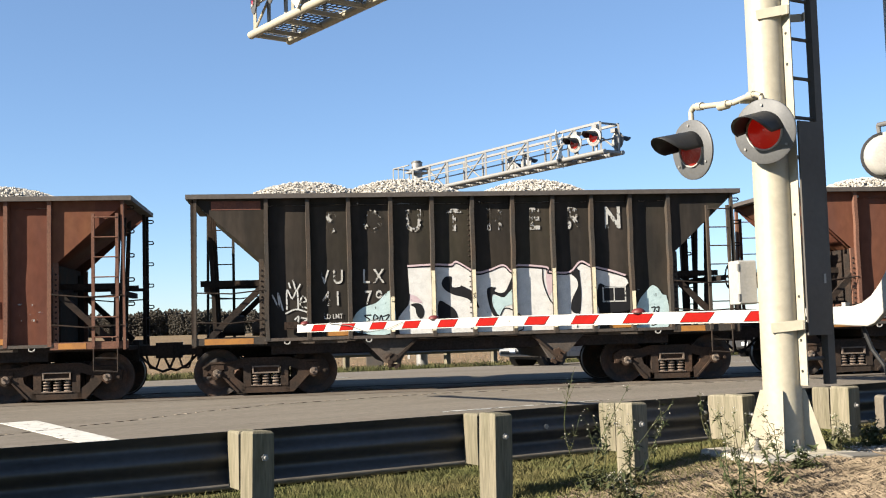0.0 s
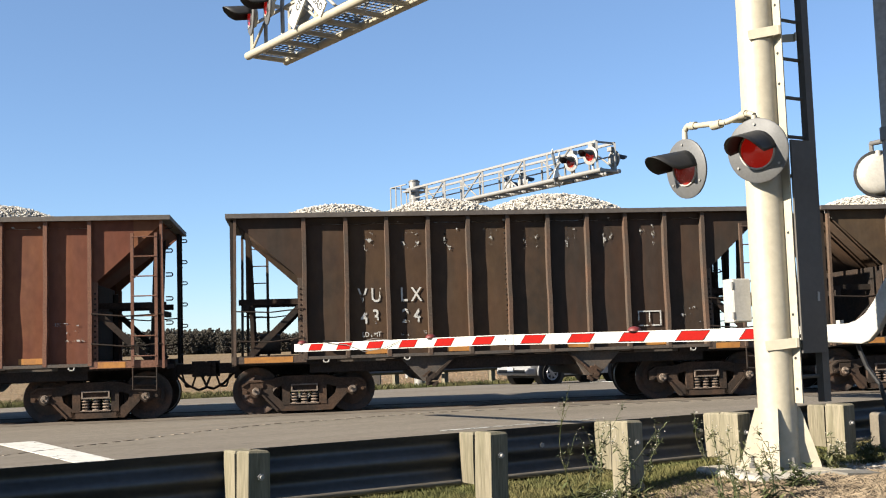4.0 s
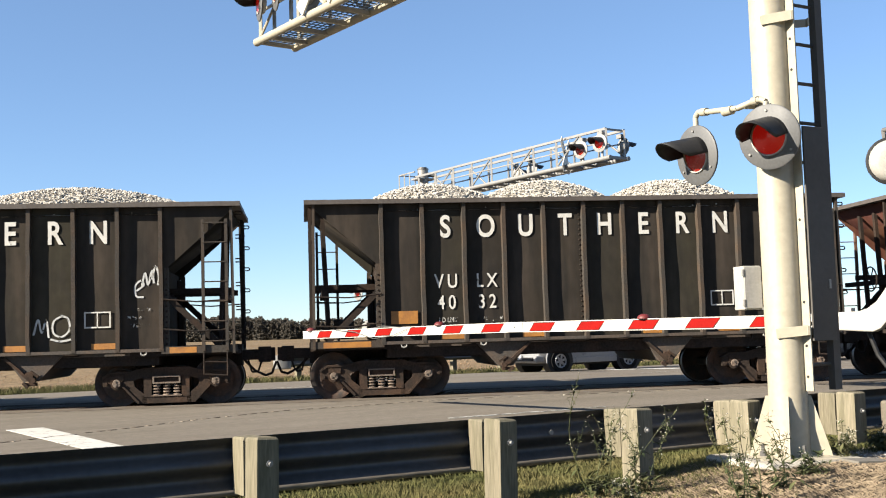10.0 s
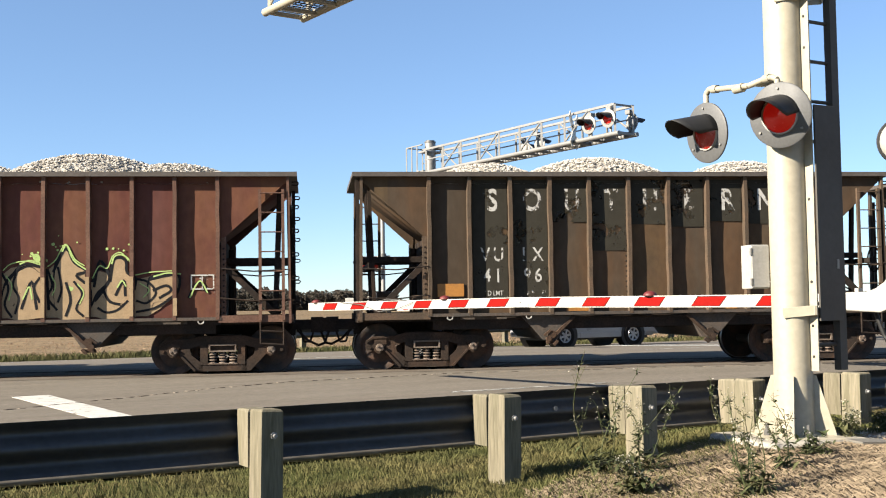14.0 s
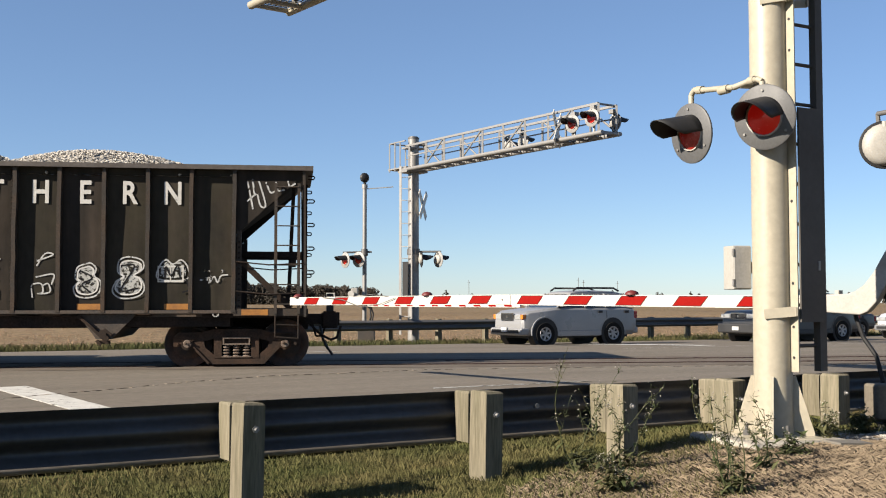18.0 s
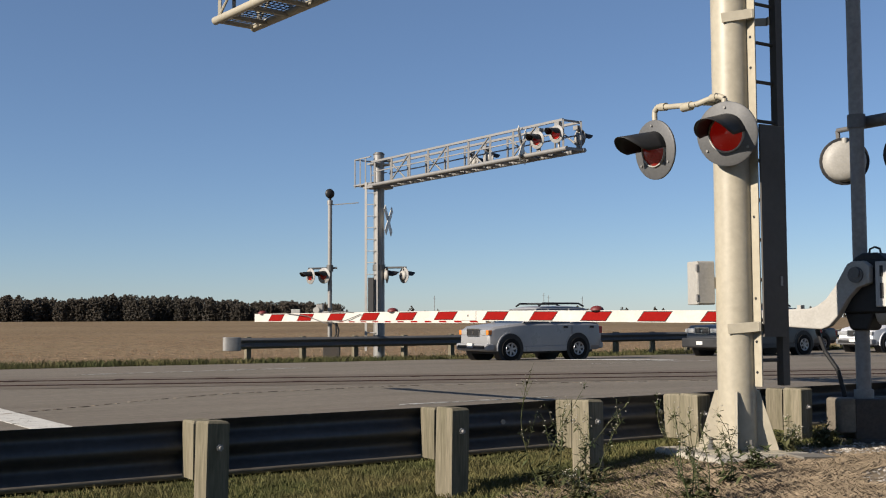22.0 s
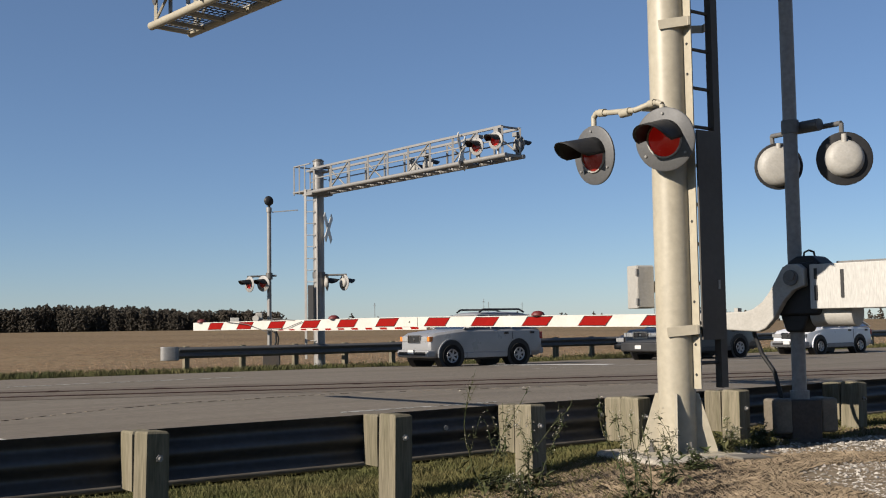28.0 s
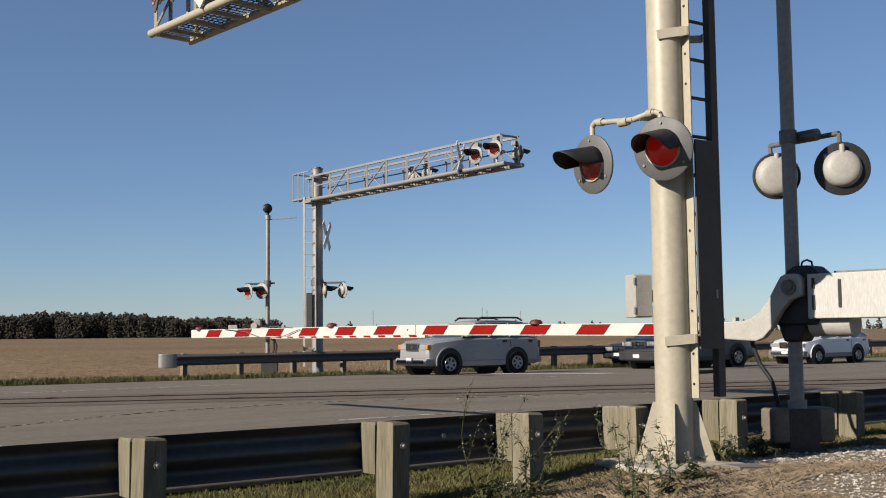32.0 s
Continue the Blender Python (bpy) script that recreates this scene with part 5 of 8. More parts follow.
def hopper_car(seed, steel, rib_steel, label, bumps, wheel_end=0):
    """An open-top hopper: ribbed sides, sloped ends on open platforms, two chutes, two trucks."""
    rg = random.Random(seed)
    car = thing("hopper_car", Matrix(), label, "hopper car", "cars of the stone train")
    inner = 3.865
    # sides: one sheet each, dented between the ribs
    for s in (-1, 1):
        mb = MB()

        def side(x, z):
            u = (x + inner) / 0.773
            k = math.sin(math.pi * (u % 1)) * math.sin(math.pi * (z - SILL) / (TOP - SILL))
            bulge = 0.016 * k * (0.5 + noise.noise(Vector((math.floor(u) * 3.1, z * 1.2, seed)))) if abs(x) < inner else 0
            return (x, s * (SIDE - 0.125 + bulge), z)
        mb.sheet(side, linspace(-inner, inner, 81), linspace(SILL + .02, TOP - .06, 14))
        mb.sheet(lambda x, z: (x, s * (SIDE - 0.17), z), [-inner, inner], [SILL + .02, TOP - .06])
        part("side_sheet", mb, steel, car)
        for e in (-1, 1):
            tri = [(e * inner, TOP - .06), (e * 5.12, TOP - .06), (e * 5.12, TOP - .16), (e * (inner + .02), 2.42), (e * inner, 2.42)]
            part("end_gusset", MB().prism(tri, s * (SIDE - .10), s * (SIDE - .085)), steel, car)
        for x in RIBS:
            w = rg.uniform(-.012, .012)
            mb = MB()
            zs = linspace(SILL - .02, TOP - .07, 9)
            off = [rg.uniform(-.007, .007) for _ in zs]
            vs = []
            for z, o in zip(zs, off):
                for px, py in ((-.042, -.13), (-.035, -.006), (.035, -.006), (.042, -.13)):
                    vs.append((x + px + w + o, s * (SIDE + py), z))
            fs = [(4 * i + j, 4 * i + j + 1, 4 * i + 5 + j, 4 * i + 4 + j) for i in range(8) for j in range(3)] + [(0, 1, 2, 3), (32, 33, 34, 35)]
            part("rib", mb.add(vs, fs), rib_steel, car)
        mb = MB().box(-HALF, HALF, s * (SIDE - .16), s * (SIDE + .03), TOP - .075, TOP).box(-HALF, HALF, s * (SIDE + .03), s * (SIDE + .045), TOP - .085, TOP)
        part("top_chord", mb, M["chord"], car)
        mb = MB().box(-inner - .05, inner + .05, s * (SIDE - .10), s * (SIDE - .012), SILL - .035, SILL + .022).box(-5.2, 5.2, s * (SIDE - .22), s * (SIDE - .18), SILL - .10, SILL + .02)
        part("side_sill", mb, M["chute"], car)
        for e in (-1, 1):
            part("end_flange", MB().box(min(e * (inner + .045), e * 4.0), max(e * (inner + .045), e * 4.0), s * (SIDE - .125), s * (SIDE - .078), SILL + .02, 2.50), rib_steel, car)
            part("platform_sill", MB().box(min(e * inner, e * 5.22), max(e * inner, e * 5.22), s * (SIDE - .08), s * (SIDE - .02), SILL - .08, SILL + .05), rib_steel, car)
            x = e * 5.16
            part("corner_post", MB().bar((x, s * (SIDE - .05), SILL - .1), (x - e * .03, s * (SIDE - .05), TOP - .08), .09, .05), rib_steel, car)
            part("end_beam", MB().bar((e * 3.87, s * .62, 2.10), (e * 5.12, s * .62, 2.10), .07, .11), M["under"], car, "dark beam behind the corner")
            for z in (1.36, 1.90):
                part("grab_iron", MB().path([(e * 5.13, s * SIDE, z), (e * 4.5, s * (SIDE + .05), z - .03), (e * 3.9, s * SIDE, z + .03)], .013, 6), M["under"], car)
        # the ladder stands at the right-hand end of each side, with stirrup steps below
        x0 = -s * 4.62
        lad = part("ladder", rung_ladder(min(x0, x0 - s * .42), max(x0, x0 - s * .42), s * (SIDE - .01), SILL - .05, TOP - .32), rib_steel, car)
        part("stirrup", MB().path([(x0, s * (SIDE - .02), SILL - .08), (x0, s * (SIDE - .02), .55), (x0 - s * .42, s * (SIDE - .02), .52), (x0 - s * .42, s * (SIDE - .02), SILL - .08)], .016, 6).tube((x0, s * (SIDE - .02), .78), (x0 - s * .42, s * (SIDE - .02), .76), .014, n=6), M["under"], lad)
    for e in (-1, 1):
        # sloped end sheet, end chord, end ladder, braces and platform
        mb = MB()
        ux, uz = e * 5.12, TOP - .14
        lx, lz = e * 2.2, 1.35
        mb.add([(ux, -SIDE + .2, uz), (ux, SIDE - .2, uz), (lx, SIDE - .2, lz), (lx, -SIDE + .2, lz), (ux, -SIDE + .2, uz + .1), (ux, SIDE - .2, uz + .1)], [(0, 1, 2, 3), (0, 4, 5, 1)])
        slope = part("end_sheet", mb, steel, car, "sloped end sheet")
        mod = slope.modifiers.new("thick", "SOLIDIFY")
        mod.thickness = .012
        # added dark plate that stands in for the deep shade below the slope
        part("end_bulkhead", MB().box(min(e * 3.86, e * 3.875), max(e * 3.86, e * 3.875), -SIDE + .20, SIDE - .20, SILL - .04, 2.50), M["under"], car, "dark plate added as the shade under the slope")
        part("end_chord", MB().box(min(e * 5.1, e * HALF), max(e * 5.1, e * HALF), -SIDE, SIDE, TOP - .085, TOP - .004), M["chord"], car)
        for y in (-.62, .0, .62):
            part("end_post", MB().bar((e * 4.85, y, SILL), (e * 4.95, y, TOP - .2), .09, .07), M["under"], car)
        mb = MB().bar((e * 4.95, -1.35, SILL + .95), (e * 4.95, 1.35, SILL + .95), .10, .10)
        for y in (-1.38, 1.38):
            mb.bar((e * 3.97, y, SILL + .95), (e * 4.9, y, SILL + .05), .11, .07, (0, 1, 0))
        mb.bar((e * 3.9, -1.1, 1.05), (e * 3.9, -1.1, 2.4), .1, .1).bar((e * 3.9, 1.1, 1.05), (e * 3.9, 1.1, 2.4), .1, .1)
        part("end_brace", mb, M["under"], car)
        el = rung_ladder(-.22, .22, 0, SILL - .05, TOP - .1).move(pose(e * 5.2, e * 1.1, 0, 0, 0, 90))
        part("end_ladder", el, M["under"], car)
        for yy in (-1.36, 1.36):
            for k in range(6 if e > 0 else 0):
                shared("end_grab", GRAB_MESH, car, pose(e * 5.2, yy, SILL + .25 + k * .44, 0, 0, 0 if e > 0 else 180))
        mb = MB().box(min(e * 3.3, e * 5.22), max(e * 3.3, e * 5.22), -SIDE + .1, SIDE - .1, SILL - .12, SILL - .04)
        part("platform", mb, M["under"], car)
        shared("coupler", COUPLER_MESH, car, pose(-5.18, 0, .86, 0, 0, 180) if e < 0 else pose(5.18, 0, .86))
    # underframe, chutes with their door gear, brake parts
    part("centre_sill", MB().box(-5.15, 5.15, -.2, .2, SILL - .32, SILL - .02), M["under"], car)
    part("underfloor", MB().box(-3.8, 3.8, -1.3, 1.3, SILL - .28, SILL + .02), M["under"], car)
    for x in (-1.55, 1.55):
        mb = MB()
        e = 1 if x > 0 else -1
        mb.prism([(x - e * .44, SILL - .05), (x + e * .58, SILL - .05), (x + e * .14, .52), (x - e * .12, .52)], -1.36, 1.36)
        ch = part("chute", mb, M["chute"], car, "hopper chute")
        mb = MB()
        for y in (-1.39,):
            mb.bar((x - e * .44, y, .95), (x - e * .02, y, .58), .05, .06, (0, 1, 0)).bar((x - e * .16, y - .02, .70), (x + e * .10, y - .02, .45), .05, .07, (0, 1, 0))
            mb.tube((x, y - .06, .62), (x, y + .05, .62), .075, n=10).tube((x + e * .07, y - .08, .54), (x + e * .07, y + .02, .54), .05, n=8)
            mb.box(x - .10, x + .13, y - .03, y + .05, .44, .50).bar((x + e * .03, y - .05, .70), (x + e * .16, y - .05, .60), .04, .05, (0, 1, 0)).bar((x - e * .10, y - .04, .50), (x - e * .02, y - .04, .42), .05, .08, (0, 1, 0))
        part("door_latch", mb, M["truck"], ch, "rusty door latch")
    part("air_pipe", MB().path([(-2.4, -1.33, .93), (2.4, -1.33, .95)], .022, 6).path([(-2.8, -1.25, .80), (2.8, -1.25, .80)], .016, 6), M["under"], car)
    part("brake_cylinder", MB().tube((-4.15, -.9, 1.25), (-3.75, -.9, 1.25), .16, n=14), rib_steel, car)
    part("air_tank", MB().tube((-4.75, .3, 1.3), (-4.35, .3, 1.3), .2, n=14), rib_steel, car)
    # brake wheel
    e = -1 if wheel_end == 0 else 1
    mb = MB()
    ring = [(.25 * math.cos(a), .25 * math.sin(a)) for a in linspace(0, 2 * math.pi, 19)]
    mb.path([(0, a, b) for a, b in ring], .016, 6)
    for a in (0, 1.05, 2.1):
        mb.tube((0, .25 * math.cos(a), .25 * math.sin(a)), (0, -.25 * math.cos(a), -.25 * math.sin(a)), .012, n=6)
    mb.tube((0, 0, 0), (-.25 * e, 0, 0), .03, n=8)
    part("brake_wheel", mb, M["under"], car, "spoked brake wheel").location = (e * 5.42, -.55, 2.02)
    # trucks
    wheels = []
    for tx in (-3.91, 3.91):
        for s in (0, 180):
            fr = shared("side_frame", FRAME_MESH, car, pose(tx, 0, 0, 0, 0, s))
            shared("spring", SPRING_MESH, fr)
        shared("bolster_rim", RIM_MESH, shared("bolster", BOLSTER_MESH, car, pose(tx, 0, 0)))
    for x in AXLES:
        ws = shared("wheelset", WHEEL_MESH, car, pose(x, 0, R_WHEEL))
        for cap, tread in zip(CAP_MESHES, TREAD_MESHES):
            shared("axle_cap", cap, ws)
            shared("tread", tread, ws)
        wheels.append((x, ws))
        for s in (0, 180):
            shared("bearing", BEARING_MESH, car, pose(x, 0, R_WHEEL, 0, 0, s))
        shared("brake_shoe", SHOE_MESH, car, pose(x + (.5 if x in (-4.80, 3.02) else -.5), 0, R_WHEEL + .02))
    tagged(shared("rivets", RIVET_MESH, car, pose(RIBS[5] - .062, 0, 0)), kind="stuff")
    for x in (-3.955, 3.955):
        tagged(shared("rivets", FLANGE_RIVETS, car, pose(x, 0, 0)), kind="stuff")
    for x in (-3.50, -2.0, 3.55):
        shared("tie_loop", HOOK_MESH, car, pose(x, -SIDE + .03, SILL - .035))
    shared("card_holder", CARD_MESH, car, pose(-3.42, -(SIDE - .06), 1.26))
    # load
    shared("stone_load", LOAD_MESHES.get(tuple(bumps)) or load_mesh(bumps), car, label="heaped crushed stone load")
    return car, wheels


def decals(car, word, mark, word_mat, mark_mat, tapes=(), boxes=(), tail=True):
    """Lettering and reflector tape. Each letter of the word stands in its own panel."""
    y = -(SIDE - 0.105)
    mids = [x + 0.3865 for x in RIBS[:-1]]
    for k, (ch, x) in enumerate(zip(word, mids[1:9])):
        letters(ch, .58, x + .05, 2.98, y, word_mat[k % len(word_mat)], car, "letter", thick=True).scale = (.78, 1, 1)
    for text, px, pz, sz in mark:
        letters(text, sz, mids[px] + .04, pz, y, mark_mat, car, "lettering", 1.45 if len(text) < 3 else 1.1).scale = (.78, 1, 1)
    for x in tapes:
        on_end = abs(x) > 3.9
        w, yy, z0 = (.23, SIDE - .118, SILL + .035) if not on_end else (.44 if x < 0 else .24, SIDE - .017, SILL - .07)
        part("reflector_tape", MB().box(x - w, x + w, -(yy - .003), -(yy + .001), z0, z0 + .105), M["yellow_tape"], car, "yellow reflective tape")
    for x, z, w, h in boxes:
        mb = MB()
        for a, b, c, d in ((x, x + w, z, z + .025), (x, x + w, z + h, z + h + .025), (x, x + .025, z, z + h), (x + w, x + w + .025, z, z + h + .025), (x + w * .5, x + w * .5 + .02, z, z + h)):
            mb.box(a, b, y - .004, y, c, d)
        part("stencil_box", mb, mark_mat, car, "white stencilled box")
    if tail:
        mb = MB()
        for k, (w0, w1) in enumerate(((.0, .5), (.05, .52), (.12, .5))):
            for j in range(5):
                a = mids[9] - .28 + w0 + j * .1
                mb.box(a, a + .07, y - .003, y, 1.72 - k * .14, 1.78 - k * .14)
        for k, text in enumerate(("LD LMT", "LT WT")):
            letters(text, .13, mids[1] + .06, 1.37 - k * .16, y, M["letter_worn"], car, "small_lettering").scale = (.8, 1, 1)
            for j in range(6):
                a = mids[2] - .16 + j * .085
                mb.box(a, a + .055, y - .003, y, 1.37 - k * .16, 1.46 - k * .16)
        tagged(part("small_stencil", mb, M["letter_faint"], car, "faint rows of small stencilled data"), kind="stuff")


STEEL = {
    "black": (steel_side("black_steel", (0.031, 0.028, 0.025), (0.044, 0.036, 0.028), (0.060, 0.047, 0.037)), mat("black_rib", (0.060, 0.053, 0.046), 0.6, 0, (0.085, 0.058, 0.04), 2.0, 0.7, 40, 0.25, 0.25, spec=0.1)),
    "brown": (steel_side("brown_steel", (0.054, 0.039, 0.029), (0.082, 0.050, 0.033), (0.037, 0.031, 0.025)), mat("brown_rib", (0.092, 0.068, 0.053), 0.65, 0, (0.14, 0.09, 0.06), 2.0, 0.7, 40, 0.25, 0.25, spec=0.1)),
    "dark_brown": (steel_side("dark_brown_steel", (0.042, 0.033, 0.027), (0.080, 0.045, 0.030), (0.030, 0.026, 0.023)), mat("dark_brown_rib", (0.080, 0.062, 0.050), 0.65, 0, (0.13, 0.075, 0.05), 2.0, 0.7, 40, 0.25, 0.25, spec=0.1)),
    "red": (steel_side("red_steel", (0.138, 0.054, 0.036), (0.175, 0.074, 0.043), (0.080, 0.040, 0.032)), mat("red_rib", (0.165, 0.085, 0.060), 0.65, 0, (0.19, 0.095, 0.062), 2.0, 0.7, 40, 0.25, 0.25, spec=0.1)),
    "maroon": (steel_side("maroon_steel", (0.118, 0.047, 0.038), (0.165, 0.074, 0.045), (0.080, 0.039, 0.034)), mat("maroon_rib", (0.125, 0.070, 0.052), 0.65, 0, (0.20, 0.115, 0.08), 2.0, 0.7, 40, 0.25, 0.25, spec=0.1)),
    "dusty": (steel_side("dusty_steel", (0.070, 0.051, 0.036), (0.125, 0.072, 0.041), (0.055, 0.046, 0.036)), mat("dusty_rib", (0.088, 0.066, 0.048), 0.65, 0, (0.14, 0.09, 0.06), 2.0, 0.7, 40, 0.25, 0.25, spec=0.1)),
}
HEAPS = [((-2.6, 1.4, 4.15), (0.1, 1.5, 4.2), (2.6, 1.2, 4.15)), ((-3.1, 1.15, 4.18), (-1.2, 1.2, 4.22), (1.5, 1.1, 4.18)), ((-2.85, 1.05, 4.15), (-0.7, 1.0, 4.12), (1.75, 1.25, 4.2)),
         ((-3.2, 1.1, 4.12), (-1.1, 1.15, 4.2), (1.25, 1.35, 4.28)), ((-3.55, 1.0, 4.15), (-1.8, 1.05, 4.16), (0.15, 1.2, 4.25)), ((-2.7, 0.9, 4.08), (-0.7, 1.3, 4.22), (2.1, 1.9, 4.26)),
         ((-2.75, 1.2, 4.25), (-0.45, 1.2, 4.3), (2.25, 1.25, 4.28)), ((-2.6, 1.1, 4.1), (-1.2, 1.2, 4.2), (1.3, 1.4, 4.3), (2.9, 1.1, 4.12)), ((-2.55, 1.0, 4.12), (-0.3, 1.35, 4.25), (2.8, 1.1, 4.18)),
         ((-2.8, 1.0, 4.15), (-1.3, 1.0, 4.2), (1.2, 1.7, 4.2))]
CARS = [
    # kind, brake wheel end, label
    ("red", 1, "rust-red open hopper car heaped with crushed stone"),
    ("black", 1, "black open hopper car with large white spray-painted shapes along the side"),
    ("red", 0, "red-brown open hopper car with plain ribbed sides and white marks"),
    ("dark_brown", 1, "dark brown rusty open hopper car with faded white lettering"),
    ("brown", 1, "dark brown open hopper car with worn white lettering"),
    ("black", 0, "black open hopper car with crisp white lettering and pale scribbles"),
    ("black", 1, "clean black open hopper car with crisp white lettering"),
    ("maroon", 0, "maroon open hopper car with tan and green spray-painted shapes"),
    ("dusty", 1, "dusty brown open hopper car with half-worn white lettering"),
    ("black", 0, "black open hopper car at the train's end with white scribbles"),
]
WORDS = ["", "SOUTHERN", "", "SOUTHERN", "SOUTHERN", "SOUTHERN", "SOUTHERN", "", "SOUTHERN", "SOUTHERN"]
MARKS = [(), ("VU", "LX", "41", "79"), ("VU", "LX", "42", "16"), ("VU", "LX", "43", "24"), ("VU", "LX", "42", "34"), ("VU", "LX", "40", "35"), ("VU", "LX", "40", "32"), ("VU", "LX", "42", "60"), ("VU", "LX", "41", "96"), ("VU", "LX", "100", "878")]
NEW, WORN_, HALF_, FAINT = ("letter_new",), ("letter_worn",), ("letter_half",), ("letter_faint",)
WORD_MATS = [FAINT, FAINT * 2 + HALF_ * 5 + WORN_, FAINT, FAINT, HALF_ * 2 + FAINT * 2 + HALF_ * 3 + WORN_, NEW, NEW, FAINT, WORN_ + HALF_ * 5 + WORN_ * 2, NEW]
TRAIN = []
for i, (kind, wend, label) in enumerate(CARS):
    car, wheels = hopper_car(i + 1, *STEEL[kind], label, HEAPS[i], wend)
    mk = [(t, px, pz, .37) for t, px, pz in zip(MARKS[i], (1, 2, 1, 2), (2.02, 2.02, 1.62, 1.62))]
    decals(car, WORDS[i], mk, [M[w] for w in WORD_MATS[i]], M["letter_worn" if i in (1, 3, 4, 7, 8) else "letter_new"],
           tapes=() if i == 7 else (-1.02, 1.9) if i == 8 else (-4.55, -2.55, -1.0, 1.32, 2.85, 4.25), boxes=((3.36, 1.55, .40, .25),) if i == 7 else ((2.50, {3: 1.42, 4: 1.29, 5: 1.44}.get(i, 1.55), .44, .27),) if i != 2 else ((-3.5, 1.1, .2, .18),))
    TRAIN.append((car, wheels, PLACES[i]))
Y = -(SIDE - 0.105)
YR = -(SIDE + 0.003)


def curve(pts, n=5):
    """A smooth stroke through a few points."""
    v = [Vector(q) for q in pts]
    v = [2 * v[0] - v[1]] + v + [2 * v[-1] - v[-2]]
    out = []
    for a, b, c, d in zip(v, v[1:], v[2:], v[3:]):
        for j in range(n):
            t = j / n
            out.append(tuple(.5 * (2 * b + (c - a) * t + (2 * a - 5 * b + 4 * c - d) * t * t + (3 * b - a - 3 * c + d) * t ** 3)))
    return out + [tuple(v[-2])]


def ring(pts, n=4):
    """A smooth closed outline through a few points."""
    k = len(pts)
    v = [Vector(q) for q in pts]
    out = []
    for i in range(k):
        a, b, c, d = (v[(i + j) % k] for j in (-1, 0, 1, 2))
        for j in range(n):
            t = j / n
            out.append(tuple(.5 * (2 * b + (c - a) * t + (2 * a - 5 * b + 4 * c - d) * t * t + (3 * b - a - 3 * c + d) * t ** 3)))
    return out + out[:1]


car = TRAIN[1][0]
blob(car, [q for q in (
    [(-1.24, 2.29), (-0.76, 2.3), (-0.42, 2.29), (-0.31, 2.35), (-0.02, 2.18), (0.12, 2.13), (0.34, 2.19), (0.58, 2.27), (0.74, 2.14), (0.85, 2.25), (1.4, 2.21), (1.44, 2.13), (1.58, 2.11), (1.88, 2.11), (2.09, 2.3), (2.3, 2.22), (2.66, 2.12), (2.96, 2.02), (3.03, 1.92), (2.96, 1.84), (2.64, 1.85), (2.42, 1.89), (2.42, 1.05), (0.98, 1.05), (-0.3, 1.05), (-1.42, 1.05), (-1.45, 1.34), (-1.26, 1.59), (-1.22, 1.79)],
)], M["spray_white"], Y, "spray_paint", "large white spray-painted shapes")
blob(car, [ring(q)[:-1] for q in (
    [(-0.44, 2.11), (-0.55, 2.09), (-0.61, 1.98), (-0.55, 1.86), (-0.38, 1.76), (-0.14, 1.69), (0.0, 1.57), (0.1, 1.5), (0.03, 1.7), (-0.01, 1.81), (-0.23, 1.93), (-0.26, 1.91), (-0.41, 1.91), (-0.41, 2.07)],
    [(-0.67, 1.64), (-0.5, 1.58), (-0.36, 1.47), (-0.31, 1.32), (-0.32, 1.23), (-0.66, 1.22)],
    [(-1.21, 1.59), (-1.11, 1.62), (-1.0, 1.59), (-0.95, 1.47), (-0.97, 1.36), (-1.04, 1.33), (-1.1, 1.42), (-1.12, 1.53)],
    [(0.26, 1.86), (0.43, 1.88), (0.4, 1.81), (0.59, 1.79), (0.74, 2.07), (0.78, 2.14), (0.79, 1.84), (0.58, 1.69), (0.37, 1.75), (0.36, 1.54), (0.47, 1.34), (0.36, 1.36), (0.28, 1.58)],
)], M["spray_black"], Y - .003)
blob(car, [ring(q)[:-1] for q in (
    [(1.9, 2.11), (2.05, 2.17), (2.06, 1.41), (1.88, 1.4), (1.9, 1.62), (2.02, 1.86), (2.0, 2.0)],
    [(2.43, 1.89), (2.63, 1.84), (2.98, 1.83), (3.08, 1.79), (3.08, 1.41), (2.43, 1.4)],
)], M["spray_black"], Y - .003)
blob(car, [ring(q)[:-1] for q in (
    [(1.4, 2.16), (1.44, 1.71), (1.58, 1.91), (1.58, 2.09), (1.45, 2.11)],
    [(-1.21, 1.78), (-1.08, 1.74), (-0.98, 1.62), (-1.12, 1.64), (-1.21, 1.67)],
)], M["spray_pink"], Y - .003)
blob(car, [ring(q)[:-1] for q in (
    [(0.37, 1.73), (0.58, 1.69), (0.75, 1.84), (0.74, 1.57), (0.58, 1.51), (0.48, 1.35), (0.37, 1.52)],
)], M["spray_pale"], Y - .004)
spray(car, [curve(q) for q in (
    [(-1.24, 2.29), (-0.76, 2.3), (-0.42, 2.29), (-0.31, 2.35), (-0.02, 2.18), (0.12, 2.13), (0.34, 2.19)],
    [(0.34, 2.19), (0.58, 2.27), (0.74, 2.14), (0.85, 2.25), (1.4, 2.21), (1.44, 2.13)],
    [(1.44, 2.13), (1.58, 2.11), (1.88, 2.11), (2.09, 2.3), (2.3, 2.22), (2.66, 2.12), (2.96, 2.02), (3.03, 1.92)],
)], 0.022, M["spray_black"], Y - .004)
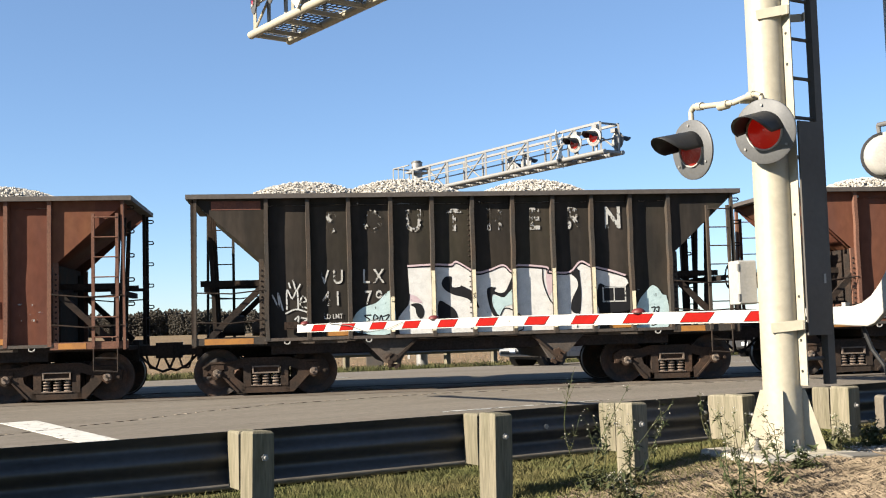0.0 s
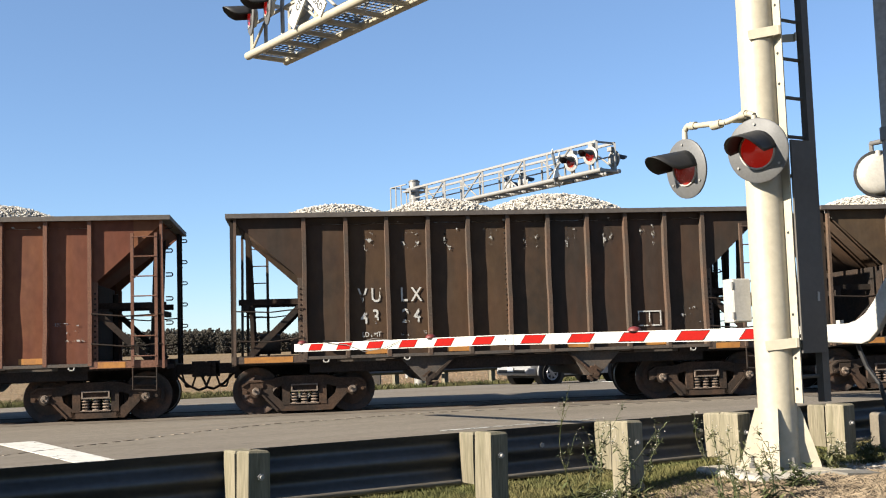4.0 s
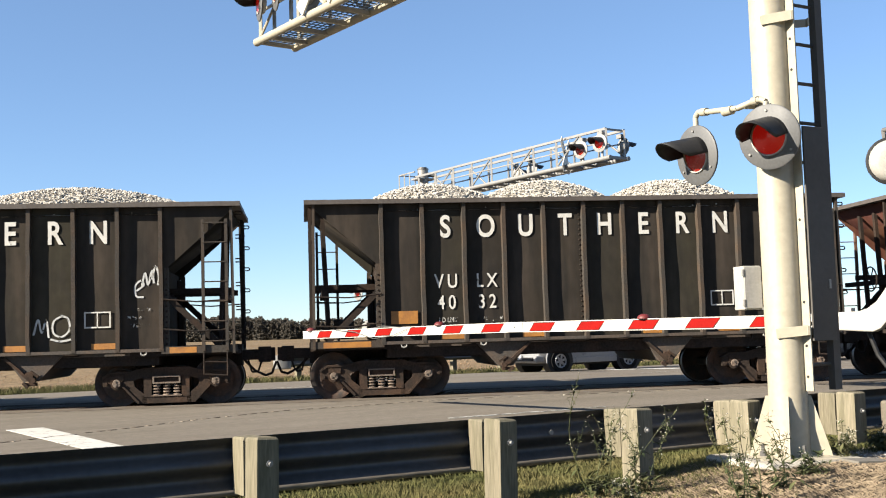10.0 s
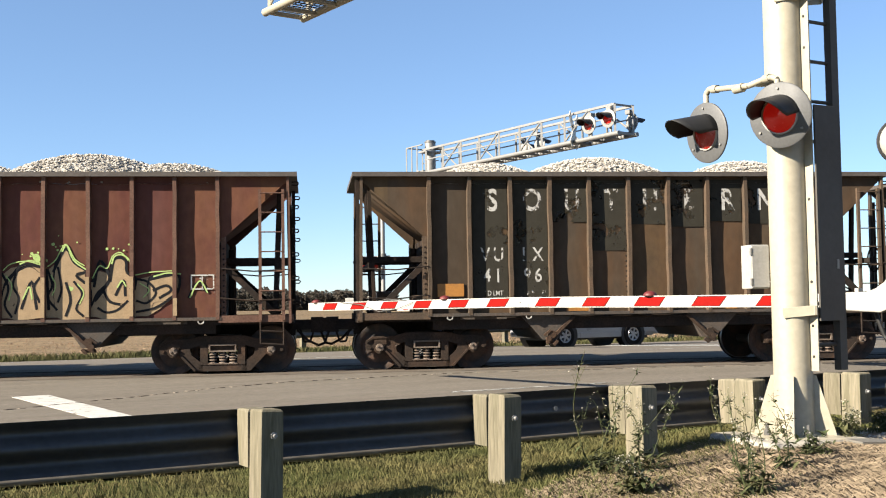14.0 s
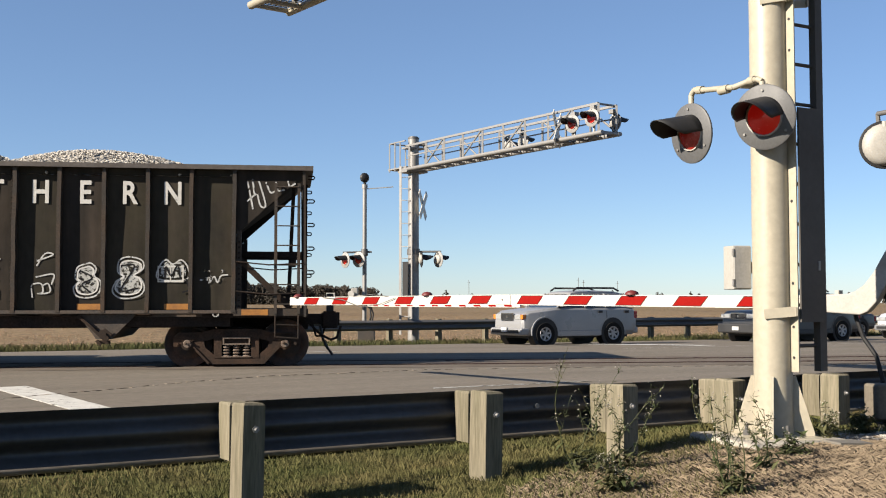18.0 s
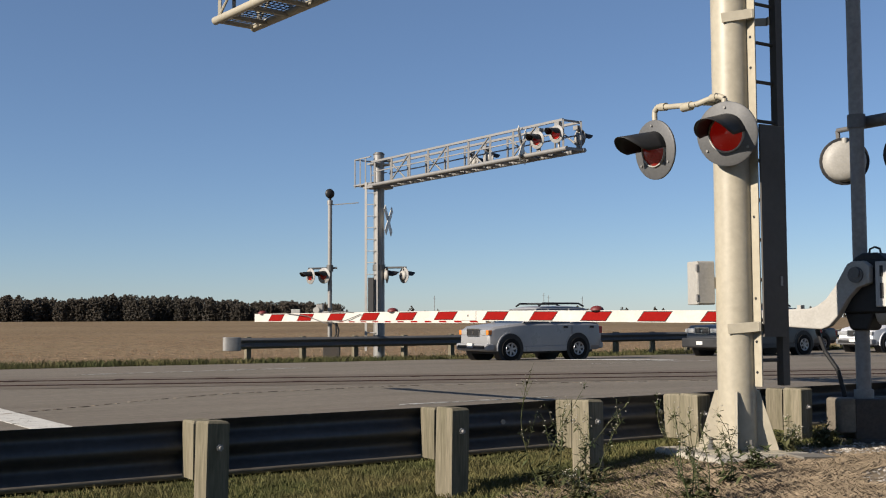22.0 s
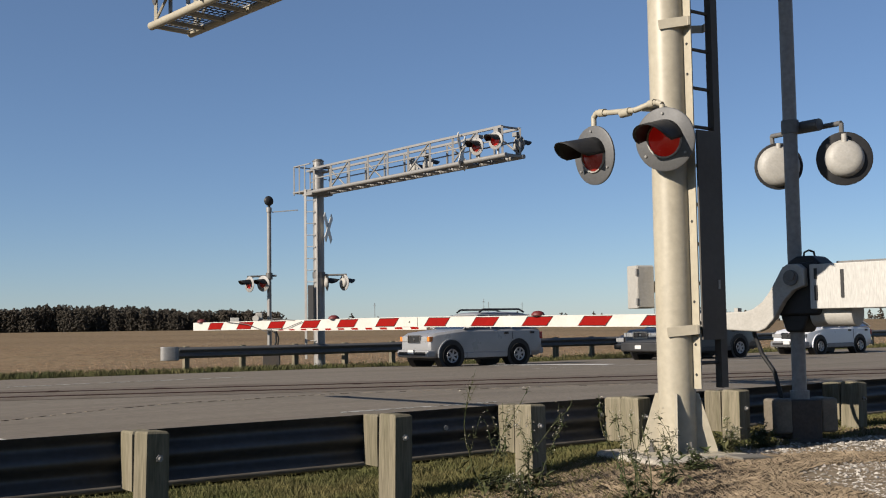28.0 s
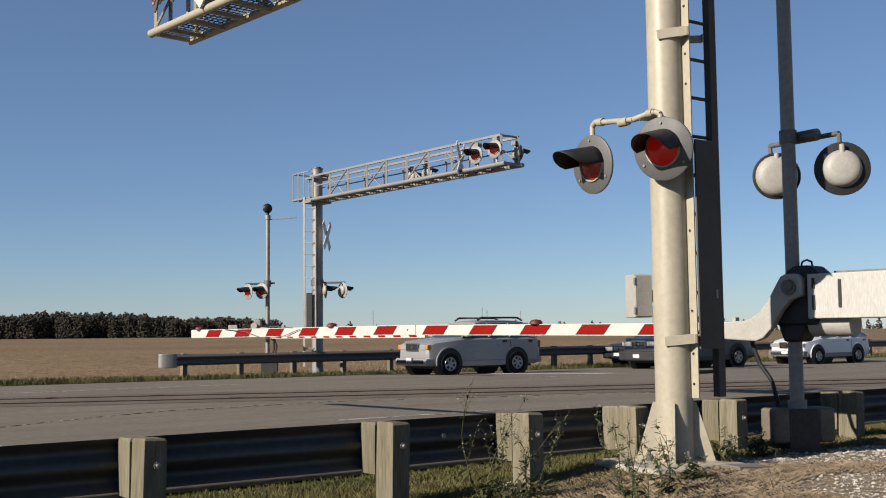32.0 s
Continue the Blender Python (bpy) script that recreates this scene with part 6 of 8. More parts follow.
spray(car, [curve(q) for q in (
    [(-1.24, 2.32), (-0.76, 2.34), (-0.42, 2.33), (-0.31, 2.38), (-0.02, 2.21), (0.12, 2.17), (0.34, 2.22)],
    [(0.34, 2.22), (0.58, 2.3), (0.74, 2.18), (0.85, 2.29), (1.4, 2.25), (1.44, 2.17)],
    [(1.44, 2.17), (1.58, 2.14), (1.88, 2.15), (2.09, 2.34), (2.3, 2.25), (2.66, 2.16), (2.96, 2.06)],
)], 0.035, M["spray_pink"], Y - .002)
spray(car, [curve(q) for q in (
    [(1.34, 2.2), (1.35, 1.94), (1.46, 1.63), (1.6, 1.47)],
    [(2.05, 2.17), (2.07, 1.65), (1.98, 1.08)],
    [(0.5, 1.35), (0.58, 1.48), (0.74, 1.44), (0.98, 1.27)],
    [(0.82, 1.36), (0.94, 1.11), (0.86, 1.05)],
    [(-1.22, 1.79), (-1.26, 1.59), (-1.42, 1.43), (-1.45, 1.34)],
)], 0.022, M["spray_black"], Y - .005)
blob(car, [ring(q)[:-1] for q in (
    [(-2.3, 1.13), (-2.27, 1.39), (-2.1, 1.56), (-1.84, 1.65), (-1.63, 1.85), (-1.54, 1.78), (-1.54, 1.09)],
    [(3.15, 1.05), (3.19, 1.5), (3.37, 1.74), (3.49, 1.85), (3.61, 1.79), (3.69, 1.67), (3.78, 1.6), (3.78, 1.05)],
)], M["spray_pale"], Y - .005)
spray(car, [curve(q) for q in (
    [(-1.95, 1.42), (-2.07, 1.41), (-1.98, 1.33), (-2.1, 1.26)],
    [(-1.92, 1.24), (-1.89, 1.42), (-1.82, 1.36), (-1.91, 1.32)],
    [(-1.82, 1.24), (-1.76, 1.41), (-1.72, 1.23)],
    [(-1.72, 1.39), (-1.61, 1.41), (-1.72, 1.25), (-1.6, 1.26)],
    [(3.46, 1.42), (3.53, 1.43), (3.5, 1.33)],
    [(3.56, 1.42), (3.61, 1.43), (3.58, 1.31), (3.56, 1.36)],
)], 0.024, M["spray_black"], Y - .008)
spray(car, [curve(q) for q in (
    [(-3.76, 1.83), (-3.64, 1.59), (-3.66, 1.87), (-3.57, 1.55)],
    [(-3.5, 1.57), (-3.49, 1.92), (-3.4, 1.76), (-3.31, 1.92), (-3.29, 1.57)],
    [(-3.38, 2.1), (-3.34, 1.94)],
    [(-3.46, 2.05), (-3.43, 1.96)],
    [(-3.25, 2.02), (-3.3, 1.93)],
    [(-3.26, 1.69), (-3.14, 1.71), (-3.21, 1.8), (-3.26, 1.64), (-3.13, 1.58)],
    [(-3.52, 1.49), (-3.33, 1.56), (-3.12, 1.5)],
    [(-3.36, 1.37), (-3.29, 1.43), (-3.3, 1.32)],
    [(-3.24, 1.4), (-3.13, 1.38), (-3.19, 1.33)],
)], 0.028, M["spray_line"], Y, "spray_paint", "thin pale scribble")
for k in range(3, 10):
    part("spray_paint", MB().box(RIBS[k] - .034, RIBS[k] + .034, YR, YR + .002, 1.1, 2.22 if 3 < k < 9 else 1.75), M["spray_cream"], car, "cream paint on a rib")
car = TRAIN[7][0]
blob(car, [ring(q)[:-1] for q in (
    [(-1.22, 1.79), (-1.11, 2.04), (-0.83, 2.05), (-0.78, 1.51), (-0.89, 1.31), (-1.22, 1.32)],
    [(-0.47, 2.04), (-0.07, 1.98), (-0.13, 1.78), (-0.24, 1.43), (-0.22, 1.11), (-0.45, 1.12)],
    [(0.08, 1.7), (0.43, 2.02), (0.66, 1.93), (0.77, 1.72), (0.85, 1.44), (0.89, 1.12), (0.12, 1.09)],
    [(0.94, 1.98), (1.12, 2.33), (1.24, 2.1), (1.47, 1.96), (1.31, 1.88), (1.52, 1.66), (1.55, 1.41), (1.58, 1.06), (1.02, 1.08)],
    [(1.64, 1.09), (1.66, 1.47), (1.88, 1.73), (1.96, 2.12), (2.16, 2.14), (2.2, 1.93), (2.33, 1.82), (2.34, 1.44), (2.36, 1.05)],
)], M["spray_black"], Y + .002)
blob(car, [ring(q)[:-1] for q in (
    [(2.61, 1.78), (3.1, 1.85), (3.09, 1.57), (2.92, 1.41), (2.67, 1.37), (2.64, 1.16)],
)], M["spray_black"], Y + .002)
blob(car, [ring(q)[:-1] for q in (
    [(-1.22, 1.75), (-1.11, 2.0), (-0.83, 2.01), (-0.78, 1.47), (-0.89, 1.31), (-1.22, 1.32)],
    [(-0.44, 2.0), (-0.03, 1.94), (-0.1, 1.74), (-0.2, 1.39), (-0.22, 1.11), (-0.45, 1.12)],
    [(0.11, 1.66), (0.46, 1.98), (0.69, 1.89), (0.81, 1.68), (0.89, 1.4), (0.89, 1.12), (0.12, 1.09)],
    [(0.97, 1.94), (1.15, 2.29), (1.28, 2.06), (1.5, 1.92), (1.34, 1.84), (1.56, 1.62), (1.58, 1.37), (1.58, 1.06), (1.02, 1.08)],
    [(1.64, 1.09), (1.69, 1.42), (1.92, 1.69), (1.99, 2.08), (2.2, 2.1), (2.23, 1.88), (2.36, 1.78), (2.38, 1.4), (2.36, 1.05)],
)], M["spray_tan"], Y - .001, "spray_paint", "tan spray-painted shapes edged in black and green")
blob(car, [ring(q)[:-1] for q in (
    [(2.64, 1.74), (3.14, 1.81), (3.13, 1.53), (2.95, 1.37), (2.7, 1.32), (2.64, 1.16)],
)], M["spray_tan"], Y - .001, "spray_paint", "tan spray-painted shapes edged in black and green")
spray(car, [curve(q) for q in (
    [(-0.75, 2.01), (-0.61, 2.15), (-0.1, 2.09), (-0.01, 1.95), (-0.02, 1.83), (-0.18, 1.78), (-0.22, 1.28)],
    [(-0.44, 2.0), (-0.45, 1.23)],
    [(0.18, 1.78), (0.4, 2.04), (0.68, 2.0), (0.81, 1.91), (0.86, 1.23)],
    [(0.39, 1.25), (0.56, 1.73), (0.65, 1.24)],
    [(0.94, 1.91), (1.15, 2.32), (1.3, 2.07), (1.51, 1.91), (1.34, 1.83), (1.57, 1.61), (1.59, 1.31)],
    [(1.16, 1.7), (1.24, 1.39), (1.16, 1.11)],
)], 0.05, M["spray_black"], Y - .004)
spray(car, [curve(q) for q in (
    [(1.65, 1.63), (1.75, 2.09), (1.92, 1.8), (1.83, 1.59), (1.67, 1.37)],
    [(1.93, 1.73), (1.99, 2.09), (2.1, 2.15), (2.21, 2.08), (2.23, 1.88), (2.38, 1.77), (2.36, 1.57)],
    [(2.03, 1.47), (2.17, 1.73), (2.2, 1.46)],
    [(1.8, 1.59), (1.92, 1.36), (2.14, 1.29)],
    [(2.64, 1.75), (2.92, 1.81), (3.15, 1.81), (3.13, 1.52), (2.94, 1.36)],
    [(2.7, 1.55), (2.92, 1.63), (3.01, 1.54), (2.81, 1.41)],
    [(3.33, 1.41), (3.43, 1.61), (3.54, 1.68), (3.65, 1.51)],
)], 0.05, M["spray_black"], Y - .004)
spray(car, [curve(q) for q in (
    [(-1.23, 2.07), (-1.05, 2.15), (-0.8, 2.09)],
    [(-0.61, 2.2), (-0.38, 2.19), (-0.07, 2.12)],
    [(0.36, 2.05), (0.52, 2.11), (0.71, 2.06), (0.81, 1.97)],
    [(1.09, 2.27), (1.17, 2.38), (1.29, 2.11), (1.52, 1.93)],
    [(1.96, 2.04), (2.01, 2.17), (2.14, 2.2), (2.27, 2.1), (2.3, 1.91)],
    [(2.7, 1.8), (2.95, 1.86), (3.18, 1.84)],
    [(3.35, 1.41), (3.46, 1.64), (3.55, 1.7), (3.66, 1.5)],
    [(-0.27, 1.71), (-0.24, 1.57), (-0.04, 1.66), (-0.26, 1.72)],
    [(0.41, 1.42), (0.52, 1.64), (0.57, 1.42)],
    [(2.06, 1.61), (2.14, 1.73), (2.21, 1.63)],
)], 0.026, M["spray_green"], Y - .005)
blob(car, [ring(q)[:-1] for q in (
    [(-0.38, 2.25), (-0.27, 2.3), (-0.18, 2.24), (-0.24, 2.14)],
    [(0.57, 2.21), (0.68, 2.22), (0.71, 2.1), (0.62, 2.1)],
    [(1.19, 1.64), (1.29, 1.61), (1.24, 1.55)],
)], M["spray_green"], Y - .003)
spray(car, [curve(q) for q in (
    [(-1.31, 1.4), (-1.41, 1.7), (-1.31, 1.91), (-1.05, 2.03), (-0.77, 2.06)],
    [(-1.2, 1.4), (-1.2, 1.67), (-1.05, 1.8), (-0.77, 1.77)],
    [(-1.05, 1.4), (-0.98, 1.62), (-0.87, 1.39)],
)], 0.06, M["spray_black"], Y - .003)
spray(car, [curve(q) for q in (
    [(-1.34, 1.96), (-1.2, 2.07), (-0.94, 2.11), (-0.76, 2.11)],
    [(-1.22, 1.74), (-1.08, 1.83), (-0.77, 1.82)],
    [(-1.15, 1.43), (-1.08, 1.64), (-0.96, 1.69), (-0.91, 1.43)],
)], 0.026, M["spray_green"], Y - .005)
blob(car, [ring(q)[:-1] for q in (
    [(-1.13, 2.0), (-0.77, 2.06), (-0.77, 1.8), (-1.05, 1.81), (-1.2, 1.69), (-1.27, 1.46), (-1.36, 1.56), (-1.31, 1.84)],
)], M["spray_tan"], Y)
blob(car, [
    [(-0.74, 1.08), (-0.74, 2.04), (-0.60, 2.10), (-0.06, 2.02), (-0.06, 1.08)],
    [(0.05, 1.08), (0.05, 1.86), (0.20, 1.98), (0.45, 2.03), (0.72, 1.96), (0.72, 1.08)],
    [(0.82, 1.08), (0.82, 1.92), (0.98, 2.05), (1.15, 2.31), (1.30, 2.06), (1.49, 1.94), (1.49, 1.08)],
    [(1.60, 1.08), (1.60, 1.70), (1.72, 1.92), (1.90, 1.86), (2.02, 2.12), (2.20, 2.10), (2.26, 1.84), (2.26, 1.08)],
    [(2.37, 1.08), (2.37, 1.74), (2.62, 1.80), (3.03, 1.84), (3.03, 1.40), (2.80, 1.20), (2.60, 1.08)],
], M["spray_tan"], Y + .0035, "spray_paint", "tan fill behind the painted shapes")
spray(car, [curve(q) for q in (
    [(-0.72, 2.06), (-0.58, 2.13), (-0.30, 2.10), (-0.06, 2.05)],
    [(-0.70, 1.86), (-0.52, 1.78), (-0.50, 1.46), (-0.66, 1.20)],
    [(-0.08, 1.50), (-0.18, 1.30), (-0.10, 1.12)],
    [(0.05, 1.88), (0.16, 1.62), (0.10, 1.32), (0.22, 1.10)],
    [(0.30, 1.90), (0.24, 1.66), (0.34, 1.44), (0.28, 1.16)],
    [(0.70, 1.80), (0.60, 1.62), (0.70, 1.36)],
    [(0.84, 1.94), (0.92, 1.66), (0.84, 1.44), (1.00, 1.22)],
    [(1.02, 1.98), (1.08, 1.60), (1.02, 1.36)],
    [(1.30, 1.72), (1.44, 1.50), (1.34, 1.24), (1.46, 1.10)],
    [(1.62, 1.72), (1.74, 1.94), (1.90, 1.88)],
    [(1.72, 1.24), (1.86, 1.16), (2.06, 1.20), (2.24, 1.36)],
    [(2.38, 1.76), (2.60, 1.70), (2.74, 1.50), (2.58, 1.32), (2.40, 1.36)],
    [(2.40, 1.16), (2.70, 1.22), (2.96, 1.36)],
)], 0.042, M["spray_black"], Y - .0045, "spray_paint", "black outline strokes")
spray(car, [curve(q) for q in (
    [(-0.72, 2.12), (-0.58, 2.19), (-0.36, 2.17), (-0.06, 2.11)],
    [(0.07, 1.94), (0.20, 2.05), (0.46, 2.10), (0.72, 2.03)],
    [(0.84, 2.00), (0.98, 2.12), (1.15, 2.40), (1.31, 2.13), (1.48, 2.01)],
    [(1.62, 1.78), (1.74, 2.00), (1.88, 1.96), (1.98, 2.18), (2.12, 2.24), (2.25, 2.10)],
    [(2.38, 1.83), (2.66, 1.88), (3.02, 1.90)],
    [(0.12, 1.84), (0.22, 1.66), (0.17, 1.40)],
    [(0.90, 1.84), (0.98, 1.66), (0.92, 1.48)],
    [(1.36, 1.68), (1.47, 1.52), (1.40, 1.32)],
    [(2.46, 1.68), (2.62, 1.56), (2.52, 1.42)],
)], 0.020, M["spray_green"], Y - .0055, "spray_paint", "pale green edge lines")
rg = random.Random(77)
for a, b, n in ((-1.36, 2.12, 9), (-0.36, 2.28, 12), (0.58, 2.16, 9), (1.05, 2.36, 7), (2.06, 2.26, 6)):
    dots = MB()
    for k in range(n):
        x, z, r = a + rg.gauss(0, .12), b + rg.gauss(.04, .08), rg.uniform(.008, .032)
        dots.add([(x + r * math.cos(t * .785), Y - .0035, z + r * math.sin(t * .785)) for t in range(8)], [tuple(range(8))])
    tagged(part("spray_dots", dots, M["spray_green"], car, "pale green paint spatter", fix=False), kind="stuff")
spray(car, [curve(q) for q in (
    [(-3.40, 1.86), (-3.28, 1.90), (-3.36, 1.76), (-3.20, 1.84), (-3.26, 1.68), (-3.12, 1.74)],
    [(-3.56, 1.72), (-3.42, 1.74), (-3.52, 1.60), (-3.36, 1.64), (-3.44, 1.50), (-3.28, 1.56)],
    [(-3.30, 1.60), (-3.18, 1.66), (-3.14, 1.52), (-3.26, 1.48), (-3.32, 1.58)],
    [(-3.24, 1.42), (-2.98, 1.44)],
    [(-2.30, 1.60), (-2.20, 1.50), (-2.30, 1.42), (-2.12, 1.44)],
)], 0.018, M["spray_pale"], Y - .001, "spray_paint", "thin pale scribble")
spray(car, [curve(q) for q in (
    [(-3.67, 1.61), (-3.57, 1.8), (-3.54, 1.51)],
    [(-3.5, 1.77), (-3.36, 1.82), (-3.45, 1.68), (-3.33, 1.55)],
    [(-3.31, 1.79), (-3.21, 1.74), (-3.28, 1.65), (-3.19, 1.57)],
    [(-3.64, 1.51), (-3.45, 1.65), (-3.36, 1.48), (-3.16, 1.55)],
    [(-2.16, 1.62), (-2.04, 1.48), (-2.06, 1.64), (-1.97, 1.47)],
    [(-1.92, 1.64), (-1.85, 1.52), (-1.89, 1.42)],
    [(-1.81, 1.61), (-1.71, 1.65), (-1.69, 1.52), (-1.78, 1.49), (-1.81, 1.6)],
    [(-1.67, 1.61), (-1.57, 1.47)],
    [(-1.57, 1.62), (-1.66, 1.46)],
)], 0.024, M["spray_cream"], Y, "spray_paint", "thin pale scribble")
for k in range(4, 10):
    part("spray_paint", MB().box(RIBS[k] - .034, RIBS[k] + .034, YR, YR + .002, 1.08, 1.80 if k < 9 else 1.4), M["spray_tan"], car, "tan paint on a rib")
car = TRAIN[5][0]
spray(car, [curve(q) for q in (
    [(-3.49, 1.76), (-3.63, 1.79), (-3.66, 1.67), (-3.54, 1.58), (-3.57, 1.43), (-3.71, 1.39)],
    [(-3.36, 1.89), (-3.47, 1.76), (-3.43, 1.55), (-3.3, 1.51), (-3.24, 1.69), (-3.3, 1.87), (-3.37, 1.88)],
    [(-3.57, 1.34), (-3.36, 1.49), (-3.16, 1.45)],
    [(-3.66, 1.76), (-3.72, 1.34)],
    [(-3.48, 1.73), (-3.43, 1.51)],
    [(-2.89, 1.65), (-2.71, 1.41), (-2.77, 1.62), (-2.57, 1.38), (-2.63, 1.62), (-2.42, 1.49)],
    [(-2.95, 1.45), (-2.71, 1.5), (-2.48, 1.41)],
)], 0.032, M["spray_line"], Y, "spray_paint", "thin pale scribble")
spray(car, [curve(q) for q in (
    [(-2.12, 1.61), (-2.01, 1.42), (-2.05, 1.64), (-1.89, 1.45), (-1.86, 1.66), (-1.77, 1.48), (-1.59, 1.71), (-1.56, 1.89)],
    [(-2.15, 1.7), (-1.65, 1.67), (-1.53, 1.74)],
    [(-1.33, 1.79), (-1.03, 1.71)],
    [(-1.37, 1.29), (-1.33, 1.53), (-1.24, 1.56), (-1.25, 1.35), (-1.39, 1.23)],
    [(-1.18, 1.59), (-1.17, 1.23), (-1.09, 1.55), (-1.06, 1.22)],
    [(-1.0, 1.52), (-0.99, 1.25)],
    [(-0.77, 1.28), (-0.91, 1.46), (-0.8, 1.58), (-0.94, 1.55), (-0.91, 1.22), (-0.77, 1.19)],
)], 0.034, M["spray_line"], Y, "spray_paint", "thin pale scribble")
spray(car, [curve(q) for q in (
    [(-0.47, 1.88), (-0.58, 1.84), (-0.58, 1.72), (-0.46, 1.66), (-0.5, 1.51), (-0.59, 1.54)],
    [(-0.27, 1.98), (-0.38, 1.9), (-0.4, 1.72), (-0.27, 1.65), (-0.13, 1.74), (-0.12, 1.91), (-0.24, 1.98), (-0.29, 1.97)],
    [(-0.44, 1.39), (-0.35, 1.63), (-0.32, 1.39), (-0.21, 1.59), (-0.24, 1.38), (-0.09, 1.62), (-0.03, 1.44)],
    [(-0.18, 1.56), (-0.27, 1.44), (-0.18, 1.35), (-0.09, 1.47), (-0.18, 1.56)],
)], 0.034, M["spray_line"], Y, "spray_paint", "thin pale scribble")
spray(car, [curve(q) for q in (
    [(1.62, 1.35), (1.7, 1.62), (1.76, 1.38), (1.84, 1.62), (1.88, 1.3)],
    [(2.12, 1.68), (1.97, 1.58), (1.96, 1.38), (2.1, 1.3), (2.24, 1.42), (2.22, 1.62), (2.1, 1.68)],
    [(1.92, 1.26), (2.1, 1.22), (2.34, 1.27)],
    [(3.43, 2.1), (3.55, 2.2), (3.5, 2.28), (3.4, 2.18), (3.42, 2.0), (3.54, 1.98)],
    [(3.52, 2.2), (3.58, 2.42), (3.63, 2.2), (3.7, 2.46), (3.73, 2.24)],
    [(3.7, 2.3), (3.76, 2.54), (3.82, 2.36), (3.8, 2.2)],
)], 0.034, M["spray_line"], Y, "spray_paint", "thin pale scribble")
spray(car, [curve(q) for q in (
    [(-4.57, 3.4), (-4.71, 3.36), (-4.6, 3.28), (-4.71, 3.19)],
    [(-4.54, 3.19), (-4.51, 3.4), (-4.48, 3.22), (-4.4, 3.4), (-4.38, 3.19)],
    [(-4.34, 3.33), (-4.31, 3.18)],
    [(-4.21, 3.42), (-4.26, 3.18), (-4.16, 3.21)],
    [(-4.25, 3.3), (-4.18, 3.32)],
    [(-4.13, 3.16), (-4.12, 3.44), (-4.02, 3.39), (-4.1, 3.3), (-3.98, 3.15)],
    [(-4.6, 3.12), (-4.42, 3.16), (-4.28, 3.08)],
    [(-4.57, 3.08), (-4.34, 3.05)],
)], 0.034, M["spray_blue"], -(SIDE - .078), "spray_paint", "blue scribble")
car = TRAIN[9][0]
blob(car, [ring(q)[:-1] for q in (
    [(1.24, 1.82), (1.12, 1.77), (1.1, 1.62), (1.15, 1.56), (1.08, 1.48), (1.12, 1.36), (1.29, 1.33), (1.43, 1.4), (1.45, 1.57), (1.36, 1.64), (1.38, 1.76), (1.31, 1.83)],
    [(1.86, 1.89), (2.01, 1.94), (2.19, 1.89), (2.2, 1.77), (2.08, 1.67), (2.18, 1.62), (2.22, 1.47), (2.13, 1.35), (1.88, 1.33), (1.76, 1.43), (1.81, 1.57), (1.91, 1.65), (1.84, 1.72)],
    [(2.56, 1.65), (2.58, 1.84), (2.68, 1.93), (2.77, 1.86), (2.89, 1.93), (2.99, 1.81), (2.96, 1.65)],
)], M["spray_fill"], Y, "spray_paint", "pale rounded sprayed figures")
spray(car, [ring(q) for q in (
    [(1.24, 1.88), (1.09, 1.81), (1.06, 1.63), (1.12, 1.56), (1.03, 1.45), (1.09, 1.3), (1.3, 1.27), (1.47, 1.35), (1.5, 1.56), (1.39, 1.66), (1.42, 1.8), (1.33, 1.89)],
    [(1.83, 1.95), (2.01, 2.01), (2.23, 1.94), (2.24, 1.79), (2.09, 1.68), (2.21, 1.61), (2.27, 1.43), (2.15, 1.29), (1.86, 1.26), (1.71, 1.38), (1.77, 1.56), (1.89, 1.65), (1.8, 1.74)],
    [(2.51, 1.61), (2.54, 1.85), (2.65, 1.96), (2.77, 1.88), (2.92, 1.96), (3.04, 1.81), (3.01, 1.6)],
)], 0.026, M["spray_line"], Y - .003)
spray(car, [ring(q) for q in (
    [(1.24, 1.82), (1.12, 1.77), (1.1, 1.62), (1.15, 1.56), (1.08, 1.48), (1.12, 1.36), (1.29, 1.33), (1.43, 1.4), (1.45, 1.57), (1.36, 1.64), (1.38, 1.76), (1.31, 1.83)],
    [(1.86, 1.89), (2.01, 1.94), (2.19, 1.89), (2.2, 1.77), (2.08, 1.67), (2.18, 1.62), (2.22, 1.47), (2.13, 1.35), (1.88, 1.33), (1.76, 1.43), (1.81, 1.57), (1.91, 1.65), (1.84, 1.72)],
)], 0.026, M["spray_white"], Y - .004)
spray(car, [curve(q) for q in (
    [(1.15, 1.75), (1.36, 1.63), (1.18, 1.51), (1.33, 1.36)],
    [(1.86, 1.85), (2.09, 1.84), (1.86, 1.41), (2.15, 1.44)],
    [(2.63, 1.61), (2.65, 1.84), (2.74, 1.67), (2.86, 1.86), (2.9, 1.62)],
    [(3.01, 1.6), (3.06, 1.42), (2.95, 1.37)],
)], 0.03, M["spray_black"], Y - .005)
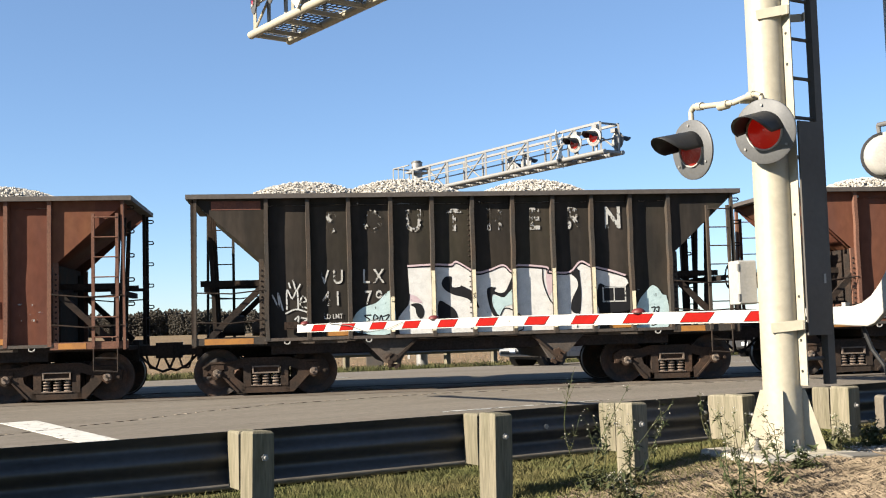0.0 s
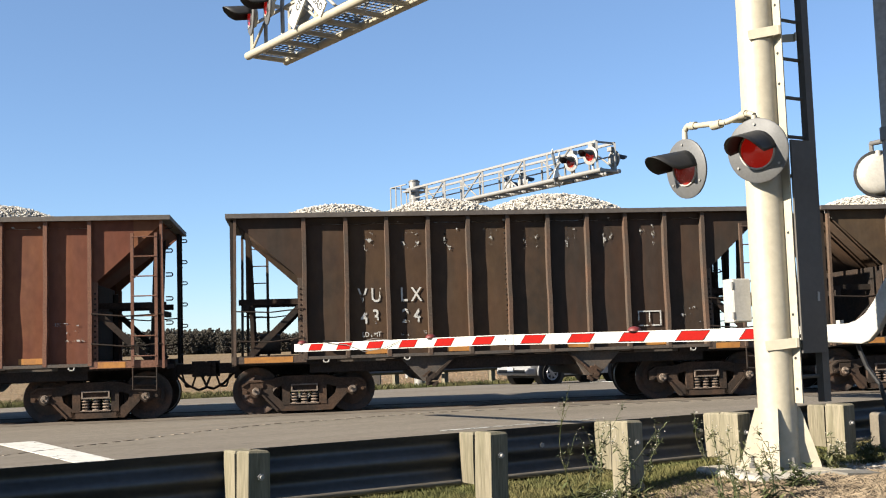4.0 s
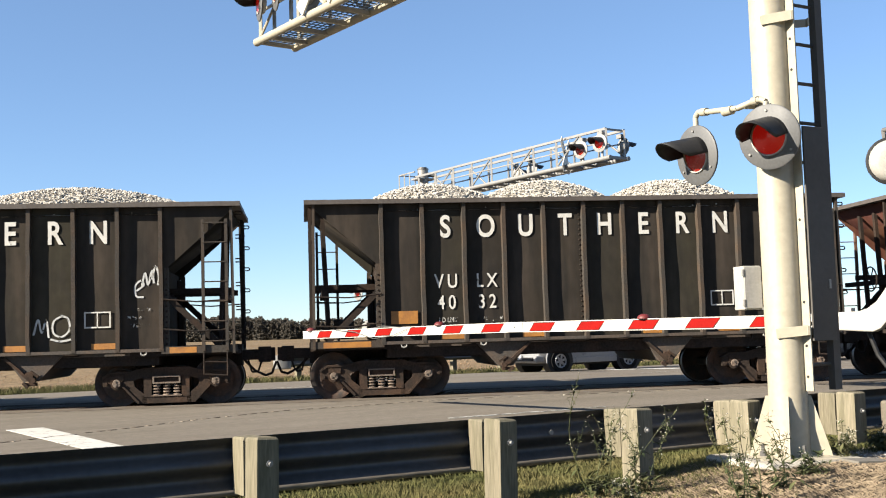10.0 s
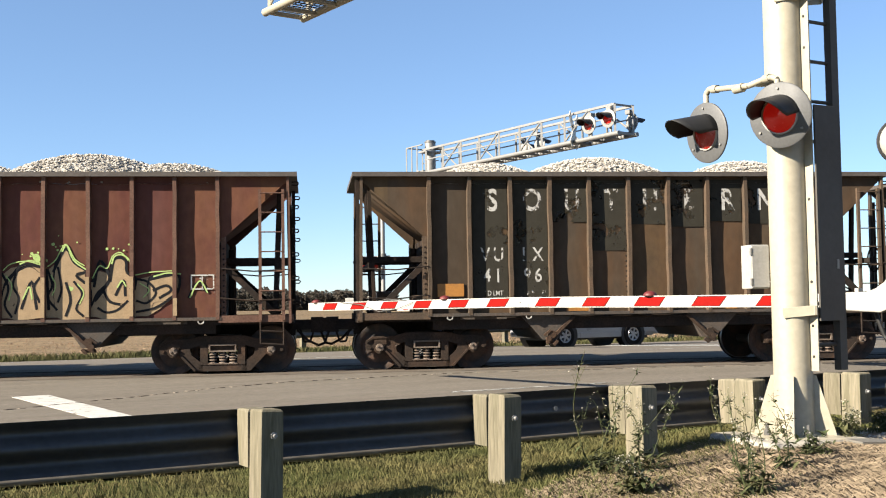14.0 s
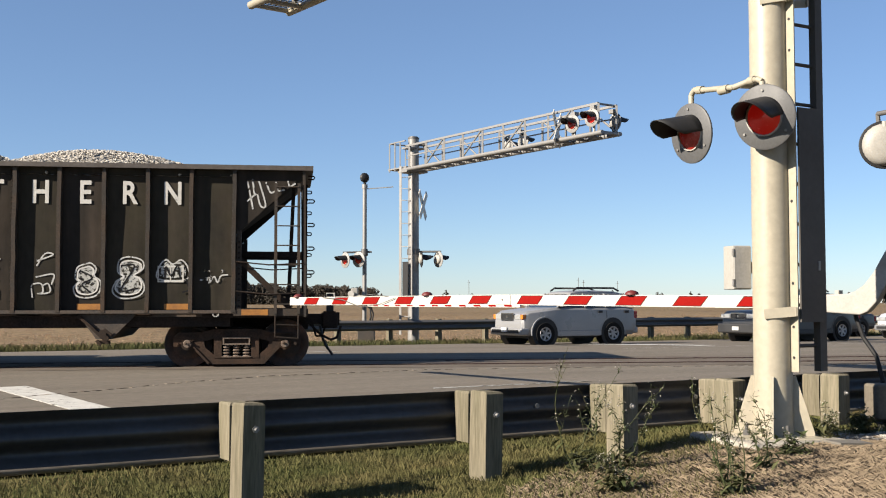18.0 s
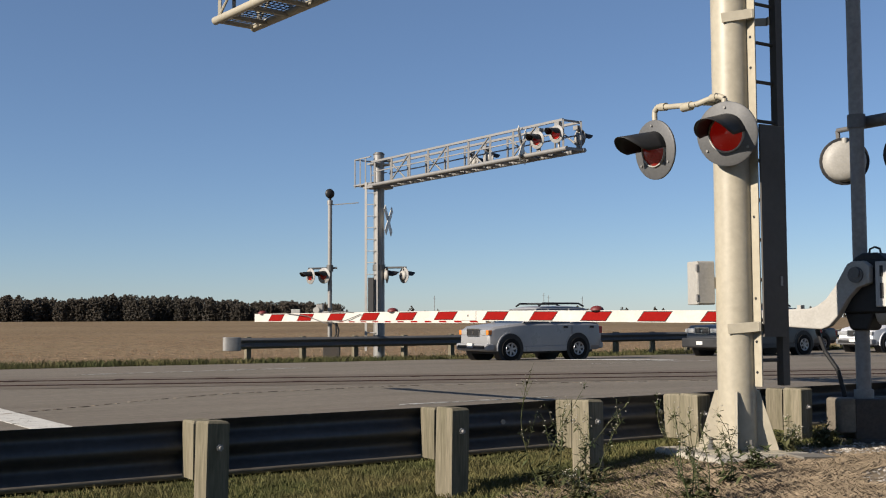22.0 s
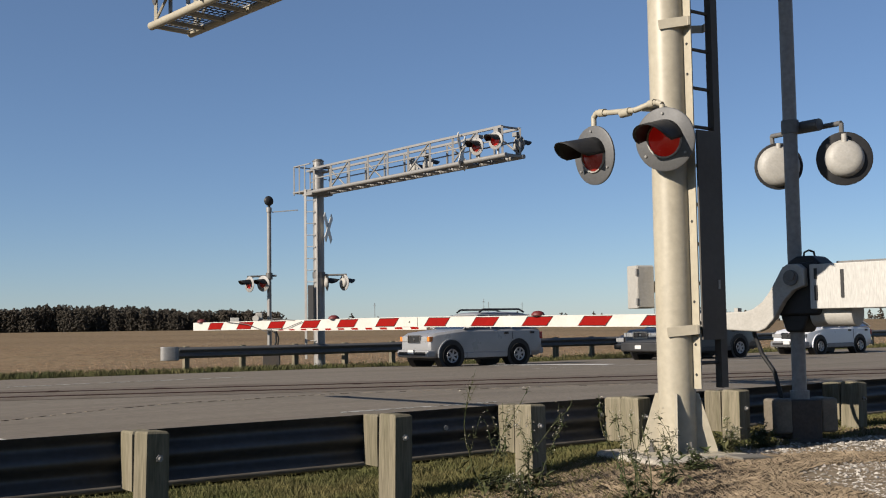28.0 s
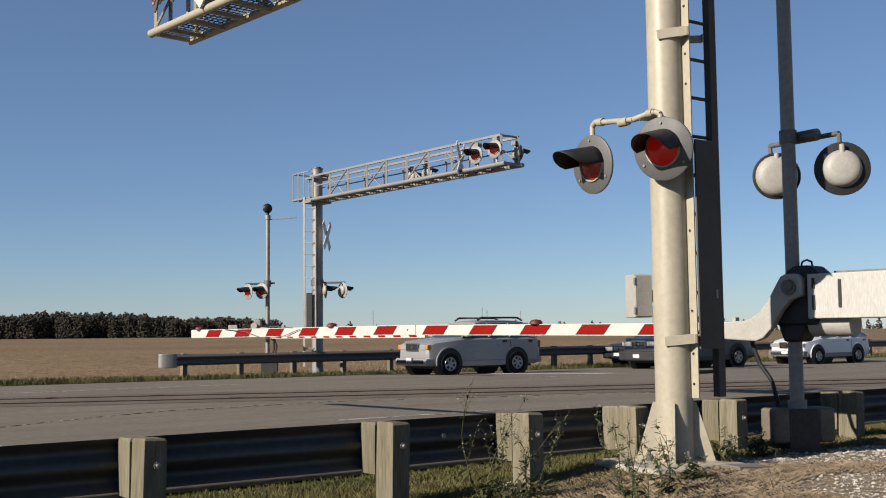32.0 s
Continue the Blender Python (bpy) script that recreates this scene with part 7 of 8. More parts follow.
spray(car, [curve(q) for q in (
    [(-3.07, 1.5), (-2.86, 1.61), (-2.74, 1.57)],
    [(-2.95, 1.56), (-2.94, 1.32)],
    [(-2.74, 1.56), (-2.8, 1.41), (-2.71, 1.32), (-2.65, 1.44), (-2.74, 1.5)],
    [(-2.63, 1.62), (-2.61, 1.32), (-2.48, 1.4), (-2.6, 1.5)],
    [(-2.04, 1.37), (-1.89, 1.22), (-1.98, 1.16), (-1.77, 1.31), (-1.86, 1.13), (-1.65, 1.27), (-1.77, 1.4)],
    [(-1.39, 1.69), (-1.42, 1.3)],
    [(-1.39, 1.69), (-1.24, 1.63), (-1.36, 1.51), (-1.19, 1.42), (-1.39, 1.29)],
    [(-1.09, 1.66), (-1.07, 1.36), (-1.17, 1.29)],
    [(-1.03, 1.28), (-0.94, 1.7), (-0.87, 1.28)],
    [(-1.01, 1.45), (-0.87, 1.47)],
    [(-0.8, 1.71), (-0.83, 1.29)],
    [(-0.68, 1.65), (-0.8, 1.5), (-0.71, 1.29)],
)], 0.026, M["spray_line"], Y, "spray_paint", "thin pale scribble")
spray(car, [curve(q) for q in (
    [(-0.44, 1.38), (-0.27, 1.35)],
    [(-0.41, 1.28), (-0.4, 1.44)],
    [(-0.28, 1.26), (-0.28, 1.42)],
    [(-0.44, 1.5), (-0.28, 1.59), (-0.42, 1.66)],
    [(-0.37, 1.53), (-0.37, 1.63)],
    [(-0.42, 1.74), (-0.27, 1.8), (-0.41, 1.88), (-0.24, 1.96), (-0.41, 2.01)],
    [(0.32, 1.28), (0.31, 1.49), (0.47, 1.52), (0.5, 1.37), (0.41, 1.34), (0.62, 1.37), (0.59, 1.52), (0.5, 1.49)],
    [(0.38, 1.64), (0.68, 1.69), (0.65, 1.51)],
    [(0.38, 1.83), (0.53, 2.06), (0.67, 2.04), (0.4, 1.93)],
    [(3.37, 1.6), (3.45, 1.66), (3.42, 1.54), (3.51, 1.66), (3.57, 1.55), (3.63, 1.67), (3.75, 1.69)],
)], 0.026, M["spray_line"], Y, "spray_paint", "thin pale scribble")
spray(car, [curve(q) for q in (
    [(4.1, 3.41), (4.2, 2.91)],
    [(4.19, 3.44), (4.23, 3.15)],
    [(4.1, 3.05), (4.25, 3.18)],
    [(4.31, 3.41), (4.43, 2.98), (4.34, 2.96), (4.28, 3.17)],
    [(4.44, 3.39), (4.52, 3.21), (4.62, 3.25)],
    [(4.62, 3.4), (4.65, 3.25), (4.77, 3.26)],
    [(4.84, 3.42), (4.87, 3.33), (4.97, 3.38)],
)], 0.03, M["spray_line"], -(SIDE - .078), "spray_paint", "white scribble")
car = TRAIN[4][0]
spray(car, [curve(q) for q in (
    [(-0.45, 1.12), (-0.43, 1.41), (-0.28, 1.71), (-0.08, 1.83)],
    [(0.1, 1.79), (0.31, 1.88), (0.54, 1.9), (0.78, 1.86)],
    [(0.86, 1.87), (1.13, 1.86), (1.51, 1.83)],
    [(1.66, 1.92), (2.01, 1.96), (2.28, 1.87)],
    [(-0.18, 1.26), (-0.15, 1.38), (-0.08, 1.41), (-0.11, 1.3), (-0.18, 1.26)],
    [(0.45, 1.52), (0.49, 1.32), (0.58, 1.39), (0.54, 1.5), (0.44, 1.52)],
    [(1.1, 1.37), (1.22, 1.29), (1.36, 1.37), (1.54, 1.37), (1.52, 1.08)],
    [(1.13, 1.26), (1.07, 1.11)],
    [(2.0, 1.48), (2.06, 1.3), (1.98, 1.28)],
)], 0.024, M["spray_line"], Y, "spray_paint", "thin pale arcs and scribble")
blob(car, [ring(q)[:-1] for q in (
    [(-1.31, 1.55), (-1.12, 1.49), (-0.92, 1.63), (-0.91, 1.38), (-1.05, 1.34), (-1.22, 1.43)],
)], M["spray_tan"], Y + .002)
spray(car, [curve(q) for q in (
    [(0.22, 1.43), (0.31, 1.34), (0.24, 1.25)],
    [(0.31, 1.4), (0.39, 1.1), (0.28, 1.16)],
    [(0.44, 1.1), (0.47, 1.25), (0.52, 1.1)],
    [(0.54, 1.24), (0.61, 1.12), (0.67, 1.26), (0.71, 1.09)],
)], 0.02, M["spray_pale"], Y - .005)
tail = TRAIN[9][0]
marker = part("tail_marker", MB().box(5.60, 5.74, -.10, .10, 1.0, 1.36), M["black"], tail, "dark box hung on the last coupler", bevel=.02)
part("marker_foot", MB().box(5.50, 5.82, -.12, .12, .68, .99), M["under"], marker, bevel=.03)
part("air_hose", MB().path([(5.48, -.16, .72), (5.52, -.2, .50), (5.60, -.2, .32), (5.72, -.18, .16)], .026, 8), M["black"], tail, "hanging black air hose")
for k, low in ((1, 1.30), (2, 1.30), (3, 2.75), (4, 2.2), (5, 2.7), (6, 2.65), (7, 2.75), (8, 2.7)):
    x = RIBS[k] + .3865
    part("old_repaint", MB().box(x - .335, x + .335, -(SIDE - .1075), -(SIDE - .110), low, 3.56), M["old_patch"], TRAIN[8][0], "dull dark repaint behind the lettering")
for i in (6, 8):
    part("repaint_patch", MB().box(-3.72, -3.22, -(SIDE - .100), -(SIDE - .105), 1.36, 1.60), M["yellow_tape"], TRAIN[i][0], "yellow painted patch")
for i in (1, 5):
    part("rust_patch", MB().box(-4.85, -3.95, -(SIDE - .083), -(SIDE - .079), 3.42, 3.58), M["rust"], TRAIN[i][0], "rust-red repaint patch")

# ---------------- vehicles waiting in the far lanes
def vehicle(name, label, m, length, width, wheelbase, belt, top, roof, paint, lower, hood_z, nose, wheel_r, bed=None, rt=.09, rack=False, kind="suv"):
    """A vehicle facing local -x: lofted body, glasshouse, bumpers, lamps, four wheels. roof: (windscreen foot, roof front, roof back, tail)."""
    car = thing(name, m, label, "car", "vehicles waiting at the crossing")
    half, clear = width / 2, 0.30
    x0, x1 = -length / 2, length / 2
    fa, ra = -wheelbase / 2 - nose, wheelbase / 2 - nose
    stations = []
    for x, z, k in ((x0, hood_z - .30, .80), (x0 + .06, hood_z - .10, .90), (x0 + .25, hood_z, .96), (roof[0], belt, 1.0), (roof[2], belt, 1.0), (x1 - .12, belt - .02, .97), (x1, belt - .12, .90)):
        stations.append((x, z, k))
    mb = MB()
    ring = []
    for x, z, k in stations:
        w = half * k
        c = clear + (.12 if x in (x0, x1) else 0)
        ring.append([(x, -w * .90, c), (x, -w, c + .14), (x, -w, (c + z) / 2), (x, -w * .975, z - .07), (x, -w * .90, z), (x, w * .90, z), (x, w * .975, z - .07), (x, w, (c + z) / 2), (x, w, c + .14), (x, w * .90, c)])
    n = len(ring[0])
    vs = [p for r in ring for p in r]
    fs = [(i * n + j, (i + 1) * n + j, (i + 1) * n + (j + 1) % n, i * n + (j + 1) % n) for i in range(len(ring) - 1) for j in range(n)] + [tuple(range(n)), tuple(range((len(ring) - 1) * n + n - 1, (len(ring) - 1) * n - 1, -1))]
    body = part("body", mb.add(vs, fs), paint, car, "painted body", bevel=.02)
    # glasshouse
    wb, wt = half * .93, half * .76
    a, b, c, d = roof
    gl = MB().add([(a, -wb, belt), (b, -wt, top - rt), (c, -wt, top - rt), (d, -wb, belt), (a, wb, belt), (b, wt, top - rt), (c, wt, top - rt), (d, wb, belt)],
                  [(0, 1, 2, 3), (7, 6, 5, 4), (0, 4, 5, 1), (2, 6, 7, 3), (1, 5, 6, 2)])
    for nm, face in (("side_window", (0, 1, 2, 3)), ("side_window", (7, 6, 5, 4)), ("windscreen", (0, 4, 5, 1)), ("rear_window", (2, 6, 7, 3))):
        part(nm, MB().add([gl.v[i] for i in face], [(0, 1, 2, 3)]), M["glass"], car, "dark tinted glass", fix=False)
    def crown(u, v):
        e = max(0, 1 - abs(2 * u - 1) ** 3.0) ** .5 * max(0, 1 - abs(2 * v - 1) ** 3.0) ** .5
        return (b - .05 + (c - b + .10) * u, (wt + .012) * (2 * v - 1), top - rt - .012 + (rt + .012) * e)
    skin = part("roof", MB().sheet(crown, linspace(0, 1, 17), linspace(0, 1, 13)), paint, car, fix=False)
    skin.modifiers.new("thick", "SOLIDIFY").thickness = .012
    for s in (-1, 1):
        def at(x, u):
            return Vector((x, s * (wb + (wt - wb) * u + .008), belt + (top - rt - belt) * u))
        pil = [((a, 0), (b, 1), .07), ((d, 0), (c, 1), .10)]
        mids = [(a * .38 + d * .62 if kind != "pickup" else (a + d) / 2, .08)] + ([(a * .70 + d * .30 + .15, .06)] if kind == "suv" else [])
        for xm, wid in mids:
            pil.append(((xm, 0), (xm + .03, 1), wid))
        for (xa, ua), (xb, ub), wid in pil:
            part("pillar", MB().bar(at(xa, ua), at(xb, ub), .02, wid, (0, s, 0)), paint, car)
        part("door_seam", MB().box(mids[0][0] - .006, mids[0][0] + .006, s * half * 1.0 - .004, s * half * 1.0 + .003, clear + .16, belt - .1), M["black"], car)
        for xm in (mids[0][0] - .25, min(d - .35, mids[0][0] + .95)):
            part("door_handle", MB().box(xm - .08, xm + .08, s * (half * .985), s * (half * .985 + .03), belt - .17, belt - .10), M["black"], car)
        part("rocker", MB().box(fa + wheel_r + .12, ra - wheel_r - .12, s * (half - .03), s * (half + .018), clear - .02, clear + .15), lower, car, bevel=.015)
        part("mirror", MB().box(a + .05, a + .22, s * (half - .02), s * (half + .17), belt + .02, belt + .16), lower, car, bevel=.03)
        for x in (fa, ra):
            mb = MB()
            for k in range(14):
                t0, t1 = radians(-8 + k * 14), radians(-8 + (k + 1) * 14)
                r0, r1 = wheel_r + .115, wheel_r + .15
                pts = [(x + r * math.cos(t), yy, wheel_r + .02 + r * math.sin(t)) for t in (t0, t1) for r in (r0, r1) for yy in (s * (half - .05), s * (half + .010))]
                mb.add(pts, [(0, 1, 3, 2), (4, 6, 7, 5), (2, 3, 7, 6), (0, 4, 5, 1), (1, 5, 7, 3)])
            part("wheel_arch", mb, paint, car, "flared wheel arch")
            part("wheel_well", MB().tube((x, s * (half - .30), wheel_r + .03), (x, s * (half + .006), wheel_r + .03), wheel_r + .118, n=28), M["black"], car)
            tyre = part("tyre", MB().lathe([(wheel_r * .58, .10), (wheel_r * .94, .11), (wheel_r, .07), (wheel_r, -.07), (wheel_r * .94, -.11), (wheel_r * .58, -.10)], 28, pose(x, s * (half - .075), wheel_r, 90, 0, 0)), M["rubber"], car, "black tyre")
            mb = MB().lathe([(wheel_r * .48, .085), (wheel_r * .58, .105), (wheel_r * .60, .09)], 24).tube((0, 0, .06), (0, 0, .10), wheel_r * .16, n=12)
            for k in range(6):
                t = radians(60 * k + 15)
                mb.bar((wheel_r * .12 * math.cos(t), wheel_r * .12 * math.sin(t), .08), (wheel_r * .58 * math.cos(t), wheel_r * .58 * math.sin(t), .085), wheel_r * .17, .03)
            # black backing added for the dark seen between the spokes
            part("brake_disc", MB().tube((x, s * (half - .11), wheel_r), (x, s * (half - .05), wheel_r), wheel_r * .57, n=20), M["black"], tyre)
            part("rim", mb.move(pose(x, s * (half - .06), wheel_r, 90, 0, 0) if s < 0 else pose(x, s * (half - .06), wheel_r, -90, 0, 0)), M["alloy"], tyre, "spoked alloy rim")
        part("headlight", MB().box(x0 - .015, x0 + .12, s * half * .42, s * half * .76, hood_z - .27, hood_z - .10), M["headlight"], car, "clear headlight", bevel=.02)
        part("indicator", MB().box(x0 - .008, x0 + .13, s * half * .765, s * half * .90, hood_z - .255, hood_z - .115), M["amber" if rack and kind == "suv" else "headlight"], car, "corner lamp", bevel=.01)
        part("tail_light", MB().box(x1 - .12, x1 + .01, s * half * .84, s * half * .955, belt - .34, belt - .12), M["tail_red"], car, "red tail lamp", bevel=.01)
    deep = .36 if kind == "pickup" else .24
    part("front_bumper", MB().box(x0 - .10 - (.05 if kind == "pickup" else 0), x0 + .20, -half * .96, half * .96, clear + .02, clear + deep), lower, car, bevel=.05)
    part("rear_bumper", MB().box(x1 - .15, x1 + .08, -half * .93, half * .93, clear + .04, clear + .24), lower, car, bevel=.05)
    gr = part("grille", MB().box(x0 - .02, x0 + .05, -half * .34, half * .34, hood_z - .30, hood_z - .09), M["black"], car, "dark grille", bevel=.015)
    part("grille_trim", MB().box(x0 - .03, x0 + .02, -half * .37, half * .37, hood_z - .10, hood_z - .065).box(x0 - .03, x0 + .02, -half * .37, half * .37, hood_z - .305, hood_z - .28).box(x0 - .03, x0 + .02, -half * .375, -half * .345, hood_z - .28, hood_z - .10).box(x0 - .03, x0 + .02, half * .345, half * .375, hood_z - .28, hood_z - .10), M["chrome"], gr)
    part("grille_badge", MB().tube((x0 - .035, 0, hood_z - .19), (x0 - .01, 0, hood_z - .19), .045, n=12), M["chrome"], gr)
    part("air_intake", MB().box(x0 - .125, x0 + .0, -half * .80, half * .80, clear + .085, clear + .185), M["black"], car, "dark intake slot")
    part("number_plate", MB().box(x0 - .16, x0 - .10, -.15, .15, clear + .12, clear + .25), M["plate"], car, "pale number plate")
    part("underside", MB().box(x0 + .3, x1 - .3, -half * .8, half * .8, clear - .08, clear + .05), M["black"], car)
    if rack:
        for s in (-1, 1):
            part("roof_rail", MB().path([(b + .15, s * (wt - .08), top - .02), (b + .3, s * (wt - .08), top + .07), (c - .3, s * (wt - .08), top + .07), (c - .1, s * (wt - .08), top - .02)], .03, 8), M["black"], car, "black roof rail")
        for x in (b + .6, c - .6):
            part("roof_bar", MB().bar((x, -wt + .08, top + .07), (x, wt - .08, top + .07), .05, .03), M["black"], car)
    if bed:
        part("cargo_bed", MB().box(bed, x1 - .05, -half * .9, half * .9, belt - .30, belt - .28).box(bed, x1 - .04, -half * .97, -half * .90, belt - .08, belt + .02).box(bed, x1 - .04, half * .90, half * .97, belt - .08, belt + .02), M["car_black"], car, "open cargo bed")
    return car


def lane(p, q, z=-.0):
    w = ROAD @ Vector((p, q, z))
    return pose(w.x, w.y, drop(w.x, w.y) + z, 0, 0, 30)


vehicle("sport_utility_vehicle", "silver sport utility vehicle with roof rails, stopped on the far lane", lane(21.0, 28.10), 4.40, 1.78, 2.62, 1.16, 1.70, (-.95, -.30, 1.75, 2.1), M["car_silver"], M["car_silver"], 1.06, .13, .355, rack=True, rt=.10)
vehicle("pickup_truck", "dark grey pickup truck with a dark front bumper, waiting in line", lane(31.2, 28.10), 5.30, 1.86, 3.35, 1.14, 1.80, (-1.05, -.45, 1.35, 1.65), M["car_dark"], M["car_black"], 1.10, .10, .38, bed=1.6, rack=True, kind="pickup")
vehicle("compact_car", "white compact crossover car waiting in line", lane(39.1, 28.10), 4.40, 1.76, 2.65, 1.08, 1.58, (-1.15, -.35, 1.35, 2.1), M["car_white"], M["car_clad"], .95, .05, .33)
NAVY = vehicle("sedan", "dark blue sedan easing forward beside the pickup truck", lane(32.2, 31.6), 4.5, 1.76, 2.65, .96, 1.45, (-.9, -.2, 1.0, 1.7), M["car_navy"], M["car_navy"], .88, .05, .32)

# ---------------- trees on the skyline
def clump(mb, c, r, rg):
    n = len(mb.v)
    dirs = [(1, 0, 0), (.3, .95, 0), (-.8, .6, 0), (-.8, -.6, 0), (.3, -.95, 0), (0, 0, 1), (0, 0, -1)]
    mb.v += [(c[0] + d[0] * r * rg.uniform(.6, 1.4), c[1] + d[1] * r * rg.uniform(.6, 1.4), c[2] + d[2] * r * rg.uniform(.5, 1.3) + r * rg.uniform(-.3, .3)) for d in dirs]
    for k in range(5):
        mb.f += [(n + k, n + (k + 1) % 5, n + 5), (n + (k + 1) % 5, n + k, n + 6)]


def wood_line(name, label, spots, seed, leaf=1.0, scrub=0, clumps=150):
    rg = random.Random(seed)
    crown, trunks = MB(), MB()
    for k in range(scrub):       # undergrowth and lower boughs that close the gaps
        x, y, h = spots[rg.randrange(len(spots))]
        clump(crown, (x + rg.uniform(-1.5, 1.5), y + rg.uniform(-3, 1), ground_z(x, y) + h * rg.uniform(.0, .88)), rg.uniform(.18, .48), rg)
    for x, y, h in spots:
        z = ground_z(x, y)
        w = h * rg.uniform(.28, .42)
        trunks.tube((x, y, z - .2), (x + rg.uniform(-.3, .3), y, z + h * .75), h * .022, h * .006, n=5, caps=False)
        for k in range(4):
            a = rg.uniform(0, 6.28)
            trunks.tube((x, y, z + h * (.35 + .1 * k)), (x + w * .7 * math.cos(a), y + w * .7 * math.sin(a), z + h * (.5 + .1 * k)), h * .008, h * .003, n=4, caps=False)
        for k in range(clumps):
            u = rg.random()
            a, rr = rg.uniform(0, 6.28), w * math.sin(math.pi * (.34 + .63 * u) ** .9) * math.sqrt(rg.random())
            clump(crown, (x + rr * math.cos(a), y + rr * math.sin(a), z + h * (.03 + .93 * u)), h * rg.uniform(.018, .042) * leaf * (1.7 - .9 * u), rg)
    tagged(new(name, crown.mesh(name, M["tree_leaf"], fix=False)), label, "trees", kind="stuff")
    tagged(new(name + "_trunks", trunks.mesh(name + "_trunks", M["bark"], fix=False)), "thin trunks and limbs of the skyline trees", "trees", kind="stuff")


rg = random.Random(21)
spots = []
for k in range(430):
    x = -262 + k * 0.565
    h = 8.7 if x < -75 else 8.7 - (x + 75) * .055
    h *= .80 + .20 * noise.noise(Vector((x * .05, 2, 0))) + rg.uniform(0, .22)
    spots.append((x + rg.uniform(-1, 1), 352 + rg.uniform(-4, 18), max(h, 3.0)))
wood_line("tree_line", "dense dark line of trees beyond the field", spots, 5, 1.0, 52000, 190)
spots = []
for k in range(300):
    x = -60 + k * 3.1 + rg.uniform(-2, 2)
    h = 8.6 * (.5 + .6 * abs(noise.noise(Vector((k * .21, 7, 0)))) + (.5 if rg.random() < .12 else 0))
    spots.append((x, 880 + rg.uniform(-30, 60), h))
wood_line("far_tree_line", "low broken line of distant trees", spots, 6, 2.2, 0, 50)
poles = thing("transmission_towers", pose(0, 0, 0), "faint distant lattice towers on the skyline", "tower", kind="structure")
for x, h in ((28, 20), (118, 22), (122, 20), (150, 19), (262, 22)):
    part("tower", MB().bar((x, 900, 0), (x, 900, h), .28, .28).bar((x - 1.3, 900, h * .9), (x + 1.3, 900, h * .9), .15, .15), M["galv_dull"], poles)

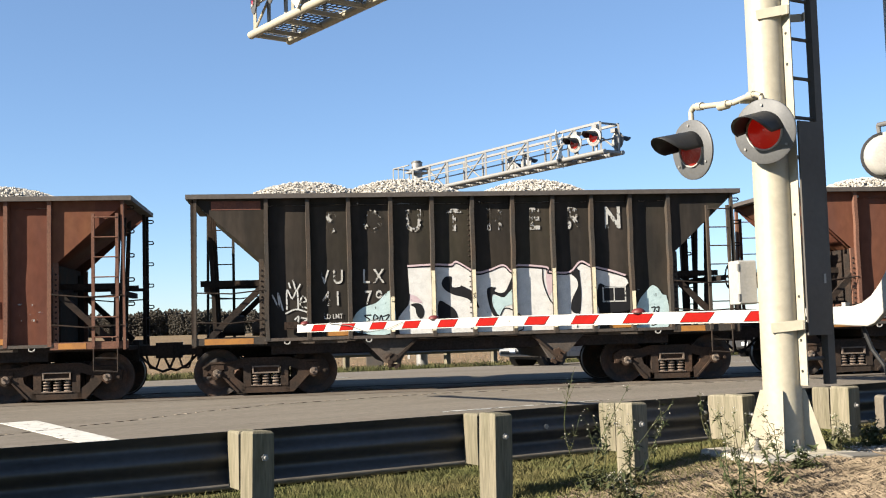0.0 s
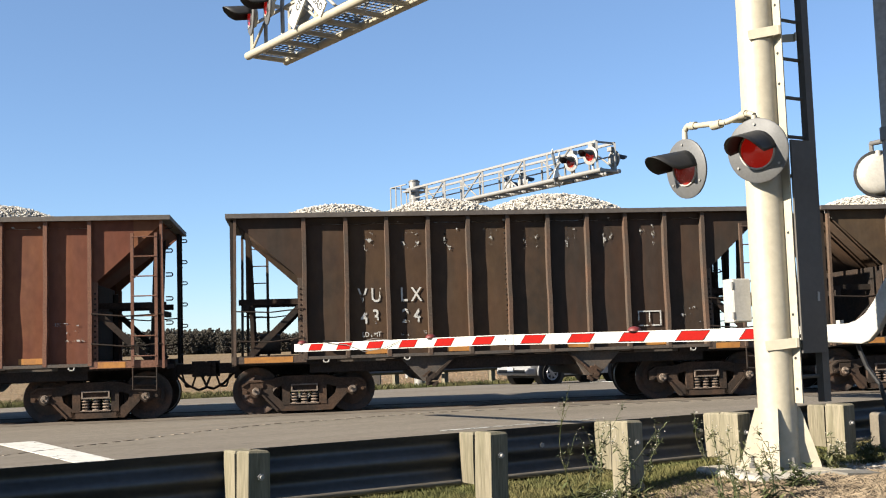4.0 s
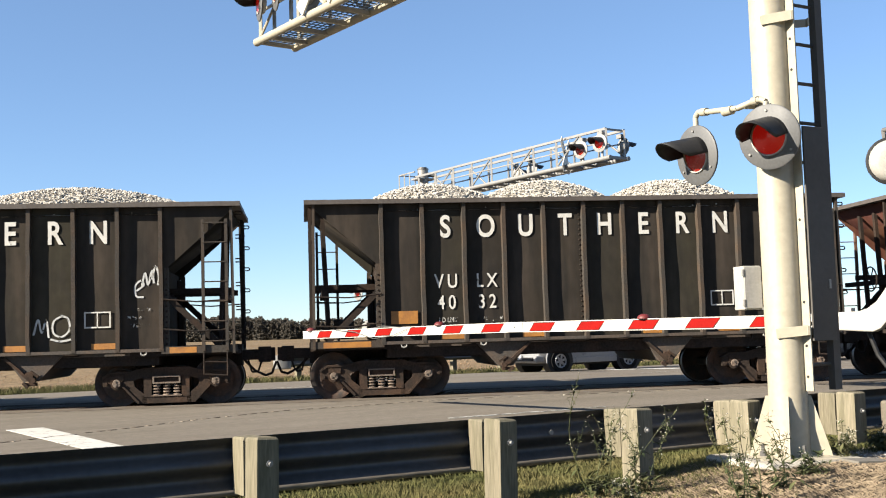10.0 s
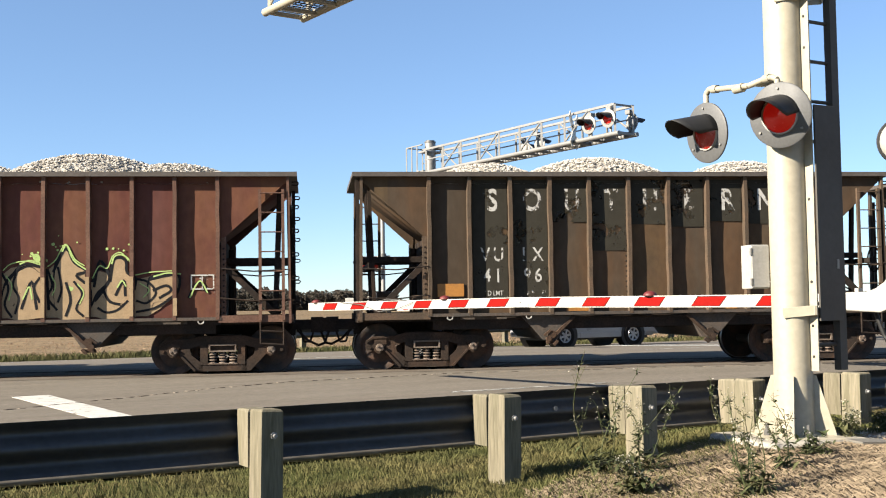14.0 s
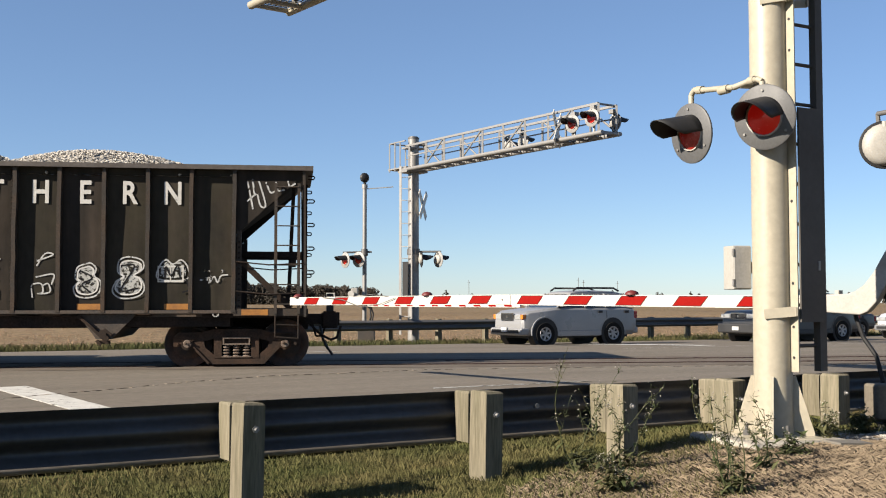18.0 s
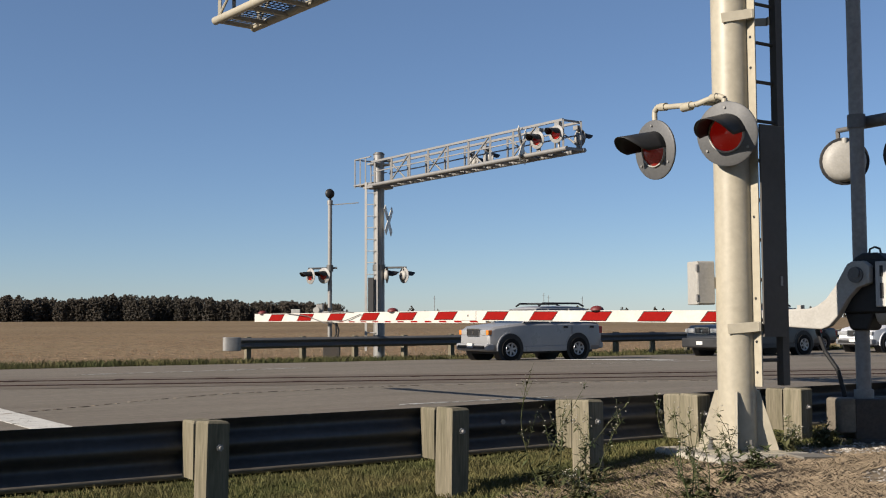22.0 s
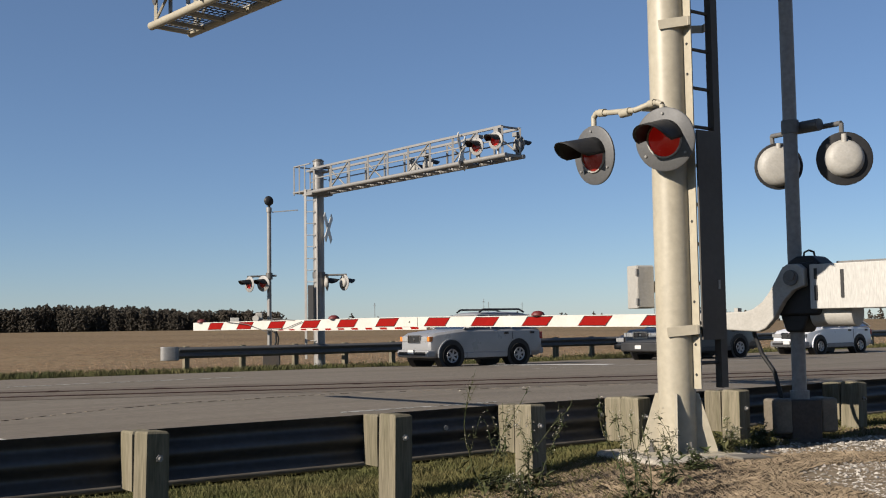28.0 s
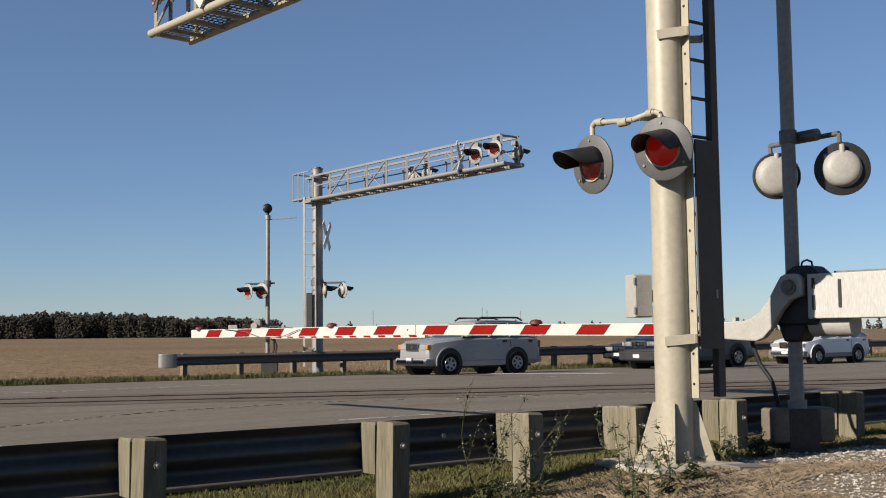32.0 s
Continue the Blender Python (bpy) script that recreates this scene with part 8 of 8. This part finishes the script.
# ---------------- weeds by the posts
def weed(x, y, h, seed, stems=5, spread=.35):
    """Thin curved stems that fork near the top, with a few narrow leaves and small pale heads."""
    rg = random.Random(seed)
    w = thing("weed", pose(x, y, ground_z(x, y)), "tall straggly weed with pale seed heads", "weed", "weeds by the guardrail")
    st, lv, bd = MB(), MB(), MB()

    def leaf(p, ln):
        b = rg.uniform(0, 6.28)
        d = Vector((math.cos(b), math.sin(b), rg.uniform(-.7, .9))).normalized() * ln
        s = d.cross(Vector((0, 0, 1))).normalized() * ln * rg.uniform(.09, .16)
        droop = Vector((0, 0, -ln * rg.uniform(.05, .3)))
        lv.add([p, p + d * .5 + s, p + d + droop, p + d * .5 - s], [(0, 1, 2, 3)])

    def stalk(p, d, ln, r, depth):
        n = 7 if depth == 0 else 4
        pts, q = [p], Vector(p)
        bend = Vector((rg.uniform(-.3, .3), rg.uniform(-.3, .3), .18))
        for j in range(n):
            d = (d + bend * .22 + Vector((rg.uniform(-.13, .13), rg.uniform(-.13, .13), 0))).normalized()
            q = q + d * ln / n
            pts.append(q)
        for j in range(n):
            st.tube(pts[j], pts[j + 1], r * (1 - .6 * j / n), r * (1 - .6 * (j + 1) / n), n=5, caps=False)
        for j in range(20 if depth == 0 else 4):
            u = rg.random() ** 1.2 * .95
            i = min(int(u * n), n - 1)
            leaf(pts[i].lerp(pts[i + 1], u * n - i), rg.uniform(.06, .14) * (1.25 - 1.0 * u) * (1 if depth == 0 else .45))
        if depth < 2:
            for j in range(rg.randint(2, 4)):
                k = rg.randint(int(n * .45), n)
                e = (d + Vector((rg.uniform(-1, 1), rg.uniform(-1, 1), rg.uniform(-.1, .6))) * .85).normalized()
                stalk(pts[k], e, ln * rg.uniform(.22, .40), r * .5, depth + 1)
        if depth > 0:
            for j in range(1):
                octa(bd, pts[-1] + Vector((rg.uniform(-.02, .02), rg.uniform(-.02, .02), rg.uniform(-.025, .012))), rg.uniform(.004, .0085), rg, 1.0)
    for k in range(stems):
        a = rg.uniform(0, 6.28)
        lean = rg.uniform(.2, 1) * spread
        stalk(Vector((.04 * math.cos(a), .04 * math.sin(a), -.02)), Vector((lean * math.cos(a), lean * math.sin(a), 1)).normalized(), h * rg.uniform(.55, .9), .005, 0)
    for j in range(14 * stems):
        a, r = rg.uniform(0, 6.28), rg.uniform(.01, .13)
        leaf(Vector((r * math.cos(a), r * math.sin(a), rg.uniform(.0, .16))), rg.uniform(.06, .13))
    tagged(part("stem", st, M["weed"], w, fix=False), kind="stuff")
    tagged(part("foliage", lv, M["weed"], w, fix=False), kind="stuff")
    tagged(part("seed_head", bd, M["weed_bud"], w, "pale seed heads", fix=False), kind="stuff")


weed(1.06, 8.05, .9, 1, 5, .75)
weed(1.38, 8.1, .70, 2, 4, .7)
weed(1.84, 6.85, .72, 3, 6, .60)
weed(2.30, 7.6, .62, 4, 3, .5)
weed(3.16, 8.95, .30, 6, 5, .22)
weed(1.2, 7.3, .3, 7, 6, .3)
weed(2.62, 8.1, .2, 8, 4, .3)
weed(3.7, 9.5, .25, 9, 5, .3)
rock = tagged(new("rock", MB().lathe([(0, .07), (.06, .06), (.09, .02), (.07, -.03), (0, -.04)], 9).mesh("rock", M["stone"])), "pale stone lying on the gravel", "rock")
rock.matrix_basis = pose(4.5, 8.6, ground_z(4.5, 8.6) + .03)
slab = tagged(new("broken_slab", MB().prism([(-.17, 0), (.18, 0), (.15, .06), (-.14, .07)], -.12, .12).mesh("broken_slab", M["slab"])), "broken concrete slab by the signal base", "slab")
slab.matrix_basis = pose(3.2, 8.6, ground_z(3.2, 8.6) - .03, 0, 0, 15)


# ---------------- what moves: the train rolls by, gaining a little speed, and its wheelsets turn
def rolled(t):
    return 5.595 * t + 0.0017 * t * t


def motions():
    for car, wheels, s0 in TRAIN:
        walk(car, [(t, TRACK @ Matrix.Translation((s0 - rolled(t), 0, 0.013))) for t in range(33)])
        for x, ws in wheels:
            phase = 70.0 * x
            walk(ws, [(k * 0.1, pose(x, 0, R_WHEEL, 0, phase - math.degrees(rolled(k * 0.1) / R_WHEEL), 0)) for k in range(321)])
    steps_ = ((0.0, 37.0), (22.0, 37.0), (25.5, 35.7), (27.5, 34.0), (29.0, 33.55), (32.0, 33.25))
    walk(NAVY, [(t, lane(p, 31.6)) for t, p in steps_])


motions()
